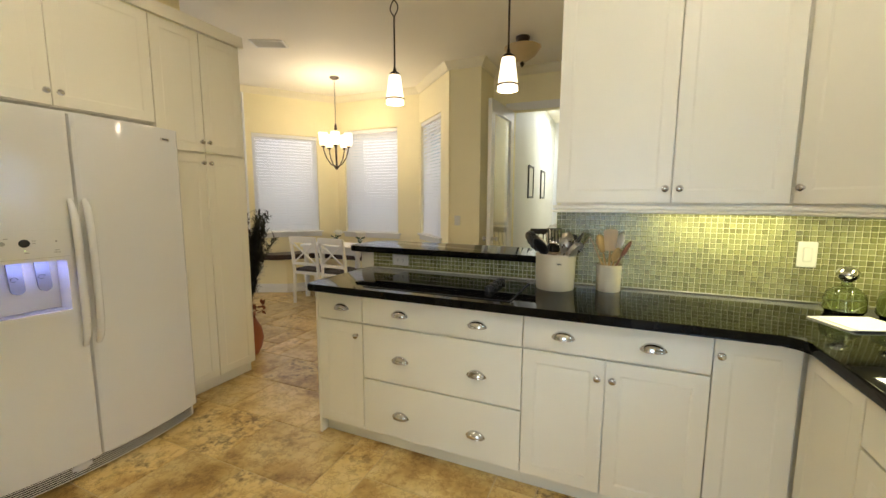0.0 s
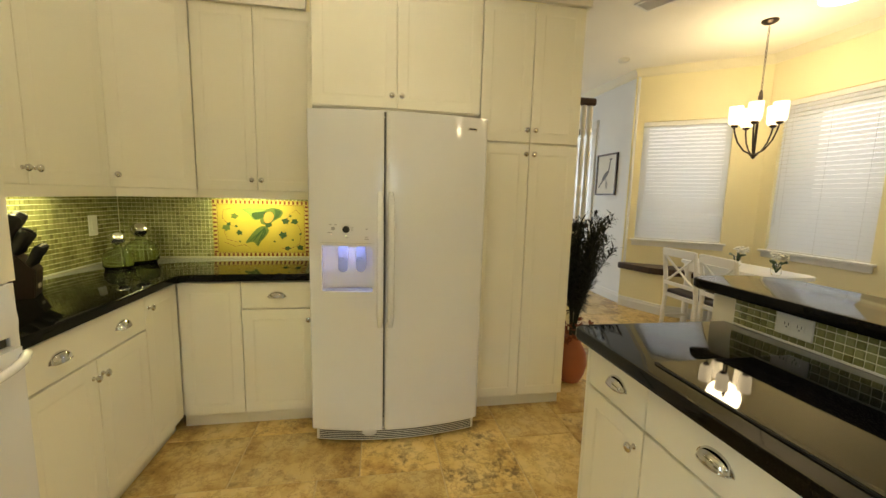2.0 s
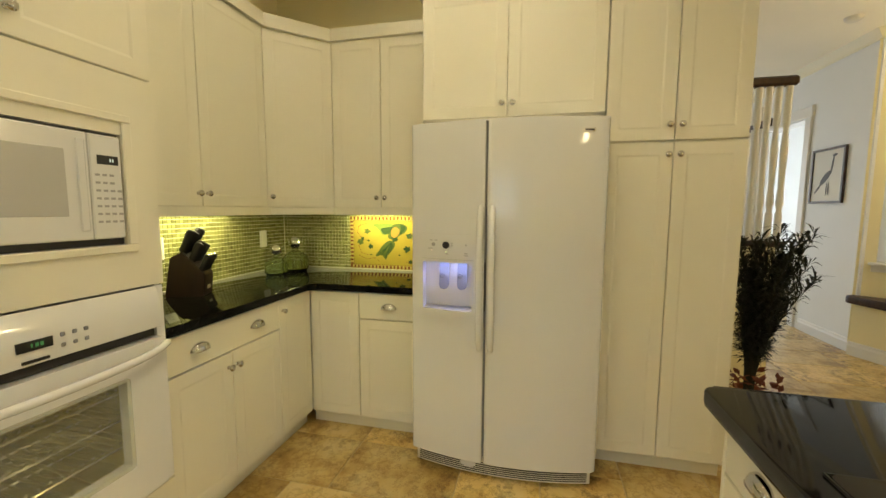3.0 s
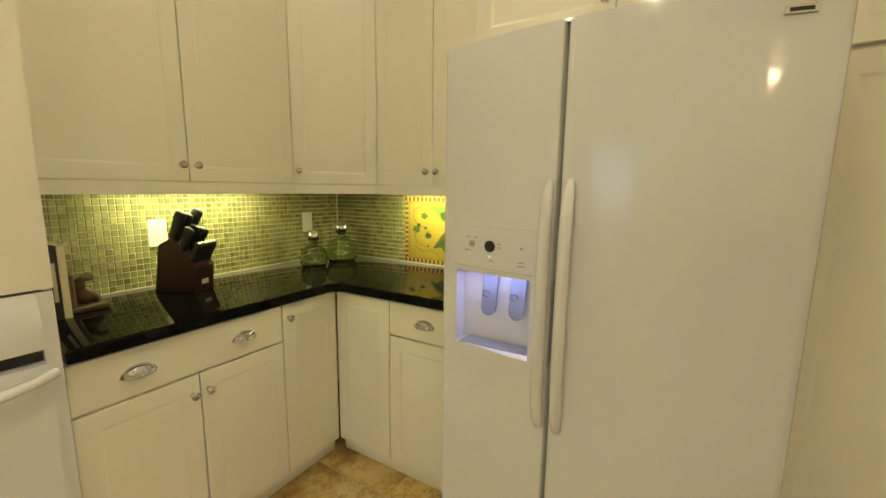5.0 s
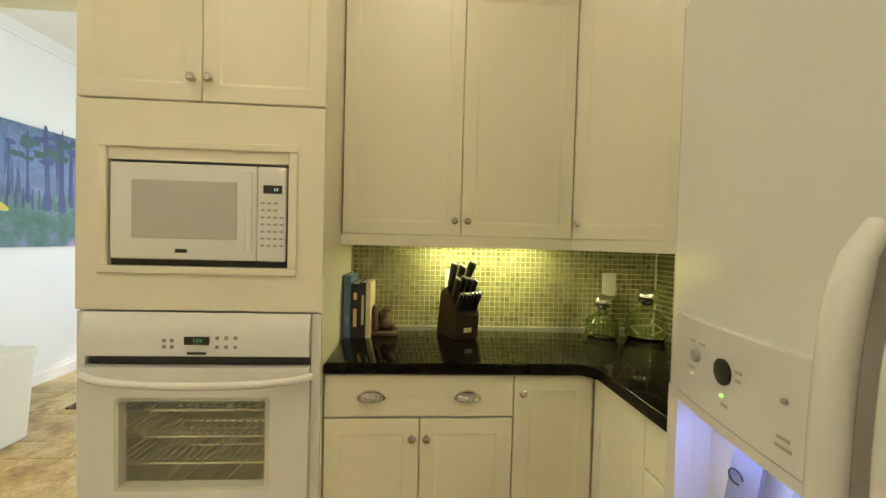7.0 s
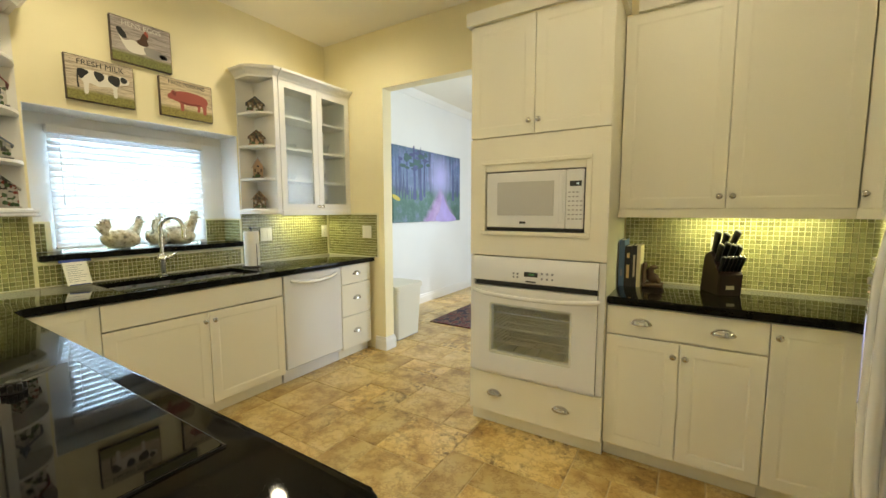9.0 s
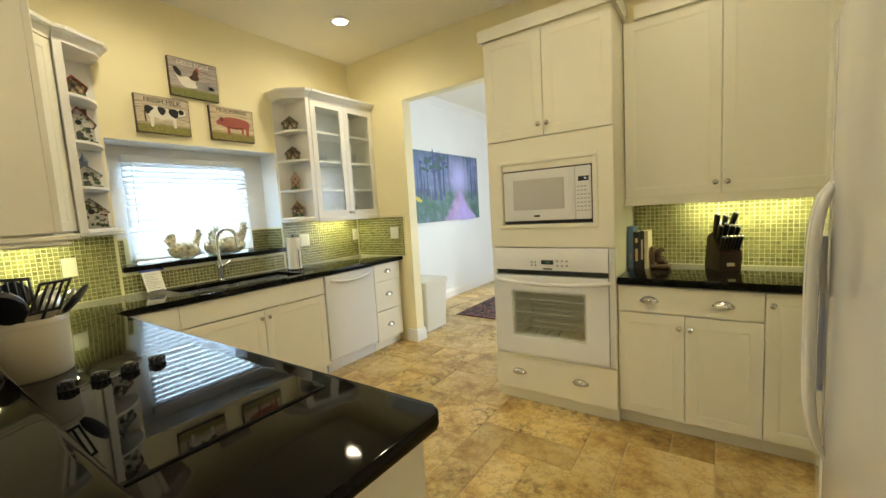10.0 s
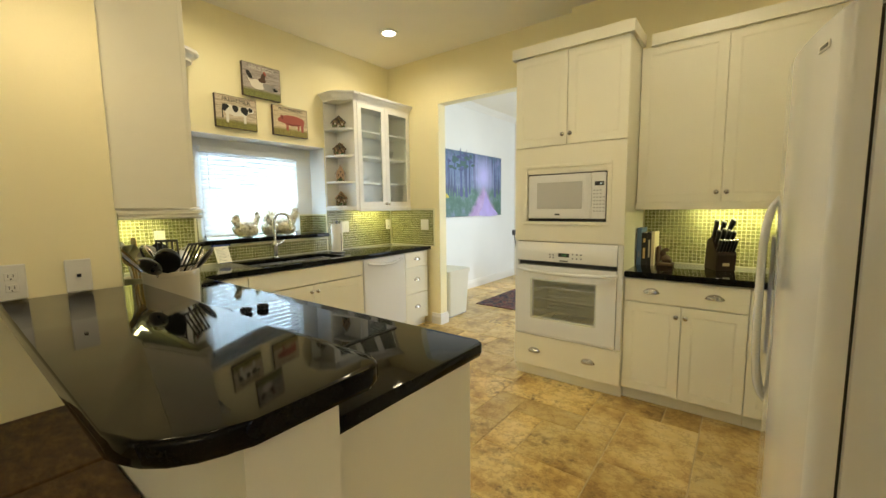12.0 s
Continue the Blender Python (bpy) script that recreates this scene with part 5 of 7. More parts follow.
    for name, material, y, outlines in shapes:
        for o_ in outlines:
            part(name, patch(bmesh.new(), [(x * w, z * h) for x, z in o_], y), material, th)
    return th


Y1, Y2, Y3 = -0.0302, -0.0316, -0.0330
COW = [(0.16, 0.70), (0.35, 0.73), (0.60, 0.70), (0.72, 0.71), (0.84, 0.74), (0.93, 0.66), (0.91, 0.57), (0.83, 0.53), (0.77, 0.50), (0.73, 0.40), (0.725, 0.20), (0.67, 0.20), (0.66, 0.40),
       (0.58, 0.41), (0.45, 0.38), (0.35, 0.42), (0.31, 0.40), (0.295, 0.18), (0.24, 0.18), (0.235, 0.40), (0.19, 0.50)]
sign("painted wooden sign of a black and white cow reading fresh milk", 2.048, 2.049, 0.341, 0.258, SIGNA, "FRESH MILK", COWB, 0.046,
     [("cow", COWW, Y1, [COW]),
      ("cow_patch", COWB, Y2, [[(0.16, 0.70), (0.26, 0.72), (0.32, 0.66), (0.26, 0.58), (0.22, 0.50), (0.18, 0.52)], [(0.40, 0.72), (0.52, 0.70), (0.54, 0.60), (0.47, 0.50), (0.41, 0.58)],
                               [(0.62, 0.70), (0.76, 0.70), (0.78, 0.58), (0.74, 0.46), (0.66, 0.50), (0.60, 0.58)], [(0.82, 0.73), (0.90, 0.68), (0.88, 0.60), (0.82, 0.58), (0.79, 0.66)]]),
      ("cow_tail", COWB, Y3, [[(0.155, 0.69), (0.175, 0.66), (0.16, 0.45), (0.17, 0.30), (0.145, 0.28), (0.14, 0.45)]])])
HENBR = painted("hen_brown", (0.075, 0.035, 0.02), 0.6, 0.3, 60, 0.05)
HENGR = painted("hen_grey", (0.30, 0.29, 0.28), 0.6, 0.3, 90, 0.05)
sign("painted wooden sign of speckled hens reading hens eggs", 1.808, 2.347, 0.342, 0.276, SIGNB, "HENS EGGS", COWW, 0.044,
     [("hen", COWW, Y1, [[(0.12, 0.58), (0.20, 0.50), (0.32, 0.55), (0.45, 0.52), (0.56, 0.46), (0.60, 0.36), (0.50, 0.27), (0.34, 0.25), (0.22, 0.32)]]),
      ("speckled_hen", HENGR, Y2, [[(0.52, 0.44), (0.66, 0.46), (0.78, 0.44), (0.90, 0.38), (0.93, 0.30), (0.84, 0.27), (0.70, 0.24), (0.56, 0.28)]]),
      ("dark_hen", HENBR, Y3, [[(0.40, 0.56), (0.46, 0.62), (0.50, 0.74), (0.56, 0.78), (0.60, 0.72), (0.58, 0.62), (0.60, 0.52), (0.52, 0.47), (0.43, 0.49)]]),
      ("hen_tail", COWB, Y2, [[(0.08, 0.74), (0.15, 0.76), (0.22, 0.66), (0.24, 0.56), (0.17, 0.54), (0.11, 0.62)], [(0.78, 0.36), (0.88, 0.38), (0.92, 0.30), (0.82, 0.28)]]),
      ("comb", PIGR, Y3 - 0.001, [[(0.53, 0.79), (0.56, 0.84), (0.60, 0.79), (0.60, 0.70), (0.56, 0.74)]])])
PIG = [(0.13, 0.56), (0.18, 0.62), (0.22, 0.70), (0.27, 0.68), (0.36, 0.71), (0.52, 0.73), (0.72, 0.71), (0.86, 0.66), (0.91, 0.55), (0.88, 0.40), (0.87, 0.20), (0.81, 0.20), (0.80, 0.36), (0.76, 0.40),
       (0.74, 0.24), (0.69, 0.24), (0.68, 0.38), (0.48, 0.36), (0.43, 0.38), (0.42, 0.20), (0.36, 0.20), (0.35, 0.38), (0.28, 0.42), (0.20, 0.45), (0.13, 0.47)]
PIGD = painted("pig_shading", (0.20, 0.035, 0.03), 0.6, 0.2, 60, 0.05)
sign("painted wooden sign of a red pig reading prize porkers", 1.548, 2.05, 0.352, 0.262, SIGNC, "PRIZE PORKERS", COWB, 0.036,
     [("pig", PIGR, Y1, [PIG]), ("pig_ear", PIGD, Y2, [[(0.22, 0.68), (0.28, 0.66), (0.27, 0.56), (0.22, 0.58)]]),
      ("pig_belly", PIGD, Y2, [[(0.34, 0.44), (0.52, 0.42), (0.70, 0.44), (0.78, 0.42), (0.68, 0.385), (0.48, 0.365)]])])

# ---- hens on the sill ----
HENM, nt, b = mat("speckled_ceramic")
f1 = noise_tex(nt, coords(nt, (1, 1, 1)), 28, 5, 0.7)
nt.links.new(ramp(nt, f1, [(0.36, (0.16, 0.15, 0.10)), (0.46, (0.58, 0.53, 0.36)), (0.62, (0.80, 0.77, 0.64))]), b.inputs["Base Color"])
b.inputs["Roughness"].default_value = 0.4
bump(nt, b, f1, 0.3, 0.006)


def hen(label, m, s=1.0):
    bm = bmesh.new()

    def ball(p, r, n=2):
        bmesh.ops.create_icosphere(bm, subdivisions=n, radius=1.0, matrix=Matrix.Translation(Vector(p) * s) @ Matrix.Diagonal((r[0] * s, r[1] * s, r[2] * s, 1)))

    ball((0, 0, 0.062), (0.10, 0.058, 0.062), 3)
    ball((0.03, 0, 0.05), (0.075, 0.062, 0.05), 3)
    tube(bm, [Vector(p) * s for p in ((0.06, 0, 0.08), (0.09, 0, 0.115), (0.105, 0, 0.145))], [0.040 * s, 0.028 * s, 0.020 * s], 12)
    ball((0.110, 0, 0.155), (0.024, 0.018, 0.020))
    tube(bm, [Vector(p) * s for p in ((0.128, 0, 0.153), (0.150, 0, 0.147))], [0.008 * s, 0.001 * s], 8)
    for k in range(4):
        ball((0.095 + 0.011 * k, 0, 0.178 + 0.004 * math.sin(k)), (0.007, 0.004, 0.011), 1)
    ball((0.125, 0, 0.132), (0.006, 0.005, 0.012), 1)
    for k in range(6):
        a = radians(35 + 14 * k)
        tube(bm, [Vector(p) * s for p in ((-0.06, 0.004 * (k - 3), 0.075), (-0.06 - 0.055 * math.cos(a), 0.007 * (k - 3), 0.075 + 0.06 * math.sin(a)), (-0.065 - 0.085 * math.cos(a), 0.007 * (k - 3), 0.08 + 0.095 * math.sin(a)))], [0.020 * s, 0.014 * s, 0.004 * s], 7)
    for sd in (-1, 1):
        ball((-0.015, sd * 0.052, 0.068), (0.062, 0.014, 0.036))
    ball((0.0, 0, 0.012), (0.07, 0.05, 0.012))
    tagged(part("hen_figurine", bm, HENM, None, smooth=True, m=m), label, "figurine", "hen figurines")


zs = NZ0 + 0.007
hen("speckled cream ceramic hen on the black window sill", pose(2.47, 1.80, zs, 0, 0, -78), 1.2)
hen("speckled ceramic hen with raised tail on the window sill", pose(2.46, 1.575, zs, 0, 0, -25), 1.15)
hen("tall speckled ceramic rooster on the window sill", pose(2.47, 1.455, zs, 0, 0, -150), 1.4)

# ---- crocks and utensils ----
STONEW = painted("cream_stoneware", (0.56, 0.50, 0.36), 0.3, 0.05, 30, 0.05)
WOODU = wood("pale_wood_utensil", (0.42, 0.26, 0.08), (0.62, 0.42, 0.16))
REDWOOD = wood("reddish_wood", (0.12, 0.03, 0.015), (0.22, 0.07, 0.03))
WHITEU = painted("white_silicone", (0.80, 0.78, 0.72), 0.5)


def crock(label, m, r, h, emblem=False):
    th = thing("utensil_crock", label, "crock", m)
    bm = bmesh.new()
    lathe(bm, [(r * 0.90, 0), (r * 0.94, 0.005), (r * 0.97, h * 0.5), (r * 0.985, h * 0.90), (r, h * 0.905), (r, h - 0.004), (r * 0.985, h), (r * 0.92, h), (r * 0.90, h * 0.9), (r * 0.88, 0.012), (0, 0.012)], 32)
    part("pot", bm, STONEW, th, smooth=True)
    if emblem:
        part("emblem", boxes((-0.022, -r * 0.985 - 0.0005, h * 0.78, 0.010, -r * 0.95, h * 0.785), (-0.016, -r * 0.99 - 0.0005, h * 0.74, 0.006, -r * 0.95, h * 0.77)), DKP, th)
    return th


def utensil(name, label, base, tip, material, kind, size=0.04):
    """A long-handled tool leaning in a crock, from base to tip."""
    a, b_ = Vector(base), Vector(tip)
    d = (b_ - a).normalized()
    th = thing(name, label, "utensil", Matrix.Translation(a) @ d.to_track_quat("Z", "Y").to_matrix().to_4x4(), "kitchen utensils")
    L = (b_ - a).length
    bm = bmesh.new()
    tube(bm, [(0, 0, 0), (0, 0, L * 0.5), (0, 0, L - size)], [0.006, 0.0055, 0.004], 8)
    part("handle", bm, material, th, smooth=True)
    bm = bmesh.new()
    if kind == "slotted":
        w = size * 0.75
        xs = [x + d for x in (-w, -w / 2, 0, w / 2, w) for d in (-0.0035, 0.0035)]
        zs = [L - size - 0.010, L - size, L + size * 0.7, L + size * 0.7 + 0.010]
        vg = [[bm.verts.new((x, -0.0015, z)) for z in zs] for x in xs]
        fs = [bm.faces.new((vg[i][j], vg[i + 1][j], vg[i + 1][j + 1], vg[i][j + 1])) for i in range(9) for j in range(3) if i % 2 == 0 or j != 1]
        ex = bmesh.ops.extrude_face_region(bm, geom=fs)
        bmesh.ops.translate(bm, verts=[g for g in ex["geom"] if isinstance(g, bmesh.types.BMVert)], vec=(0, 0.003, 0))
    elif kind == "spatula":
        prism(bm, outline([(-size * 0.45, L - size, 0.008), (size * 0.45, L - size, 0.008), (size * 0.65, L + size, 0.015), (-size * 0.65, L + size, 0.015)]), -0.002, 0.002)
        for v in bm.verts:
            v.co = Vector((v.co.x, v.co.z, v.co.y))
    elif kind == "whisk":
        for k in range(8):
            an = math.pi * k / 8
            tube(bm, [(size * 0.7 * math.sin(t) * math.cos(an), size * 0.7 * math.sin(t) * math.sin(an), L + size * (1 - math.cos(t)) - size) for t in np.linspace(0.1, math.pi, 10)], 0.001, 5)
    else:
        bmesh.ops.create_icosphere(bm, subdivisions=3, radius=1.0, matrix=Matrix.Translation((0, 0, L)) @ Matrix.Diagonal((size * 0.72, size * (0.55 if kind == "ladle" else 0.2), size, 1)))
        for v in list(bm.verts):
            if v.co.y < -0.2 * size:
                v.co.y = v.co.y * -0.4 - 0.2 * size
    part("head", bm, material, th, smooth=kind not in ("slotted",))
    return th


CA = Vector((0.825, 2.940, ET))
crock("large cream stoneware crock full of kitchen utensils", pose(*CA, 0, 0, 20), 0.105, 0.190, True)
for k, (dx, dy, h, matl, kind, size, lab) in enumerate((
        (-0.095, -0.05, 0.305, BLACK, "slotted", 0.050, "black slotted turner in the crock"),
        (-0.125, 0.05, 0.28, BLACK, "ladle", 0.056, "black ladle in the crock"),
        (-0.03, 0.08, 0.30, CHROME, "spoon", 0.046, "steel serving spoon in the crock"),
        (0.04, 0.05, 0.28, STEEL, "ladle", 0.052, "steel ladle in the crock"),
        (0.10, 0.0, 0.29, BLACK, "spoon", 0.050, "black serving spoon in the crock"),
        (0.06, -0.09, 0.26, STEEL, "whisk", 0.058, "steel whisk in the crock"),
        (0.0, -0.10, 0.26, CHROME, "spoon", 0.042, "steel spoon in the crock"),
        (0.12, 0.08, 0.29, CHROME, "spatula", 0.050, "steel turner in the crock"),
        (-0.06, -0.11, 0.27, BLACK, "spoon", 0.050, "black spoon in the crock"),
        (-0.01, 0.01, 0.315, BLACK, "slotted", 0.048, "black slotted spoon standing in the crock"),
        (-0.10, 0.10, 0.26, STEEL, "spoon", 0.048, "large steel spoon in the crock"),
        (0.10, -0.07, 0.25, STEEL, "ladle", 0.045, "small steel ladle in the crock"),
        (0.05, 0.12, 0.27, BLACK, "spatula", 0.048, "black spatula in the crock"))):
    utensil("kitchen_utensil", lab, CA + Vector((-dx * 0.3, -dy * 0.3, 0.02)), CA + Vector((dx * 1.05, dy * 1.05, h * 0.87)), matl, kind, size * 1.15)
CB = Vector((1.09, 2.995, ET))
crock("small cream stoneware crock holding wooden spoons", pose(*CB), 0.063, 0.140)
for k, (dx, dy, h, matl, kind, size, lab) in enumerate((
        (-0.075, -0.01, 0.235, WOODU, "spatula", 0.040, "pale wooden spatula in the crock"),
        (-0.045, 0.03, 0.25, WOODU, "spoon", 0.038, "pale wooden spoon in the crock"),
        (0.0, 0.0, 0.275, WOODU, "spatula", 0.042, "wide wooden spatula in the crock"),
        (0.045, 0.03, 0.265, WHITEU, "spoon", 0.036, "white silicone spoon in the crock"),
        (0.075, -0.02, 0.23, REDWOOD, "spoon", 0.036, "dark red wooden spoon in the crock"),
        (0.03, -0.03, 0.20, WOODU, "spoon", 0.03, "small wooden spoon in the crock"))):
    utensil("kitchen_utensil", lab, CB + Vector((-dx * 0.3, -dy * 0.3, 0.02)), CB + Vector((dx, dy, h * 0.97)), matl, kind, size * 1.35)

# ---- knife block, books, bottles, mural, towel, note ----
CHERRY = wood("cherry_wood", (0.011, 0.0035, 0.0025), (0.026, 0.008, 0.005))
kb = thing("knife_block", "dark cherry knife block full of black-handled knives", "knife block", pose(-1.03, 0.305, ET, 0, 0, 205) @ Matrix.Scale(1.12, 4))
bm = bmesh.new()
q = [(-0.085, 0.0), (0.075, 0.0), (0.085, 0.10), (-0.005, 0.205), (-0.055, 0.18)]
lo = [bm.verts.new((-0.052, -x, z)) for x, z in q]
hi = [bm.verts.new((0.052, -x, z)) for x, z in q]
bm.faces.new(lo)
bm.faces.new(hi[::-1])
for i in range(len(q)):
    bm.faces.new((lo[i], lo[(i + 1) % len(q)], hi[(i + 1) % len(q)], hi[i]))
bmesh.ops.bevel(bm, geom=bm.edges[:], offset=0.003, segments=2, affect="EDGES")
part("block", bm, CHERRY, kb)
part("label_plate", boxes((-0.018, -0.0815, 0.030, 0.018, -0.079, 0.048), bevel=0.001), STONEW, kb)
dn = Vector((0, -0.45, 0.893))


def knife_handle(base, length, wide, tilt=0.0, cap=False):
    """A flattened, slightly waisted grip leaning out of the block."""
    bm = bmesh.new()
    tube(bm, [(0, 0, z * length) for z in (-0.12, 0.0, 0.25, 0.55, 0.85, 0.97, 1.0)], [0.62 * wide, wide, 0.9 * wide, 1.02 * wide, 1.1 * wide, 0.9 * wide, 0.45 * wide], 10)
    for v in bm.verts:
        v.co.x *= 0.62
        v.co.y *= 1.15
    d = (dn + Vector((tilt, 0, 0))).normalized()
    m_ = Matrix.Translation(base) @ Vector((0, 0, 1)).rotation_difference(d).to_matrix().to_4x4()
    kh = part("knife_handle", bm, BLACK, kb, smooth=True, m=m_)
    if cap:
        bm = bmesh.new()
        lathe(bm, [(wide * 0.36, length * 0.985), (wide * 0.42, length), (wide * 0.3, length + 0.003), (0, length + 0.004)], 12)
        part("steel_cap", bm, CHROME, kh, smooth=True)


for i in range(6):
    knife_handle(Vector((-0.042 + i * 0.0168, -0.066, 0.122)), 0.074, 0.0115, 0.0, True)
for i, (hx, hy, L) in enumerate(((-0.036, -0.030, 0.092), (-0.010, -0.028, 0.098), (0.016, -0.030, 0.090), (0.040, -0.030, 0.084))):
    knife_handle(Vector((hx, hy, 0.118 + (hy + 0.072) * 1.2)), L * 0.92, 0.0160, 0.03 * (i - 1.5))
for i, (hx, hy, L) in enumerate(((-0.034, 0.004, 0.118), (0.0, 0.006, 0.104), (0.032, 0.004, 0.126))):
    knife_handle(Vector((hx, hy, 0.118 + (hy + 0.072) * 1.2)), L * 0.88, 0.0185, 0.10 * (i - 1))

PAGES = painted("book_pages", (0.72, 0.66, 0.50), 0.8, 0.05, 200, 0.1)


def book(label, x1, w, d, h, cover, bars):
    th = thing("book", label, "book", pose(x1, 0.375, ET, 0, 0, 180), "books beside the oven")
    part("cover", boxes((0, 0, 0, 0.003, d, h), (w - 0.003, 0, 0, w, d, h), (0.003, 0, 0, w - 0.003, 0.004, h)), cover, th)
    part("page_block", boxes((0.003, 0.004, 0.004, w - 0.003, d - 0.004, h - 0.004)), PAGES, th)
    for z0_, z1_, matl in bars:
        part("spine_print", boxes((w * 0.3, -0.0006, z0_, w * 0.7, 0.0, z1_)), matl, th)


BOOKB = painted("blue_cloth", (0.10, 0.17, 0.30), 0.7, 0.1, 200, 0.1)
BOOKD = painted("black_cloth", (0.015, 0.014, 0.016), 0.6, 0.1, 200, 0.1)
BOOKC = painted("cream_cover", (0.68, 0.60, 0.40), 0.6, 0.05, 200, 0.1)
GOLD = metal("gold_foil", (0.75, 0.55, 0.25), 0.35)
book("tall blue book standing upright", -0.521, 0.030, 0.20, 0.275, BOOKB, [(0.06, 0.10, GREYLT)])
book("thick black book with gilt spine", -0.553, 0.037, 0.19, 0.24, BOOKD, [(0.05, 0.13, GOLD), (0.17, 0.20, GOLD)])
book("black book with lettered spine", -0.591, 0.026, 0.19, 0.245, BOOKD, [(0.06, 0.19, STONEW)])
book("slim cream book standing upright", -0.618, 0.020, 0.20, 0.245, BOOKC, [])
be = thing("bookend", "brown carved bookend beside the books", "bookend", pose(-0.70, 0.29, ET))
part("base", boxes((-0.055, -0.05, 0, 0.055, 0.05, 0.02), bevel=0.004), BROWNP, be)
part("upright", boxes((0.035, -0.045, 0.02, 0.055, 0.045, 0.14), bevel=0.006), BROWNP, be)
bm = bmesh.new()
for p, r in (((0.0, 0, 0.05), (0.035, 0.03, 0.03)), ((0.015, 0, 0.085), (0.02, 0.02, 0.03)), ((-0.005, 0.01, 0.115), (0.022, 0.014, 0.014)), ((-0.03, 0, 0.035), (0.014, 0.02, 0.018))):
    bmesh.ops.create_icosphere(bm, subdivisions=2, radius=1, matrix=Matrix.Translation(p) @ Matrix.Diagonal((*r, 1)))
part("carving", bm, BROWNP, be, smooth=True)

GREENG = glass("green_tinted_glass", (0.80, 0.87, 0.70), 0.01)


def bottle(label, x, y, r, h):
    th = thing("glass_bottle", label, "bottle", pose(x, y, ET), "glass bottles")
    bm = bmesh.new()
    t = 0.0025
    bh = h * 0.56
    outer = [(r * 0.85, 0.0), (r, bh * 0.12), (r, bh * 0.45), (r * 0.9, bh * 0.75), (r * 0.55, bh * 0.95), (r * 0.28, bh * 1.03), (r * 0.24, bh * 1.2), (r * 0.34, bh * 1.24), (r * 0.34, bh * 1.3)]
    inner = [(max(0.003, a - t), max(t, z)) for a, z in outer[::-1]]
    lathe(bm, outer + inner + [(0, t)], 28)
    part("body", bm, GREENG, th, smooth=True)
    bm = bmesh.new()
    bmesh.ops.create_uvsphere(bm, u_segments=20, v_segments=12, radius=r * 0.56, matrix=Matrix.Translation((0, 0, h - r * 0.48)) @ Matrix.Diagonal((1, 1, 0.85, 1)))
    lathe(bm, [(r * 0.2, bh * 1.15), (r * 0.22, h - r * 0.7)], 12)
    part("stopper", bm, CHROME, th, "silvered ball stopper", smooth=True)


bottle("round green-tinted glass bottle with silver ball stopper", -1.715, 0.315, 0.074, 0.205)
bottle("larger green-tinted glass bottle with silver ball stopper", -1.925, 0.325, 0.092, 0.245)
bottle("round clear glass bottle with silver ball stopper in the corner", 2.02, 2.96, 0.07, 0.20)
bottle("larger clear glass bottle with silver ball stopper in the corner", 2.19, 2.90, 0.09, 0.24)
pn = thing("paper_napkins", "white paper napkins lying on the granite", "napkin", pose(1.98, 2.76, ET, 0, 0, 20))
PAPER = painted("white_paper", (0.82, 0.80, 0.74), 0.8, 0.03, 80, 0.1)
part("sheet", boxes((-0.11, -0.09, 0.0, 0.11, 0.09, 0.004), bevel=0.001), PAPER, pn)
part("sheet", boxes((-0.09, -0.10, 0.0042, 0.12, 0.08, 0.008), bevel=0.001), PAPER, pn)

mu = thing("tile_mural", "yellow ceramic tile mural of a green bird among leaves", "tile mural", pose(XW + 0.001, 0.68, 0.919, 0, 0, 90))
MUY = painted("mural_yellow", (0.40, 0.31, 0.048), 0.25, 0.25, 30, 0.05)
MUC = painted("mural_cream", (0.50, 0.39, 0.11), 0.25, 0.12, 30, 0.05)
MUG = painted("mural_green", (0.085, 0.12, 0.03), 0.25, 0.3, 40, 0.05)
MUD = painted("mural_dark_green", (0.035, 0.07, 0.025), 0.25, 0.3, 40, 0.05)
MUO = painted("mural_orange", (0.42, 0.23, 0.05), 0.25, 0.2, 40, 0.05)
MUB = painted("mural_brown", (0.16, 0.04, 0.02), 0.25, 0.2, 40, 0.05)
mw_, mh_ = 0.627, 0.392
part("panel", boxes((0, -0.012, 0, mw_, 0, mh_), bevel=0.001), MUY, mu)
part("border_line", boxes((0.03, -0.0128, 0.03, mw_ - 0.03, -0.0115, 0.032), (0.03, -0.0128, mh_ - 0.032, mw_ - 0.03, -0.0115, mh_ - 0.03), (0.03, -0.0128, 0.032, 0.032, -0.0115, mh_ - 0.032), (mw_ - 0.032, -0.0128, 0.032, mw_ - 0.03, -0.0115, mh_ - 0.032)), MUB, mu)
for i in range(22):
    x = 0.004 + i * 0.0285
    for z in (0.004, mh_ - 0.026):
        part("border_dash", boxes((x, -0.0132, z, x + 0.013, -0.0115, z + 0.022)), MUB, mu)
for i in range(12):
    z = 0.03 + i * 0.0285
    for x in (0.004, mw_ - 0.026):
        part("border_dash", boxes((x, -0.0132, z, x + 0.022, -0.0115, z + 0.013)), MUB, mu)
for b in ((0.002, -0.0124, 0.002, mw_ - 0.002, -0.0119, 0.0285), (0.002, -0.0124, mh_ - 0.0285, mw_ - 0.002, -0.0119, mh_ - 0.002), (0.002, -0.0124, 0.029, 0.0285, -0.0119, mh_ - 0.029), (mw_ - 0.0285, -0.0124, 0.029, mw_ - 0.002, -0.0119, mh_ - 0.029)):
    part("border_band", boxes(b), MUC, mu)
MUL = painted("mural_light_green", (0.16, 0.22, 0.045), 0.25, 0.35, 50, 0.05)


def mural_patch(name, material, y, pts):
    part(name, patch(bmesh.new(), pts, y), material, mu)


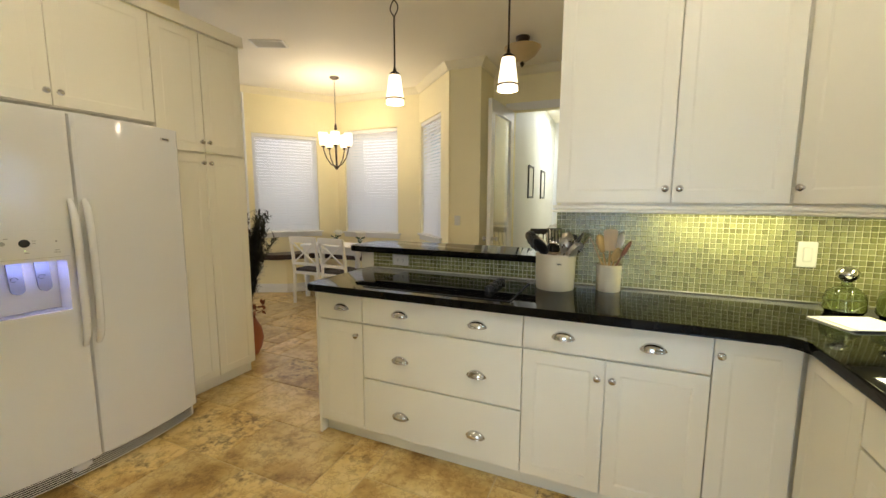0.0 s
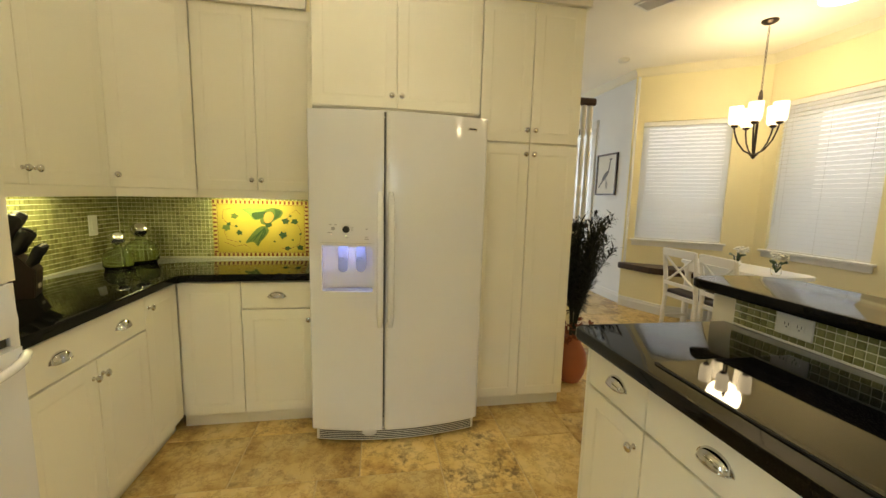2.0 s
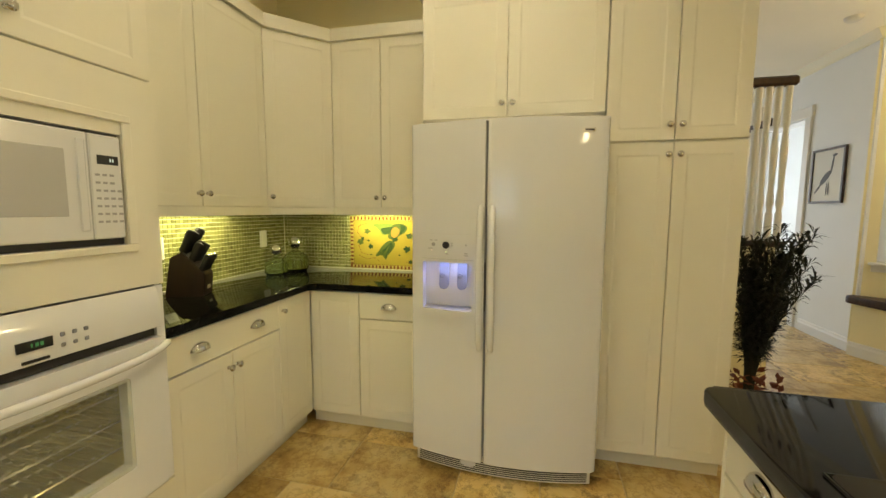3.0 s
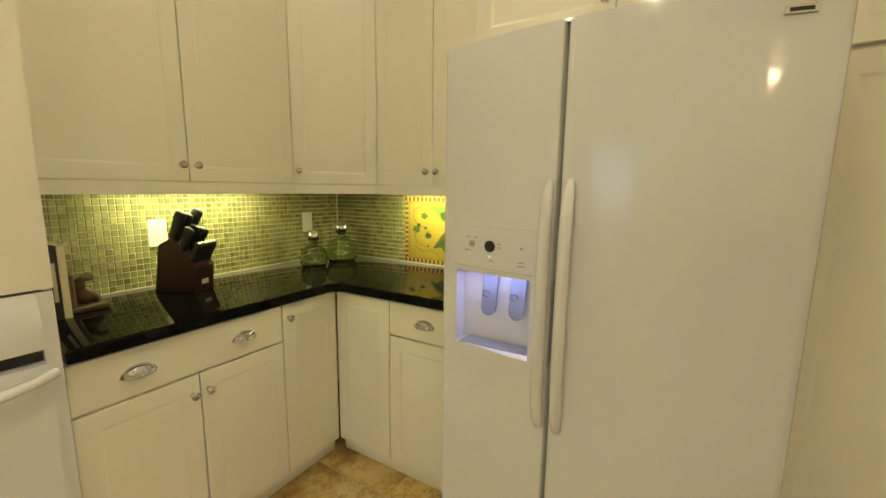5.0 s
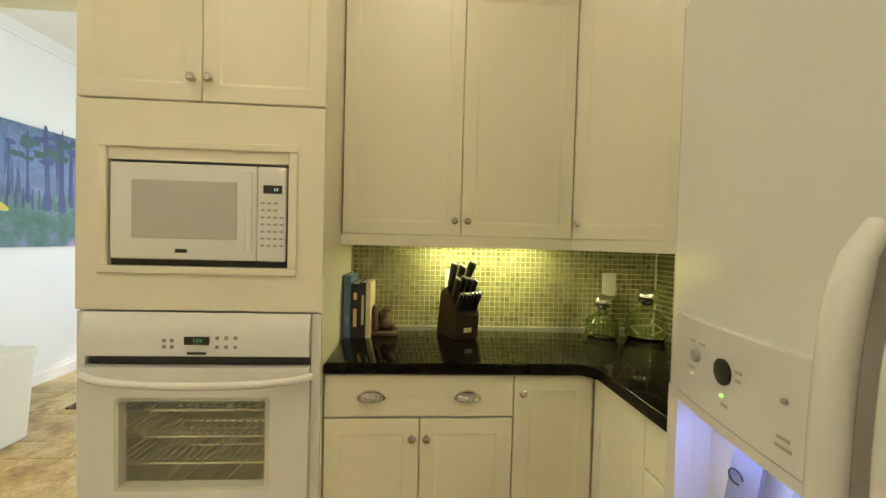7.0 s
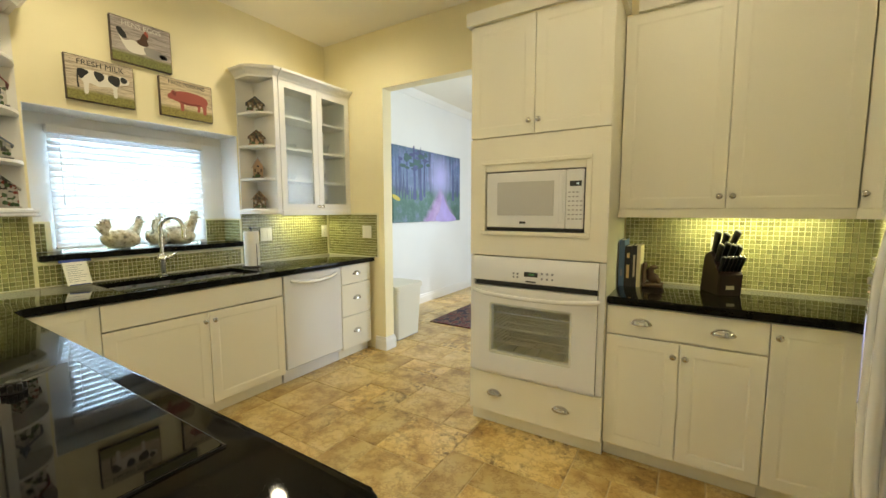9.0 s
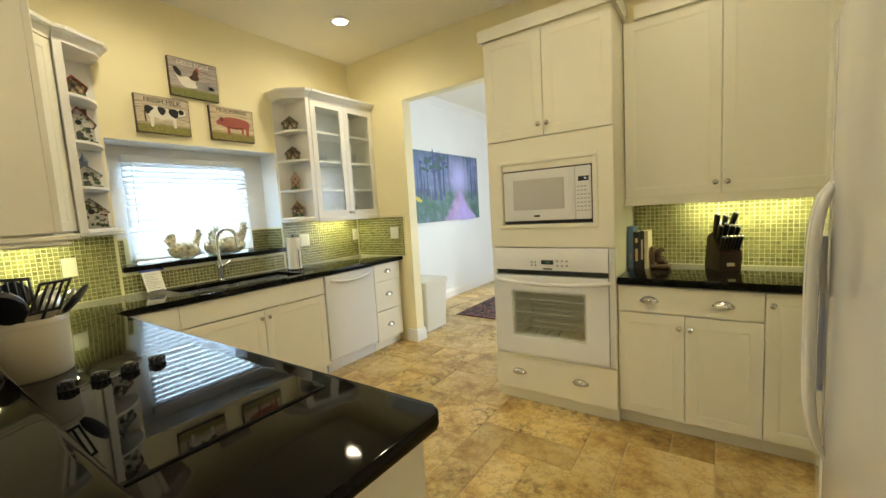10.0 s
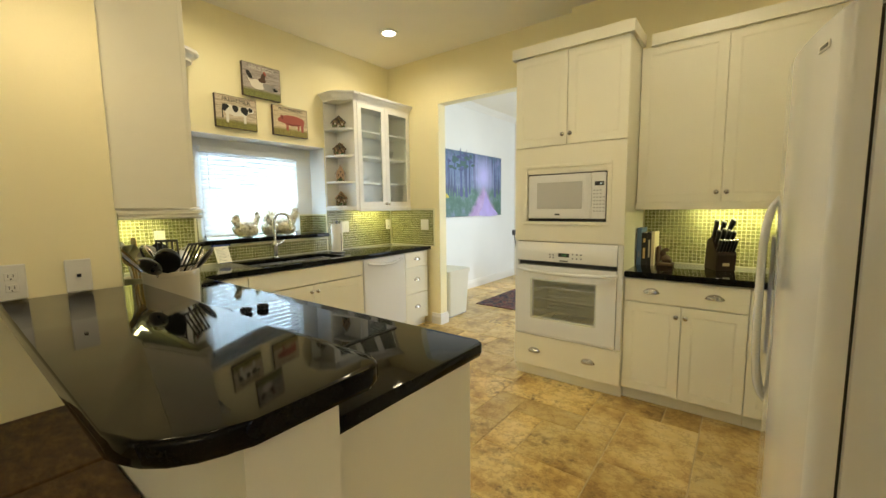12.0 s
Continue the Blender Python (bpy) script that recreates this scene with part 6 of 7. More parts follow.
mural_patch("wing", MUL, -0.0124, [(0.185, 0.332), (0.26, 0.340), (0.34, 0.337), (0.352, 0.318), (0.312, 0.266), (0.262, 0.256), (0.228, 0.296)])
mural_patch("wing", MUG, -0.0128, [(0.352, 0.334), (0.410, 0.340), (0.452, 0.318), (0.440, 0.280), (0.392, 0.250), (0.364, 0.226), (0.318, 0.226), (0.304, 0.250), (0.318, 0.296)])
mural_patch("wing_edge", MUD, -0.0132, [(0.250, 0.300), (0.300, 0.312), (0.345, 0.314), (0.315, 0.270), (0.270, 0.262)])
mural_patch("wing_edge", MUD, -0.0133, [(0.400, 0.332), (0.440, 0.318), (0.430, 0.285), (0.395, 0.262), (0.405, 0.300)])
mural_patch("breast", MUO, -0.0138, [(0.338, 0.302), (0.370, 0.313), (0.394, 0.288), (0.378, 0.250), (0.344, 0.236), (0.328, 0.264)])
mural_patch("head", MUD, -0.0136, [(0.334, 0.232), (0.352, 0.242), (0.380, 0.230), (0.376, 0.214), (0.346, 0.206)])
mural_patch("tail", MUG, -0.0128, [(0.312, 0.214), (0.350, 0.206), (0.354, 0.168), (0.304, 0.106), (0.284, 0.074), (0.256, 0.104), (0.206, 0.096), (0.232, 0.138), (0.270, 0.186)])
for x1_, z1_, x2_, z2_ in ((0.300, 0.172, 0.222, 0.102), (0.292, 0.160, 0.252, 0.106), (0.318, 0.170, 0.282, 0.088), (0.332, 0.168, 0.300, 0.112)):
    mural_patch("tail_feather", MUD, -0.0134, [(0.330, 0.205), (x1_ + 0.008, z1_), (x2_, z2_), (x1_ - 0.004, z1_)])
for k, (lx, lz, ls) in enumerate(((0.135, 0.281, 0.030), (0.082, 0.198, 0.034), (0.168, 0.164, 0.026), (0.475, 0.248, 0.032), (0.535, 0.250, 0.030), (0.452, 0.158, 0.034), (0.562, 0.068, 0.028), (0.476, 0.060, 0.024),
                                 (0.10, 0.225, 0.018), (0.150, 0.210, 0.012), (0.505, 0.285, 0.012), (0.395, 0.108, 0.010), (0.170, 0.108, 0.010), (0.515, 0.120, 0.010), (0.565, 0.160, 0.012))):
    a0 = 0.9 * k
    pts = []
    for j, r_ in enumerate((1.25, 0.82, 0.95, 0.66, 0.88, 0.45, 0.88, 0.66, 0.95, 0.82)):
        a = a0 + 2 * math.pi * j / 10
        pts.append((lx + 0.9 * ls * r_ * math.cos(a), lz + 0.75 * ls * r_ * math.sin(a)))
    mural_patch("leaf", MUG if k in (0, 1) else MUD, -0.0125 - 0.0001 * k, pts)
for pts in (((0.07, 0.10), (0.14, 0.072), (0.2, 0.085), (0.24, 0.055)), ((0.14, 0.34), (0.07, 0.32), (0.062, 0.27), (0.10, 0.22), (0.15, 0.21)), ((0.44, 0.06), (0.5, 0.055), (0.56, 0.09), (0.575, 0.17), (0.545, 0.24)),
            ((0.47, 0.24), (0.50, 0.30), (0.54, 0.33), (0.57, 0.30)), ((0.07, 0.18), (0.09, 0.12), (0.16, 0.10))):
    bm = bmesh.new()
    tube(bm, [(x, -0.0122, z) for x, z in pts], 0.0013, 5)
    part("vine", bm, MUB, mu)

pt = thing("paper_towel", "white paper towel roll on a black stand", "paper towel", pose(2.115, 1.06, ET))
bm = bmesh.new()
lathe(bm, [(0.075, 0), (0.075, 0.008), (0.07, 0.012), (0, 0.012)], 24)
part("stand", bm, BLACK, pt, smooth=True)
bm = bmesh.new()
lathe(bm, [(0.022, 0.013), (0.056, 0.013), (0.057, 0.15), (0.056, 0.288), (0.022, 0.288), (0.022, 0.013)], 28)
part("roll", bm, PAPER, pt, smooth=True)
bm = bmesh.new()
lathe(bm, [(0.006, 0.012), (0.006, 0.305), (0.012, 0.308), (0.012, 0.318), (0, 0.322)], 12)
part("post", bm, BLACK, pt, smooth=True)
bm = bmesh.new()
tube(bm, [(-0.066, 0, 0.01), (-0.066, 0, 0.17), (-0.060, 0, 0.19)], 0.003, 6)
part("tension_arm", bm, BLACK, pt)

no = thing("note_card", "handwritten white note taped under the window sill", "note", pose(2.268, 2.085, ET + 0.003, -22, 0, -84))
part("card", boxes((-0.060, -0.001, 0, 0.060, 0.001, 0.160)), PAPER, no)
for i in range(9):
    part("writing", boxes((-0.048, -0.0015, 0.022 + i * 0.013, -0.048 + random.uniform(0.05, 0.094), -0.0011, 0.0245 + i * 0.013)), GREYLT, no)
TAPE = painted("blue_tape", (0.03, 0.06, 0.30), 0.5)
part("tape", boxes((-0.075, -0.0016, 0.148, 0.085, -0.0012, 0.164)), TAPE, no)
part("tape", boxes((-0.05, -0.0016, 0.0, 0.05, -0.0012, 0.006)), TAPE, no)

# ---- pendants, chandelier, ceiling lights ----
SHADE, nt, b = mat("frosted_white_shade")
b.inputs["Base Color"].default_value = (0.9, 0.86, 0.76, 1)
b.inputs["Roughness"].default_value = 0.4
b.inputs["Emission Color"].default_value = (1.0, 0.78, 0.46, 1)
b.inputs["Emission Strength"].default_value = 2.6
f_ = noise_tex(nt, coords(nt), 30, 3)
bump(nt, b, f_, 0.05, 0.003)
BOWLM = painted("amber_alabaster_glass", (0.55, 0.42, 0.22), 0.3, 0.2, 12, 0.05)
LAMPC = (1.0, 0.80, 0.48)


def pendant(x, y):
    th = thing("pendant_light", "bronze pendant lamp with frosted white glass shade, lit", "pendant lamp", pose(x, y, 0), "bar pendants")
    bm = bmesh.new()
    lathe(bm, [(0.06, H), (0.06, H - 0.012), (0.035, H - 0.03), (0.008, H - 0.035)][::-1], 24)
    part("canopy", bm, BRONZE, th, smooth=True)
    bm = bmesh.new()
    tube(bm, [(0, 0, 2.27), (0, 0, 2.64)], 0.006, 8)
    tube(bm, [(0, 0, 2.74), (0, 0, H - 0.03)], 0.006, 8)
    part("rod", bm, BRONZE, th)
    for s in (-1, 1):
        bm = bmesh.new()
        tube(bm, [(s * 0.030 * math.sin(math.pi * t), 0, 2.635 + 0.11 * t) for t in np.linspace(0, 1, 11)], 0.004, 6)
        part("scroll", bm, BRONZE, th)
    bm = bmesh.new()
    lathe(bm, [(0.035, 2.243), (0.042, 2.250), (0.030, 2.265), (0.012, 2.277), (0.008, 2.30)], 20)
    part("cap", bm, BRONZE, th, smooth=True)
    bm = bmesh.new()
    lathe(bm, [(0.062, 2.056), (0.064, 2.061), (0.061, 2.092), (0.041, 2.246), (0.038, 2.246), (0.057, 2.092), (0.060, 2.061), (0.062, 2.056)], 28)
    sh = part("shade", bm, SHADE, th, smooth=True)
    bm = bmesh.new()
    lathe(bm, [(0.0622, 2.083), (0.0665, 2.083), (0.0655, 2.093), (0.0615, 2.093), (0.0622, 2.083)], 28)
    part("band", bm, BRONZE, th)
    lamp("pendant_lamp", "POINT", pose(x, y, 2.03), 2.3, LAMPC, 0.05)


pendant(-0.357, 3.29)
pendant(0.458, 3.26)

CX, CY = -2.42, 5.25
ch = thing("chandelier", "bronze five-arm chandelier with white glass shades, lit", "chandelier", pose(CX, CY, 0))
bm = bmesh.new()
lathe(bm, [(0.01, H - 0.04), (0.05, H - 0.025), (0.065, H - 0.01), (0.065, H)], 24)
part("canopy", bm, BRONZE, ch, smooth=True)
for i in range(15):
    bm = bmesh.new()
    z = 2.42 + i * 0.037
    tube(bm, [(0.008 * math.cos(t) * (1 if i % 2 else 0), 0.008 * math.cos(t) * (0 if i % 2 else 1), z + 0.022 * math.sin(t)) for t in np.linspace(0, 2 * math.pi, 9)], 0.0022, 5)
    part("chain_link", bm, BRONZE, ch)
bm = bmesh.new()
lathe(bm, [(0.0, 1.79), (0.012, 1.80), (0.02, 1.815), (0.035, 1.83), (0.012, 1.85), (0.010, 2.30), (0.02, 2.34), (0.012, 2.40), (0.0, 2.42)], 16)
part("stem", bm, BRONZE, ch, smooth=True)
for k in range(5):
    a = 2 * math.pi * k / 5 + 0.3
    c, s = math.cos(a), math.sin(a)
    bm = bmesh.new()
    tube(bm, [(r * c, r * s, z) for r, z in ((0.02, 1.835), (0.08, 1.87), (0.135, 1.95), (0.165, 2.04), (0.172, 2.09))], 0.007, 8)
    arm = part("arm", bm, BRONZE, ch, smooth=True)
    bm = bmesh.new()
    lathe(bm, [(0.02, 2.085), (0.03, 2.10), (0.03, 2.108), (0, 2.108)], 14, at=(0.172 * c, 0.172 * s, 0))
    part("cup", bm, BRONZE, arm)
    bm = bmesh.new()
    lathe(bm, [(0.042, 2.109), (0.053, 2.14), (0.057, 2.275), (0.053, 2.275), (0.049, 2.14), (0.038, 2.112)], 20, at=(0.172 * c, 0.172 * s, 0))
    part("shade", bm, SHADE, arm, smooth=True)
lamp("chandelier_lamp", "POINT", pose(CX, CY, 2.40), 27, LAMPC, 0.15)

sf = thing("ceiling_light", "bronze semi-flush ceiling light with amber glass bowl", "ceiling light", pose(0.17, 4.93, 0))
bm = bmesh.new()
lathe(bm, [(0.02, H - 0.07), (0.055, H - 0.05), (0.07, H - 0.02), (0.07, H)], 24)
part("canopy", bm, BRONZE, sf, smooth=True)
bm = bmesh.new()
lathe(bm, [(0.0, 2.775), (0.06, 2.785), (0.13, 2.83), (0.185, 2.905), (0.18, 2.908), (0.125, 2.84), (0.05, 2.797), (0.0, 2.788)], 32)
part("bowl", bm, BOWLM, sf, smooth=True)
bm = bmesh.new()
lathe(bm, [(0.0, 2.715), (0.014, 2.735), (0.026, 2.757), (0.012, 2.770), (0.006, 2.776), (0.006, 2.95)], 14)
part("finial", bm, BRONZE, sf, smooth=True)

# Only the can at (1.63, 0.74) is known; the other four are added light.
CANGLOW = glowing("known_and_added_can_glow", (1.0, 0.90, 0.72), 14.0)
for x, y in ((1.63, 0.74), (1.63, 2.15), (0.35, 1.95), (-0.72, 1.95), (-0.95, 1.15)):
    th = thing("known_and_added_downlight", "round recessed ceiling light, lit; one known, four added", "ceiling light", pose(x, y, H), "recessed lights")
    bm = bmesh.new()
    lathe(bm, [(0.062, -0.010), (0.085, -0.010), (0.090, -0.004), (0.090, 0), (0.062, 0), (0.062, -0.010)], 28)
    part("trim_ring", bm, TRIM, th, smooth=True)
    bm = bmesh.new()
    lathe(bm, [(0.061, -0.004), (0.061, -0.002), (0, -0.002)], 24)
    part("lens", bm, CANGLOW, th)
    lamp("known_and_added_can_lamp", "SPOT", pose(x, y, H - 0.02), 38 if x > 1 else 27 if x > 0 else 22.5, CANC, 0.07, spot=171, blend=0.75)

vt = thing("ceiling_vent", "white louvred ceiling air vent", "vent", pose(-2.31, 4.06, H, 0, 0, 25))
part("frame", boxes((-0.17, -0.10, -0.012, 0.17, -0.08, 0), (-0.17, 0.08, -0.012, 0.17, 0.10, 0), (-0.17, -0.08, -0.012, -0.15, 0.08, 0), (0.15, -0.08, -0.012, 0.17, 0.08, 0)), TRIM, vt)
part("backing", boxes((-0.15, -0.08, -0.003, 0.15, 0.08, 0)), GREY, vt)
for i in range(9):
    part("slat", boxes((-0.15, -0.001, -0.009, 0.15, 0.001, 0.005)), TRIM, vt, m=pose(0, -0.068 + i * 0.017, -0.006, 35))
sd = thing("smoke_detector", "round white smoke detector on the ceiling", "smoke detector", pose(-3.62, 4.62, H))
bm = bmesh.new()
lathe(bm, [(0, -0.035), (0.045, -0.033), (0.06, -0.02), (0.065, 0)], 24)
part("case", bm, PLASTIC, sd, smooth=True)

# under-cabinet lights
UC = (1.0, 0.94, 0.42)


def under_light(label, m, length, power):
    th = thing("under_cabinet_light", label, "light", m, "under-cabinet lights")
    part("housing", boxes((-length / 2, -0.03, 0.0, length / 2, 0.03, 0.016), bevel=0.002), PLASTIC, th)
    lamp("under_cabinet_lamp", "AREA", m @ pose(0, 0, -0.003), power, UC, length * 0.95, 0.045)


UL = UZ0 - 0.018
under_light("slim light fixture under the cabinet above the knife block", pose(-1.16, 0.25, UL), 0.62, 5.6)
under_light("slim light fixture under the cabinet above the mural", pose(-1.97, 0.95, UL, 0, 0, 90), 0.45, 4.6)
under_light("slim light fixture under the cabinet above the crocks", pose(1.58, 2.97, UL), 0.55, 3.9)
under_light("slim light fixture under the glass cabinet", pose(2.22, 0.43, UL, 0, 0, 90), 0.45, 4.0)
under_light("slim light fixture under the corner cabinet by the window", pose(2.17, 2.72, UL, 0, 0, 90), 0.30, 4.0)
lamp("dispenser_lamp", "AREA", pose(-1.30 + 0.034, 1.428 + 0.206, 1.100, 0, 8, 0), 0.34, (0.42, 0.46, 1.0), 0.02, 0.18)

# ---- breakfast bay ----
for i in range(3):
    p, q_ = BAY[i], BAY[i + 1]
    (s0, s1), z0, z1 = BAYW[i]
    w = s1 - s0
    o_ = along(p, q_, s0, 0.09)
    an = math.degrees(math.atan2(q_[1] - p[1], q_[0] - p[0]))
    window("window_%d" % (i + 2), pose(o_.x, o_.y, 0, 0, 0, an), w, z0, z1, "white framed bay window behind a closed blind")
    ob_ = along(p, q_, s0, 0.035)
    th = thing("window_blind", "white slatted blind, closed, on a bay window", "blind", pose(ob_.x, ob_.y, 0, 0, 0, an), "window blinds")
    blinds(th, w, z0 + 0.012, z1 - 0.005, 0.044, 61)
    oi = along(p, q_, s0, 0.0)
    si = thing("window_sill", "white painted wooden window sill", "window sill", pose(oi.x, oi.y, 0, 0, 0, an), kind="structure")
    part("board", boxes((-0.05, -0.045, z0 - 0.012, w + 0.05, 0.03, z0 + 0.012), bevel=0.004), TRIM, si)
    part("apron", boxes((-0.03, -0.018, z0 - 0.075, w + 0.03, -0.001, z0 - 0.013), bevel=0.003), TRIM, si)
    ol = along(p, q_, (s0 + s1) / 2, 0.55)
    lamp("bay_daylight", "AREA", pose(ol.x, ol.y, (z0 + z1) / 2, 90, 0, an + 180), 15, (0.80, 0.90, 1.0), 1.0, 1.5)

bench = thing("bay_bench", "built-in bay bench with dark brown seat and cream base", "bench", pose(0, 0, 0))
FRT = [(-3.86, 4.99), (-3.36, 5.20), (-3.02, 5.62), (-1.70, 5.62), (-1.10, 5.10)]
BCK = [(-0.84, 5.36), (-1.605, 6.12), (-3.09, 6.12), (-3.90, 5.05)]
bm = bmesh.new()
prism(bm, FRT + BCK, 0, 0.50)
part("base", bm, WALL, bench)
bm = bmesh.new()
prism(bm, outline([(-4.0, 4.86, 0.06), (-3.40, 5.08, 0.2), (-3.02, 5.54, 0.2), (-1.72, 5.56, 0.2), (-1.08, 5.02, 0.05), (-0.84, 5.36), (-1.605, 6.12), (-3.09, 6.12)]), 0.501, 0.575, 0.015, 3)
part("seat", bm, DARKWOOD, bench, smooth=True)
bm = bmesh.new()
sweep(bm, FRT, BASE)
part("baseboard", bm, TRIM, bench)

tb = thing("dining_table", "white painted dining table in the bay", "table", pose(-2.40, 5.30, 0))
bm = bmesh.new()
prism(bm, outline([(-0.62, -0.22, 0.1), (0.45, -0.22, 0.1), (0.45, 0.30, 0.1), (-0.62, 0.30, 0.1)]), 0.72, 0.755, 0.008, 2)
part("tabletop", bm, TRIM, tb)
part("apron", boxes((-0.55, -0.18, 0.64, 0.38, -0.16, 0.72), (-0.55, 0.2, 0.64, 0.38, 0.22, 0.72)), TRIM, tb)
for sx in (-0.52, 0.36):
    for sy in (-0.15, 0.19):
        bm = bmesh.new()
        lathe(bm, [(0.03, 0), (0.035, 0.05), (0.025, 0.1), (0.04, 0.4), (0.03, 0.6), (0.045, 0.64), (0.045, 0.72)], 14, at=(sx, sy, 0))
        part("leg", bm, TRIM, tb, smooth=True)

CUSH = painted("dark_seat_pad", (0.03, 0.02, 0.016), 0.7, 0.2, 80, 0.2)


def dining_chair(label, m, paint=None, cushion=None):
    pw = paint or TRIM
    th = thing("dining_chair", label, "chair", m, "dining chairs")
    for sx in (-0.2, 0.2):
        part("front_leg", boxes((sx - 0.02, 0.20, 0, sx + 0.02, 0.24, 0.43), bevel=0.003), pw, th)
        bm = bmesh.new()
        tube(bm, [(sx, -0.21, 0), (sx, -0.19, 0.43), (sx, -0.21, 0.65), (sx, -0.25, 0.90)], [0.02, 0.022, 0.022, 0.018], 8)
        part("back_leg", bm, pw, th)
    part("seat_frame", boxes((-0.215, -0.20, 0.40, 0.215, 0.235, 0.44), bevel=0.004), pw, th)
    part("seat_pad", boxes((-0.21, -0.19, 0.44, 0.21, 0.235, 0.472), bevel=0.01), cushion or CUSH, th)
    part("top_rail", boxes((-0.2, -0.262, 0.83, 0.2, -0.235, 0.91), bevel=0.006), pw, th)
    part("lower_rail", boxes((-0.2, -0.228, 0.53, 0.2, -0.203, 0.565), bevel=0.003), pw, th)
    for s in (-1, 1):
        bm = bmesh.new()
        tube(bm, [(-0.18 * s, -0.214, 0.56), (0, -0.228, 0.695), (0.18 * s, -0.245, 0.835)], 0.011, 8)
        part("cross_brace", bm, pw, th)
    for sx in (-0.2, 0.2):
        part("stretcher", boxes((sx - 0.012, -0.19, 0.17, sx + 0.012, 0.21, 0.195)), pw, th)
    return th


dining_chair("white cross-back dining chair with dark seat pad", pose(-2.60, 4.98, 0, 0, 0, 0))
dining_chair("white cross-back dining chair with dark seat pad at the table", pose(-2.10, 4.95, 0, 0, 0, -6))

PETAL = painted("white_petal", (0.80, 0.78, 0.68), 0.6, 0.05)


def flowers(label, x, y):
    th = thing("flower_vase", label, "flowers", pose(x, y, 0.756))
    bm = bmesh.new()
    lathe(bm, [(0.035, 0), (0.04, 0.04), (0.03, 0.09), (0.035, 0.10)], 16)
    part("vase", bm, GLASS, th, smooth=True)
    for k in range(7):
        a, r = random.uniform(0, 6.28), random.uniform(0.02, 0.065)
        bm = bmesh.new()
        for j in range(9):
            d = Vector((random.gauss(0, 1), random.gauss(0, 1), random.gauss(0, 1) + 0.6)).normalized()
            bmesh.ops.create_icosphere(bm, subdivisions=1, radius=1, matrix=Matrix.Translation(Vector((r * math.cos(a), r * math.sin(a), 0.15 + 0.03 * random.random())) + d * 0.018) @ Matrix.Diagonal((0.016, 0.016, 0.010, 1)))
        part("blossom", bm, PETAL, th, smooth=True)
    bm = bmesh.new()
    for k in range(10):
        a = random.uniform(0, 6.28)
        tube(bm, [(0, 0, 0.02), (0.03 * math.cos(a), 0.03 * math.sin(a), 0.10), (0.07 * math.cos(a), 0.07 * math.sin(a), 0.12)], [0.003, 0.004, 0.010], 5)
    part("foliage", bm, LEAFG, th)


flowers("white flowers in a glass vase on the table", -2.55, 5.35)
flowers("white roses in a glass vase on the table", -2.08, 5.27)

# bird picture, casing of the doorway in that wall
pf = thing("framed_picture", "dark framed print of a grey wading bird", "picture", pose(-4.69, 5.038, 1.45))
part("frame", boxes((0, -0.025, 0, 0.022, 0, 0.58), (0.47, -0.025, 0, 0.492, 0, 0.58), (0.022, -0.025, 0, 0.47, 0, 0.022), (0.022, -0.025, 0.558, 0.47, 0, 0.58)), DARKWOOD, pf)
part("print", boxes((0.022, -0.012, 0.022, 0.47, -0.002, 0.558)), PAPER, pf)
bm = bmesh.new()
for o_ in ((0.22, 0.27, 0.10, 0.035, -0.0122, 0.75), (0.31, 0.40, 0.014, 0.10, -0.0126, -0.15), (0.335, 0.50, 0.035, 0.014, -0.0130, 0.1), (0.12, 0.16, 0.08, 0.012, -0.0134, 0.8), (0.25, 0.15, 0.006, 0.07, -0.0138), (0.28, 0.15, 0.006, 0.07, -0.0142)):
    blob(bm, *o_)
BIRDG = painted("bird_grey", (0.16, 0.16, 0.17), 0.7, 0.3, 40, 0.05)
part("bird", bm, BIRDG, pf)
cs = thing("door_casing", "white painted casing around an open doorway", "casing", pose(0, 0, 0), kind="structure")
part("side_board", boxes((-4.88, 5.015, 0, -4.78, 5.0395, 2.43), bevel=0.004), TRIM, cs)
part("head_board", boxes((-5.85, 5.010, 2.431, -4.76, 5.0395, 2.55), bevel=0.004), TRIM, cs)
part("side_board", boxes((-5.85, 5.015, 0, -5.75, 5.0395, 2.43), bevel=0.004), TRIM, cs)

# stair beside the pantry
wall("wall_stair", [(-3.7, 2.99, 0, -2.78, 3.78, 1.10)])
st = thing("stair_railing", "stair railing with white turned balusters and dark handrail", "railing", pose(0, 0, 0))
part("tread", boxes((-3.7, 2.99, 1.101, -2.74, 3.82, 1.145), bevel=0.008), DARKWOOD, st)
bm = bmesh.new()
lathe(bm, [(0.021, 0), (0.021, 0.18), (0.014, 0.2), (0.023, 0.25), (0.016, 0.35), (0.022, 0.60), (0.014, 0.74), (0.021, 0.78), (0.021, 1.02)], 12)
BAL = mesh_of(bm, "baluster", TRIM, True)
for i in range(13):
    share("baluster", BAL, st, pose(-2.80, 3.04 + i * 0.062, 1.146) @ Matrix.Diagonal((1.1, 1.1, 1.09, 1)))
for i in range(9):
    share("baluster", BAL, st, pose(-2.93 - i * 0.085, 3.72, 1.146))
part("handrail", boxes((-2.84, 3.0, 2.258, -2.76, 3.83, 2.325), bevel=0.015), DARKWOOD, st)
part("handrail", boxes((-3.7, 3.695, 2.0, -2.86, 3.755, 2.055), bevel=0.015), DARKWOOD, st)

# floor vase with tall dark dried grasses
TERRA = painted("terracotta", (0.36, 0.11, 0.045), 0.6, 0.2, 30, 0.1)
GRASS = painted("dark_dried_grass", (0.022, 0.024, 0.012), 0.8, 0.3)
PX, PY = -1.86, 3.24
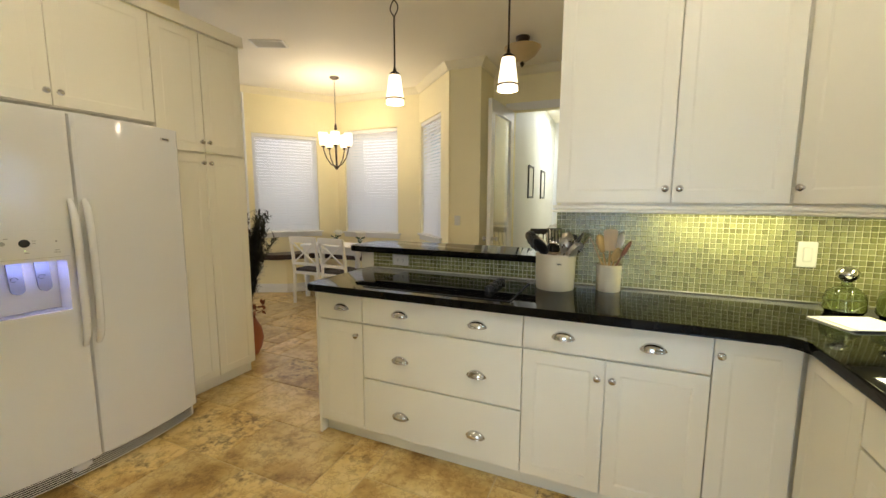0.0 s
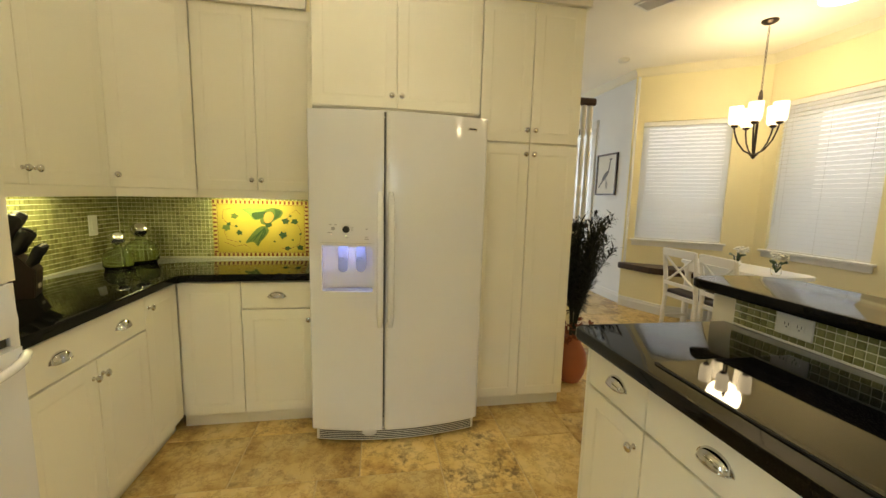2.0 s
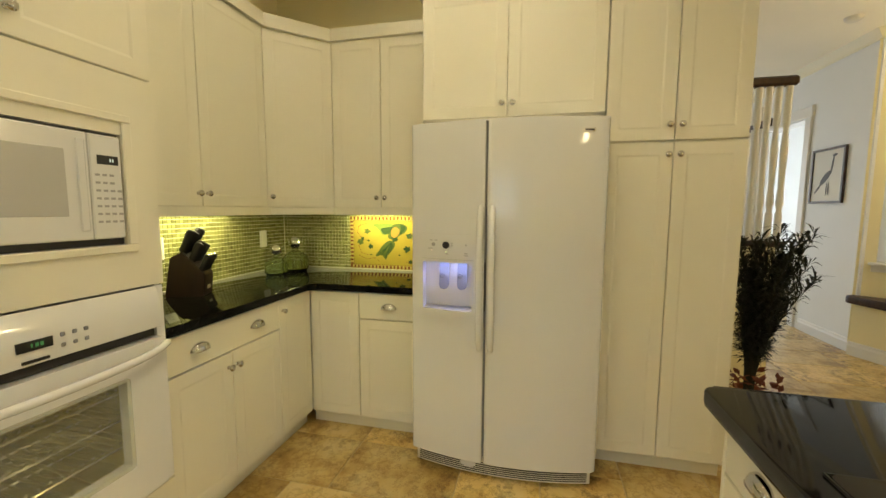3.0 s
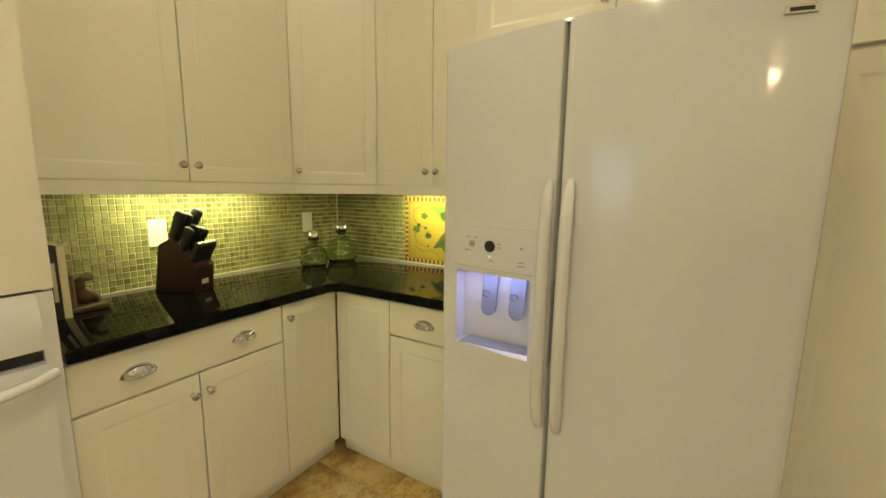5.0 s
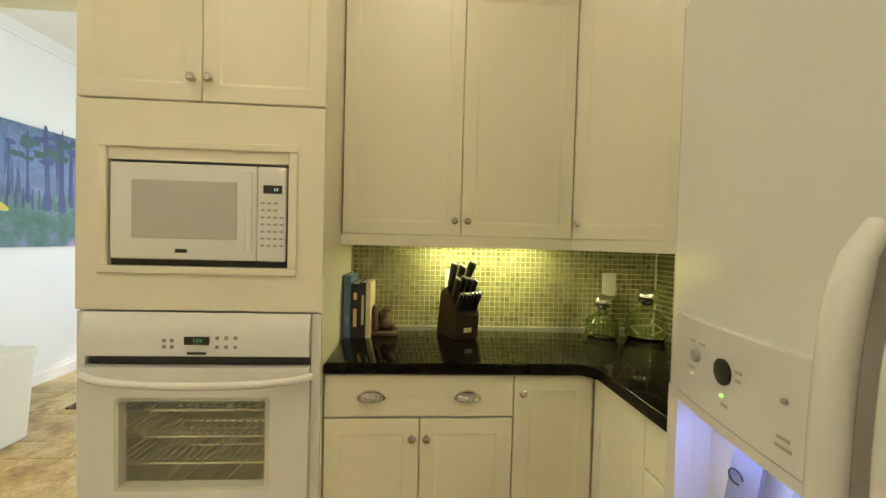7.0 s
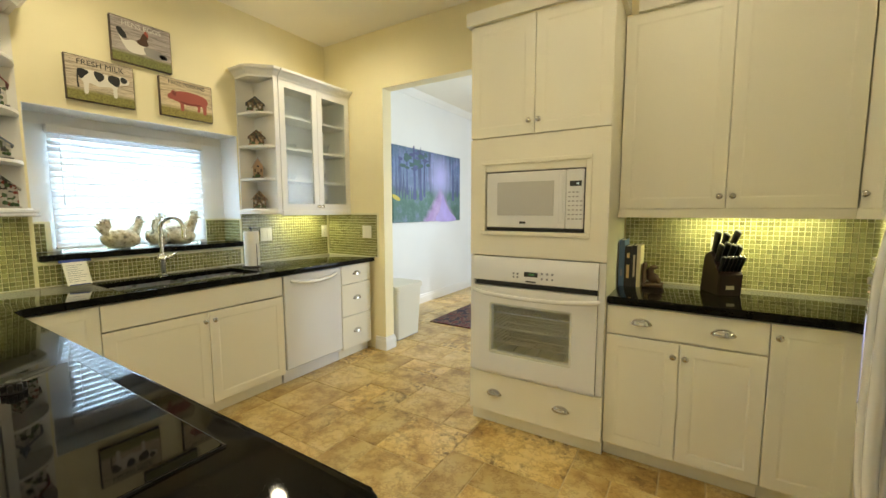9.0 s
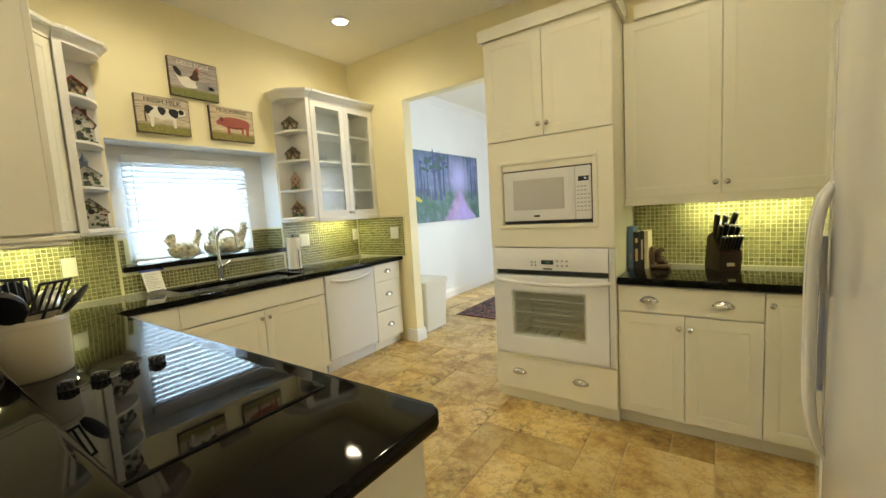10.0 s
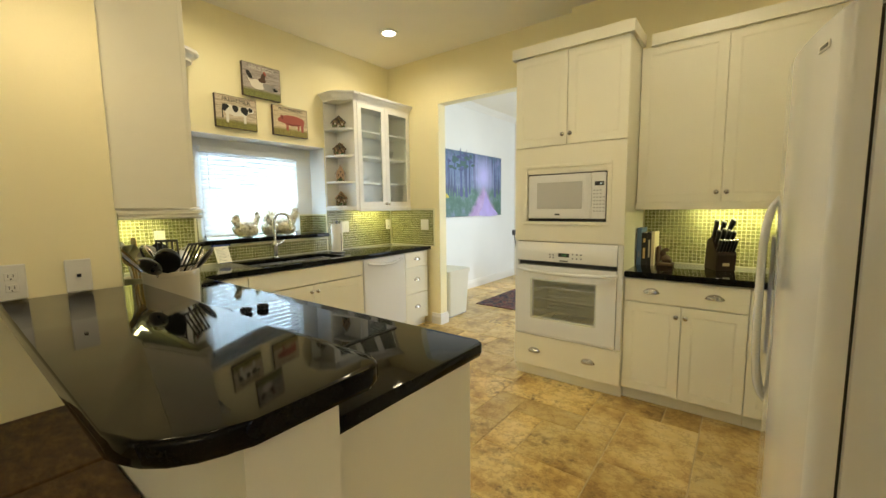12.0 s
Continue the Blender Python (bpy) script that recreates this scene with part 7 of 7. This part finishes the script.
pl = thing("floor_vase", "terracotta floor vase with tall dark dried grasses", "vase", pose(PX, PY, 0))
bm = bmesh.new()
lathe(bm, [(0.07, 0), (0.10, 0.06), (0.118, 0.14), (0.106, 0.23), (0.07, 0.30), (0.055, 0.34), (0.066, 0.37), (0.058, 0.37), (0.046, 0.34), (0.0, 0.33)], 28)
part("vase", bm, TERRA, pl, smooth=True)
rnd = random.Random(5)
for k in range(40):
    bm = bmesh.new()
    a, lean = rnd.uniform(0, 6.28), rnd.uniform(0.02, 0.19)
    L = rnd.uniform(0.58, 0.95)
    dx, dy = lean * math.cos(a) + 0.05, lean * math.sin(a) + 0.05
    pts = [Vector((dx * t * t + 0.02 * math.cos(a), dy * t * t + 0.02 * math.sin(a), 0.33 + L * t)) for t in np.linspace(0, 1, 7)]
    tube(bm, pts, [0.004, 0.004, 0.004, 0.003, 0.003, 0.002, 0.001], 5)
    for j in range(150):
        t = rnd.uniform(0.30, 1.0)
        i0 = min(5, int(t * 6))
        c_ = pts[i0].lerp(pts[i0 + 1], t * 6 - i0)
        d = Vector((rnd.gauss(0, 1), rnd.gauss(0, 1), rnd.uniform(0.3, 1.6))).normalized()
        ln = rnd.uniform(0.05, 0.11)
        tip = c_ + d * ln + Vector((0, 0, -0.02))
        sd_ = d.cross(Vector((0, 0, 1))).normalized() * 0.006
        mid = c_ + d * ln * 0.5 + Vector((0, 0, 0.008))
        vs = [bm.verts.new(c_), bm.verts.new(mid + sd_), bm.verts.new(tip), bm.verts.new(mid - sd_)]
        bm.faces.new(vs)
    part("plume", bm, GRASS, pl)
RUST = painted("rust_leaf", (0.20, 0.05, 0.02), 0.7, 0.3)
bm = bmesh.new()
for k in range(60):
    a, r, z = rnd.uniform(0, 6.28), rnd.uniform(0.05, 0.14), rnd.uniform(0.32, 0.46)
    c_ = Vector((r * math.cos(a), r * math.sin(a), z))
    d = Vector((rnd.gauss(0, 1), rnd.gauss(0, 1), rnd.gauss(0, 1))).normalized()
    e = d.orthogonal().normalized() * 0.014
    vs = [bm.verts.new(c_ - d * 0.03), bm.verts.new(c_ + e), bm.verts.new(c_ + d * 0.03), bm.verts.new(c_ - e)]
    bm.faces.new(vs)
part("leaf_spray", bm, RUST, pl)

# ---- hall behind the bay pier: open door, pictures, chair, rail ----
dl = thing("door_1", "white framed glass door standing open with steel knobs", "door", pose(-0.135, 5.845, 0, 0, 0, -94), kind="structure")
part("leaf", boxes((0, -0.02, 0.01, 0.11, 0.02, 2.484), (0.69, -0.02, 0.01, 0.80, 0.02, 2.484), (0.11, -0.02, 2.354, 0.69, 0.02, 2.484), (0.11, -0.02, 0.01, 0.69, 0.02, 0.25)), TRIM, dl)
part("glazing_bead", boxes((0.11, -0.012, 0.25, 0.122, 0.012, 2.354), (0.678, -0.012, 0.25, 0.69, 0.012, 2.354)), TRIM, dl)
pn_ = part("pane", boxes((0.122, -0.003, 0.25, 0.678, 0.003, 2.354)), GLASS, dl)
pn_.visible_shadow = False
for s in (-1, 1):
    bm = bmesh.new()
    lathe(bm, [(0.026, 0.0), (0.026, 0.006), (0.010, 0.01), (0.010, 0.035), (0.026, 0.045), (0.028, 0.06), (0.018, 0.07), (0, 0.072)], 18, axis="y")
    part("door_knob", bm, STEEL, dl, smooth=True, m=pose(0.73, s * 0.02, 0.95, 0, 0, 0 if s < 0 else 180))
dc = thing("door_casing", "white painted casing of the hall door", "casing", pose(0, 0, 0), kind="structure")
part("side_board", boxes((-0.22, 5.832, 0, -0.135, 5.8495, 2.504)), TRIM, dc)
part("head_board", boxes((-0.22, 5.828, 2.505, 0.79, 5.8495, 2.594)), TRIM, dc)
for y_ in (6.85, 7.95):
    pf = thing("framed_picture", "small black framed print on the hall wall", "picture", pose(-0.128, y_, 1.42, 0, 0, 90), "hall pictures")
    part("frame", boxes((0, -0.02, 0, 0.03, 0, 0.5), (0.37, -0.02, 0, 0.40, 0, 0.5), (0.03, -0.02, 0, 0.37, 0, 0.03), (0.03, -0.02, 0.47, 0.37, 0, 0.5)), BLACK, pf)
    part("print", boxes((0.03, -0.008, 0.03, 0.37, -0.001, 0.47)), PAPER, pf)
dend = thing("door_2", "white panelled door at the end of the hall", "door", pose(-0.05, 9.598, 0), kind="structure")
part("leaf", boxes((0, -0.03, 0.01, 0.8, 0, 2.1), bevel=0.004), TRIM, dend)


def spindle_chair(label, m):
    th = thing("spindle_chair", label, "chair", m, "black chairs")
    part("seat", boxes((-0.21, -0.2, 0.42, 0.21, 0.22, 0.455), bevel=0.012), BLACK, th)
    for sx in (-1, 1):
        for sy in (-1, 1):
            bm = bmesh.new()
            tube(bm, [(sx * 0.2, sy * 0.2, 0), (sx * 0.15, sy * 0.15, 0.42)], [0.012, 0.018], 8)
            part("leg", bm, BLACK, th)
    for i in range(6):
        x = -0.17 + i * 0.068
        bm = bmesh.new()
        tube(bm, [(x, -0.18, 0.45), (x * 1.1, -0.26, 0.92)], 0.008, 6)
        part("spindle", bm, BLACK, th)
    part("top_rail", boxes((-0.22, -0.285, 0.91, 0.22, -0.25, 0.99), bevel=0.01), BLACK, th)
    return th


spindle_chair("black spindle-back chair in the hall", pose(0.16, 6.75, 0, 0, 0, 15))
spindle_chair("black spindle-back chair on the hall rug", pose(1.42, -2.15, 0, 0, 0, 80))
rk = thing("metal_rack", "chrome tubular rack in the hall", "rack", pose(0.5, 6.9, 0))
for y_ in (-0.2, 0.2):
    bm = bmesh.new()
    tube(bm, [(-0.28, y_, 0), (-0.28, y_, 0.98), (-0.24, y_, 1.02), (0.24, y_, 1.02), (0.28, y_, 0.98), (0.28, y_, 0)], 0.012, 8)
    part("hoop", bm, STEEL, rk, smooth=True)
part("shelf", boxes((-0.28, -0.2, 0.5, 0.28, 0.2, 0.515)), STEEL, rk)

# ---- tiled ledge north of the bar ----
# Brown tile colour, darkened to hold the shade under the bar.
DTILE, nt, b = mat("shade_darkened_brown_tile")
f_ = noise_tex(nt, world_coords(nt, (1, 2.2, 1)), 16, 8, 0.68)
nt.links.new(ramp(nt, f_, [(0.35, (0.026, 0.012, 0.004)), (0.5, (0.085, 0.042, 0.013)), (0.66, (0.17, 0.095, 0.033))]), b.inputs["Base Color"])
b.inputs["Roughness"].default_value = 0.5
bump(nt, b, f_, 0.4, 0.01)
lt = thing("tiled_ledge", "low ledge topped with brown tiles darkened for the bar's shade", "ledge", pose(0, 0, 0))
part("base", boxes((-0.36, 3.31, 0, 0.795, 4.05, 0.625)), WALL, lt)
part("grout_bed", boxes((-0.38, 3.308, 0.625, 0.796, 4.07, 0.652)), GROUT, lt)
for i in range(3):
    for j in range(2):
        x0_, x1_ = 0.271 - 0.52 * (i - 1), 0.265 - 0.52 * (i - 1) + 0.52 - 0.006
        x0_, x1_ = max(-0.38, x0_), min(0.795, x1_)
        if x1_ - x0_ > 0.05:
            part("stone_tile", boxes((x0_, 3.31 + j * 0.38, 0.652, x1_, 3.31 + j * 0.38 + 0.3698, 0.664), bevel=0.003), DTILE, lt)

# ---- south hall: painting, bin, rug ----
pa = thing("painting", "large frameless painting of a violet forest path", "painting", pose(2.449, -1.11, 1.205, 0, 0, -90))
PAINTM, nt, b = mat("forest_painting")
v = coords(nt)
sep = nt.nodes.new("ShaderNodeSeparateXYZ")
nt.links.new(v, sep.inputs[0])
ver = ramp(nt, sep.outputs[2], [(0.0, (0.05, 0.13, 0.10)), (0.42, (0.09, 0.20, 0.13)), (0.5, (0.20, 0.24, 0.50)), (0.8, (0.16, 0.22, 0.55)), (1.0, (0.08, 0.13, 0.28))])
n1 = noise_tex(nt, coords(nt, (1, 1, 1)), 6, 7, 0.7)
n2 = noise_tex(nt, coords(nt, (7, 7, 0.6)), 2.0, 4, 0.6)


def calc(op, a, b_=0.0):
    n = nt.nodes.new("ShaderNodeMath")
    n.operation = op
    for k_, v_ in ((0, a), (1, b_)):
        if isinstance(v_, (int, float)):
            n.inputs[k_].default_value = v_
        else:
            nt.links.new(v_, n.inputs[k_])
    return n.outputs[0]


px_ = calc("SUBTRACT", calc("ADD", sep.outputs[0], calc("MULTIPLY", n1, 0.16)), 1.22)
pz_ = sep.outputs[2]
dist = calc("SQRT", calc("ADD", calc("POWER", calc("MULTIPLY", px_, 2.6), 2.0), calc("POWER", calc("MULTIPLY", calc("SUBTRACT", pz_, 0.66), 2.4), 2.0)))
glowf = ramp(nt, dist, [(0.15, (1, 1, 1)), (0.95, (0, 0, 0))])
edge = calc("SUBTRACT", calc("ABSOLUTE", px_), calc("MULTIPLY", calc("SUBTRACT", 0.50, pz_), 0.95))
pathf = ramp(nt, calc("ADD", edge, 0.5), [(0.42, (1, 1, 1)), (0.54, (0, 0, 0))])
trunk = ramp(nt, n2, [(0.50, (0, 0, 0)), (0.58, (1, 1, 1))])
above = ramp(nt, pz_, [(0.34, (0, 0, 0)), (0.46, (1, 1, 1))])
c1 = mix(nt, 0.4, ver, ramp(nt, n1, [(0.3, (0.02, 0.06, 0.09)), (0.5, (0.10, 0.20, 0.20)), (0.7, (0.36, 0.36, 0.72))]))
c2 = mix(nt, mix(nt, 1.0, mix(nt, 1.0, trunk, above, "MULTIPLY"), (0.75, 0.75, 0.75), "MULTIPLY"), c1, (0.045, 0.06, 0.15))
c3 = mix(nt, glowf, c2, (0.45, 0.44, 0.80))
c4 = mix(nt, pathf, c3, ramp(nt, n1, [(0.3, (0.34, 0.22, 0.50)), (0.7, (0.56, 0.42, 0.74))]))
nt.links.new(c4, b.inputs["Base Color"])
b.inputs["Roughness"].default_value = 0.6
part("canvas", boxes((0, -0.035, 0, 1.75, 0, 1.015), bevel=0.003), PAINTM, pa)
DKBL = painted("dark_blue_paint", (0.07, 0.09, 0.24), 0.6, 0.4, 40, 0.2)
DKGR = painted("deep_green_paint", (0.05, 0.12, 0.13), 0.6, 0.4, 40, 0.2)
VIOL = painted("violet_paint", (0.42, 0.34, 0.72), 0.6, 0.25, 30, 0.2)
rp = random.Random(3)
for tx, tw, base_, top_ in ((0.30, 0.030, 0.40, 0.93), (0.47, 0.055, 0.34, 1.0), (0.62, 0.050, 0.33, 1.0), (0.71, 0.028, 0.38, 0.95), (0.14, 0.018, 0.44, 0.85), (1.52, 0.045, 0.34, 0.98), (1.66, 0.030, 0.40, 0.9)):
    wob = [rp.uniform(-0.012, 0.012) for _ in range(4)]
    part("painted_trunk", patch(bmesh.new(), [(tx - tw * 0.8, base_), (tx + tw * 0.8, base_ - 0.01), (tx + tw * 0.45 + wob[0], base_ + 0.2), (tx + tw * 0.35 + wob[1], top_), (tx - tw * 0.35 + wob[2], top_), (tx - tw * 0.45 + wob[3], base_ + 0.2)], -0.0360), DKBL, pa)
for fx in (0.07, 0.13, 0.20, 0.26, 0.34, 0.40):
    part("painted_post", patch(bmesh.new(), [(fx - 0.008, 0.33), (fx + 0.008, 0.33), (fx + 0.007, 0.47), (fx - 0.007, 0.47)], -0.0358), DKBL, pa)
for k in range(26):
    fx, fz_, fr_ = rp.uniform(0.10, 0.85), rp.uniform(0.66, 0.97), rp.uniform(0.025, 0.06)
    part("painted_foliage", patch(bmesh.new(), [(fx + fr_ * rp.uniform(0.7, 1.7) * math.cos(a), min(1.01, fz_ + fr_ * rp.uniform(0.3, 0.8) * math.sin(a))) for a in np.linspace(0, 2 * math.pi, 9)[:-1]], -0.0364 - 0.00004 * k), DKGR if k % 3 else DKBL, pa)
part("painted_path", patch(bmesh.new(), [(1.02, 0.005), (1.62, 0.005), (1.40, 0.16), (1.27, 0.32), (1.22, 0.42), (1.18, 0.32), (1.12, 0.16)], -0.0358), VIOL, pa)
YELP = painted("yellow_paint", (0.65, 0.55, 0.08), 0.6)
bm = bmesh.new()
blob(bm, 0.06, 0.33, 0.09, 0.03, -0.0352, -0.35)
part("yellow_leaf", bm, YELP, pa)

BINP = painted("cream_bin_plastic", (0.72, 0.70, 0.60), 0.4, 0.02)
tc = thing("trash_bin", "white plastic kitchen bin with a flat lid", "bin", pose(1.82, -0.42, 0, 0, 0, 0) @ Matrix.Diagonal((1.2, 1.1, 1, 1)))
bm = bmesh.new()
prism(bm, outline([(-0.15, -0.20, 0.03), (0.15, -0.20, 0.03), (0.15, 0.20, 0.03), (-0.15, 0.20, 0.03)]), 0.012, 0.53, 0.006, 2)
for v_ in bm.verts:
    k_ = 0.86 + 0.14 * v_.co.z / 0.53
    v_.co.x *= k_
    v_.co.y *= k_
part("body", bm, BINP, tc)
bm = bmesh.new()
prism(bm, outline([(-0.16, -0.21, 0.03), (0.16, -0.21, 0.03), (0.16, 0.21, 0.03), (-0.16, 0.21, 0.03)]), 0.531, 0.585, 0.014, 3)
part("lid", bm, BINP, tc)
part("foot_rim", boxes((-0.125, -0.165, 0.0, 0.125, 0.165, 0.012)), GREY, tc)

RUGM, nt, b = mat("dark_red_rug")
wv = nt.nodes.new("ShaderNodeTexVoronoi")
wv.inputs["Scale"].default_value = 16
nt.links.new(coords(nt), wv.inputs["Vector"])
f2 = noise_tex(nt, coords(nt), 220, 3)
cc = ramp(nt, wv.outputs["Distance"], [(0.1, (0.16, 0.02, 0.025)), (0.35, (0.07, 0.012, 0.02)), (0.5, (0.24, 0.15, 0.10)), (0.6, (0.03, 0.02, 0.035))])
nt.links.new(cc, b.inputs["Base Color"])
b.inputs["Roughness"].default_value = 0.95
bump(nt, b, f2, 0.5, 0.004)
rg_ = thing("rug", "dark red patterned woven rug on the hall floor", "rug", pose(0, 0, 0))
part("pile", boxes((0.35, -2.75, 0.0, 1.79, -1.02, 0.012), bevel=0.003), RUGM, rg_)

# Unseen area lamps as daylight; windows assumed, the back room's wall has no opening
for nm, m_, w_, h_, pw in (("west_daylight", pose(-7.30, 2.7, 1.35, 0, -90, 0), 2.1, 3.0, 45), ("hall_daylight", pose(-2.0, -1.95, 1.4, 0, -90, 0), 1.8, 1.9, 74), ("back_room_fill_lamp", pose(-5.3, 7.15, 1.4, -90, 0, 0), 1.8, 1.8, 50)):
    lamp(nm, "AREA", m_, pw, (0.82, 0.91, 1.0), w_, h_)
# Added lamp in an assumed opening, aimed at the north wall cabinets.
lamp("added_hall_end_lamp", "AREA", pose(1.15, -3.55, 1.45, 90, 0, 0), 17, (0.70, 0.89, 1.0), 1.4, 1.8, spread=95)
# No fixture is known here: this ceiling light is added to brighten the hall.
hl = thing("ceiling_light", "round white flush ceiling light added to brighten the hall", "ceiling light", pose(0.36, 8.4, H))
bm = bmesh.new()
lathe(bm, [(0, -0.09), (0.09, -0.08), (0.15, -0.04), (0.16, 0)], 24)
part("diffuser", bm, glowing("added_diffuser_glow", (1.0, 0.95, 0.85), 3.0), hl, smooth=True)
lamp("added_hall_lamp", "AREA", pose(0.36, 8.4, H - 0.1), 24, (0.95, 1.0, 0.92), 0.3)

# ---- wall tiles ----
PT = 0.0258
CAULK = painted("white_caulk", (0.75, 0.73, 0.62), 0.5)


def tile_mesh(w, h, t=0.004):
    bm = bmesh.new()
    e = 0.0012
    lo = [bm.verts.new(p) for p in ((0, 0, 0), (w, 0, 0), (w, 0, h), (0, 0, h))]
    hi = [bm.verts.new(p) for p in ((e, -t, e), (w - e, -t, e), (w - e, -t, h - e), (e, -t, h - e))]
    bm.faces.new(hi)
    for i in range(4):
        bm.faces.new((lo[i], lo[(i + 1) % 4], hi[(i + 1) % 4], hi[i]))
    return mesh_of(bm, "tile", MOSAIC)


TILE = tile_mesh(PT - 0.003, PT - 0.003)


def backsplash(label, m, w, z0, z1, single, skip=()):
    """Square glass mosaic on a wall, from x = 0 to w; tiles in the span single (x0, x1) are pieces of their own."""
    th = thing("tile_backsplash", label, "backsplash", m, kind="structure")
    part("grout_bed", boxes((0, -0.005, z0, w, -0.0005, z1)), GROUT, th)
    if z0 < 0.92:
        part("caulk_line", boxes((0.002, -0.0135, ET + 0.0004, w - 0.002, -0.0092, ET + 0.0055)), CAULK, th)
    verts, faces = [], []
    k = PT - 0.003
    e, t = 0.0012, 0.004
    nx, nz = int(w / PT), int((z1 - z0) / PT)
    n_own = 0
    for j in range(nz):
        for i in range(nx):
            x, z = i * PT + 0.001, z0 + j * PT + 0.001
            if any(a - PT < x < b and c - PT < z < d for a, b, c, d in skip):
                continue
            if single and single[0] <= x <= single[1] and n_own < 300:
                share("tile", TILE, th, pose(x, -0.005, z))
                n_own += 1
                continue
            o = len(verts)
            verts += [(x, -0.005, z), (x + k, -0.005, z), (x + k, -0.005, z + k), (x, -0.005, z + k), (x + e, -0.005 - t, z + e), (x + k - e, -0.005 - t, z + e), (x + k - e, -0.005 - t, z + k - e), (x + e, -0.005 - t, z + k - e)]
            faces += [(o + 4, o + 5, o + 6, o + 7), (o, o + 1, o + 5, o + 4), (o + 1, o + 2, o + 6, o + 5), (o + 2, o + 3, o + 7, o + 6), (o + 3, o, o + 4, o + 7)]
    if verts:
        me = bpy.data.meshes.new("tile_field")
        me.from_pydata(verts, [], faces)
        me.materials.append(MOSAIC)
        ob = new("tile_field", me)
        ob.parent = th
        tagged(ob, kind="stuff")
    return th


ZT = 1.366
backsplash("green-brown glass mosaic behind the knife block", pose(-0.519, YS, 0, 0, 0, 180), 1.585, 0.916, ZT, (0.28, 0.78))
backsplash("green-brown glass mosaic beside the mural", pose(XW, YS + 0.006, 0, 0, 0, 90), 1.305, 0.916, ZT, (0.10, 0.55), [(0.59, 1.165, 0.90, 1.285)])
backsplash("green-brown glass mosaic behind the crocks", pose(0.801, YN, 0), 1.555, 0.916, ZT, (0.0, 0.47))
backsplash("green-brown glass mosaic between counter and bar", pose(-0.445, YN + 0.004, 0), 1.243, 0.916, 1.024, (0.0, 1.243))
backsplash("green-brown glass mosaic beside the window", pose(XE, YN - 0.006, 0, 0, 0, -90), YN - 0.006 - NY1, 0.916, ZT, None)
backsplash("green-brown glass mosaic under the window sill", pose(XE, NY1, 0, 0, 0, -90), NW, 0.916, NZ0 - 0.032, None)
backsplash("green-brown glass mosaic under the glass cabinet", pose(XE, NY0, 0, 0, 0, -90), NY0 - YD - 0.006, 0.916, ZT, None)
backsplash("green-brown glass mosaic beside the doorway", pose(XE - 0.006, YD, 0, 0, 0, 180), 0.69, 0.916, ZT - 0.02, None)
backsplash("grey-brown glass mosaic in the window niche", pose(NX - 0.032, NY0 + 0.001, 0, 0, 0, 180), NX - XE - 0.036, NZ0 + 0.008, NZ0 + 0.20, None)
backsplash("grey-brown glass mosaic at the back of the niche", pose(NX - 0.031, NY0 + 0.165, 0, 0, 0, -90), 0.16, NZ0 + 0.008, NZ0 + 0.20, None)
backsplash("grey-brown glass mosaic at the niche's other end", pose(NX - 0.031, NY1 - 0.002, 0, 0, 0, -90), 0.128, NZ0 + 0.008, NZ0 + 0.20, None)

# ---- floor tiles ----
U = 0.2032
rt = random.Random(11)
GX, GY = 52, 70           # grid over the whole floor
FX, FY = -7.3, -4.4
used = [[False] * GY for _ in range(GX)]
SIZES = [(3, 2), (2, 3), (2, 2), (3, 2), (2, 3), (2, 2), (2, 1), (1, 2)]
rects = []
for gy in range(GY):
    for gx in range(GX):
        if used[gx][gy]:
            continue
        opts = SIZES[:]
        rt.shuffle(opts)
        for w_, h_ in opts + [(1, 1)]:
            if gx + w_ <= GX and gy + h_ <= GY and not any(used[gx + a][gy + b] for a in range(w_) for b in range(h_)):
                for a in range(w_):
                    for b in range(h_):
                        used[gx + a][gy + b] = True
                rects.append((gx, gy, w_, h_))
                break
floor_ob = bpy.data.objects["floor"]
fm = {}
verts, faces = [], []
near = [r for r in rects if -2.1 < FX + r[0] * U < 1.8 and 0.0 < FY + r[1] * U < 5.0]
near_set = set(near[:300])
for r in rects:
    gx, gy, w_, h_ = r
    x, y, w, h = FX + gx * U, FY + gy * U, w_ * U - 0.005, h_ * U - 0.005
    e, t = 0.0028, 0.0036
    if r in near_set:
        if (w_, h_) not in fm:
            bm = bmesh.new()
            lo = [bm.verts.new(p) for p in ((0, 0, 0), (w, 0, 0), (w, h, 0), (0, h, 0))]
            hi = [bm.verts.new(p) for p in ((e, e, t), (w - e, e, t), (w - e, h - e, t), (e, h - e, t))]
            bm.faces.new(hi)
            for i in range(4):
                bm.faces.new((lo[i], lo[(i + 1) % 4], hi[(i + 1) % 4], hi[i]))
            fm[(w_, h_)] = mesh_of(bm, "floor_tile", TRAV)
        share("floor_tile", fm[(w_, h_)], floor_ob, pose(x, y, -t))
    else:
        o = len(verts)
        verts += [(x, y, -t), (x + w, y, -t), (x + w, y + h, -t), (x, y + h, -t), (x + e, y + e, 0), (x + w - e, y + e, 0), (x + w - e, y + h - e, 0), (x + e, y + h - e, 0)]
        faces += [(o + 4, o + 5, o + 6, o + 7), (o, o + 1, o + 5, o + 4), (o + 1, o + 2, o + 6, o + 5), (o + 2, o + 3, o + 7, o + 6), (o + 3, o, o + 4, o + 7)]
me = bpy.data.meshes.new("floor_tile_field")
me.from_pydata(verts, [], faces)
me.materials.append(TRAV)
ob = new("floor_tile_field", me)
ob.parent = floor_ob
tagged(ob, kind="stuff")
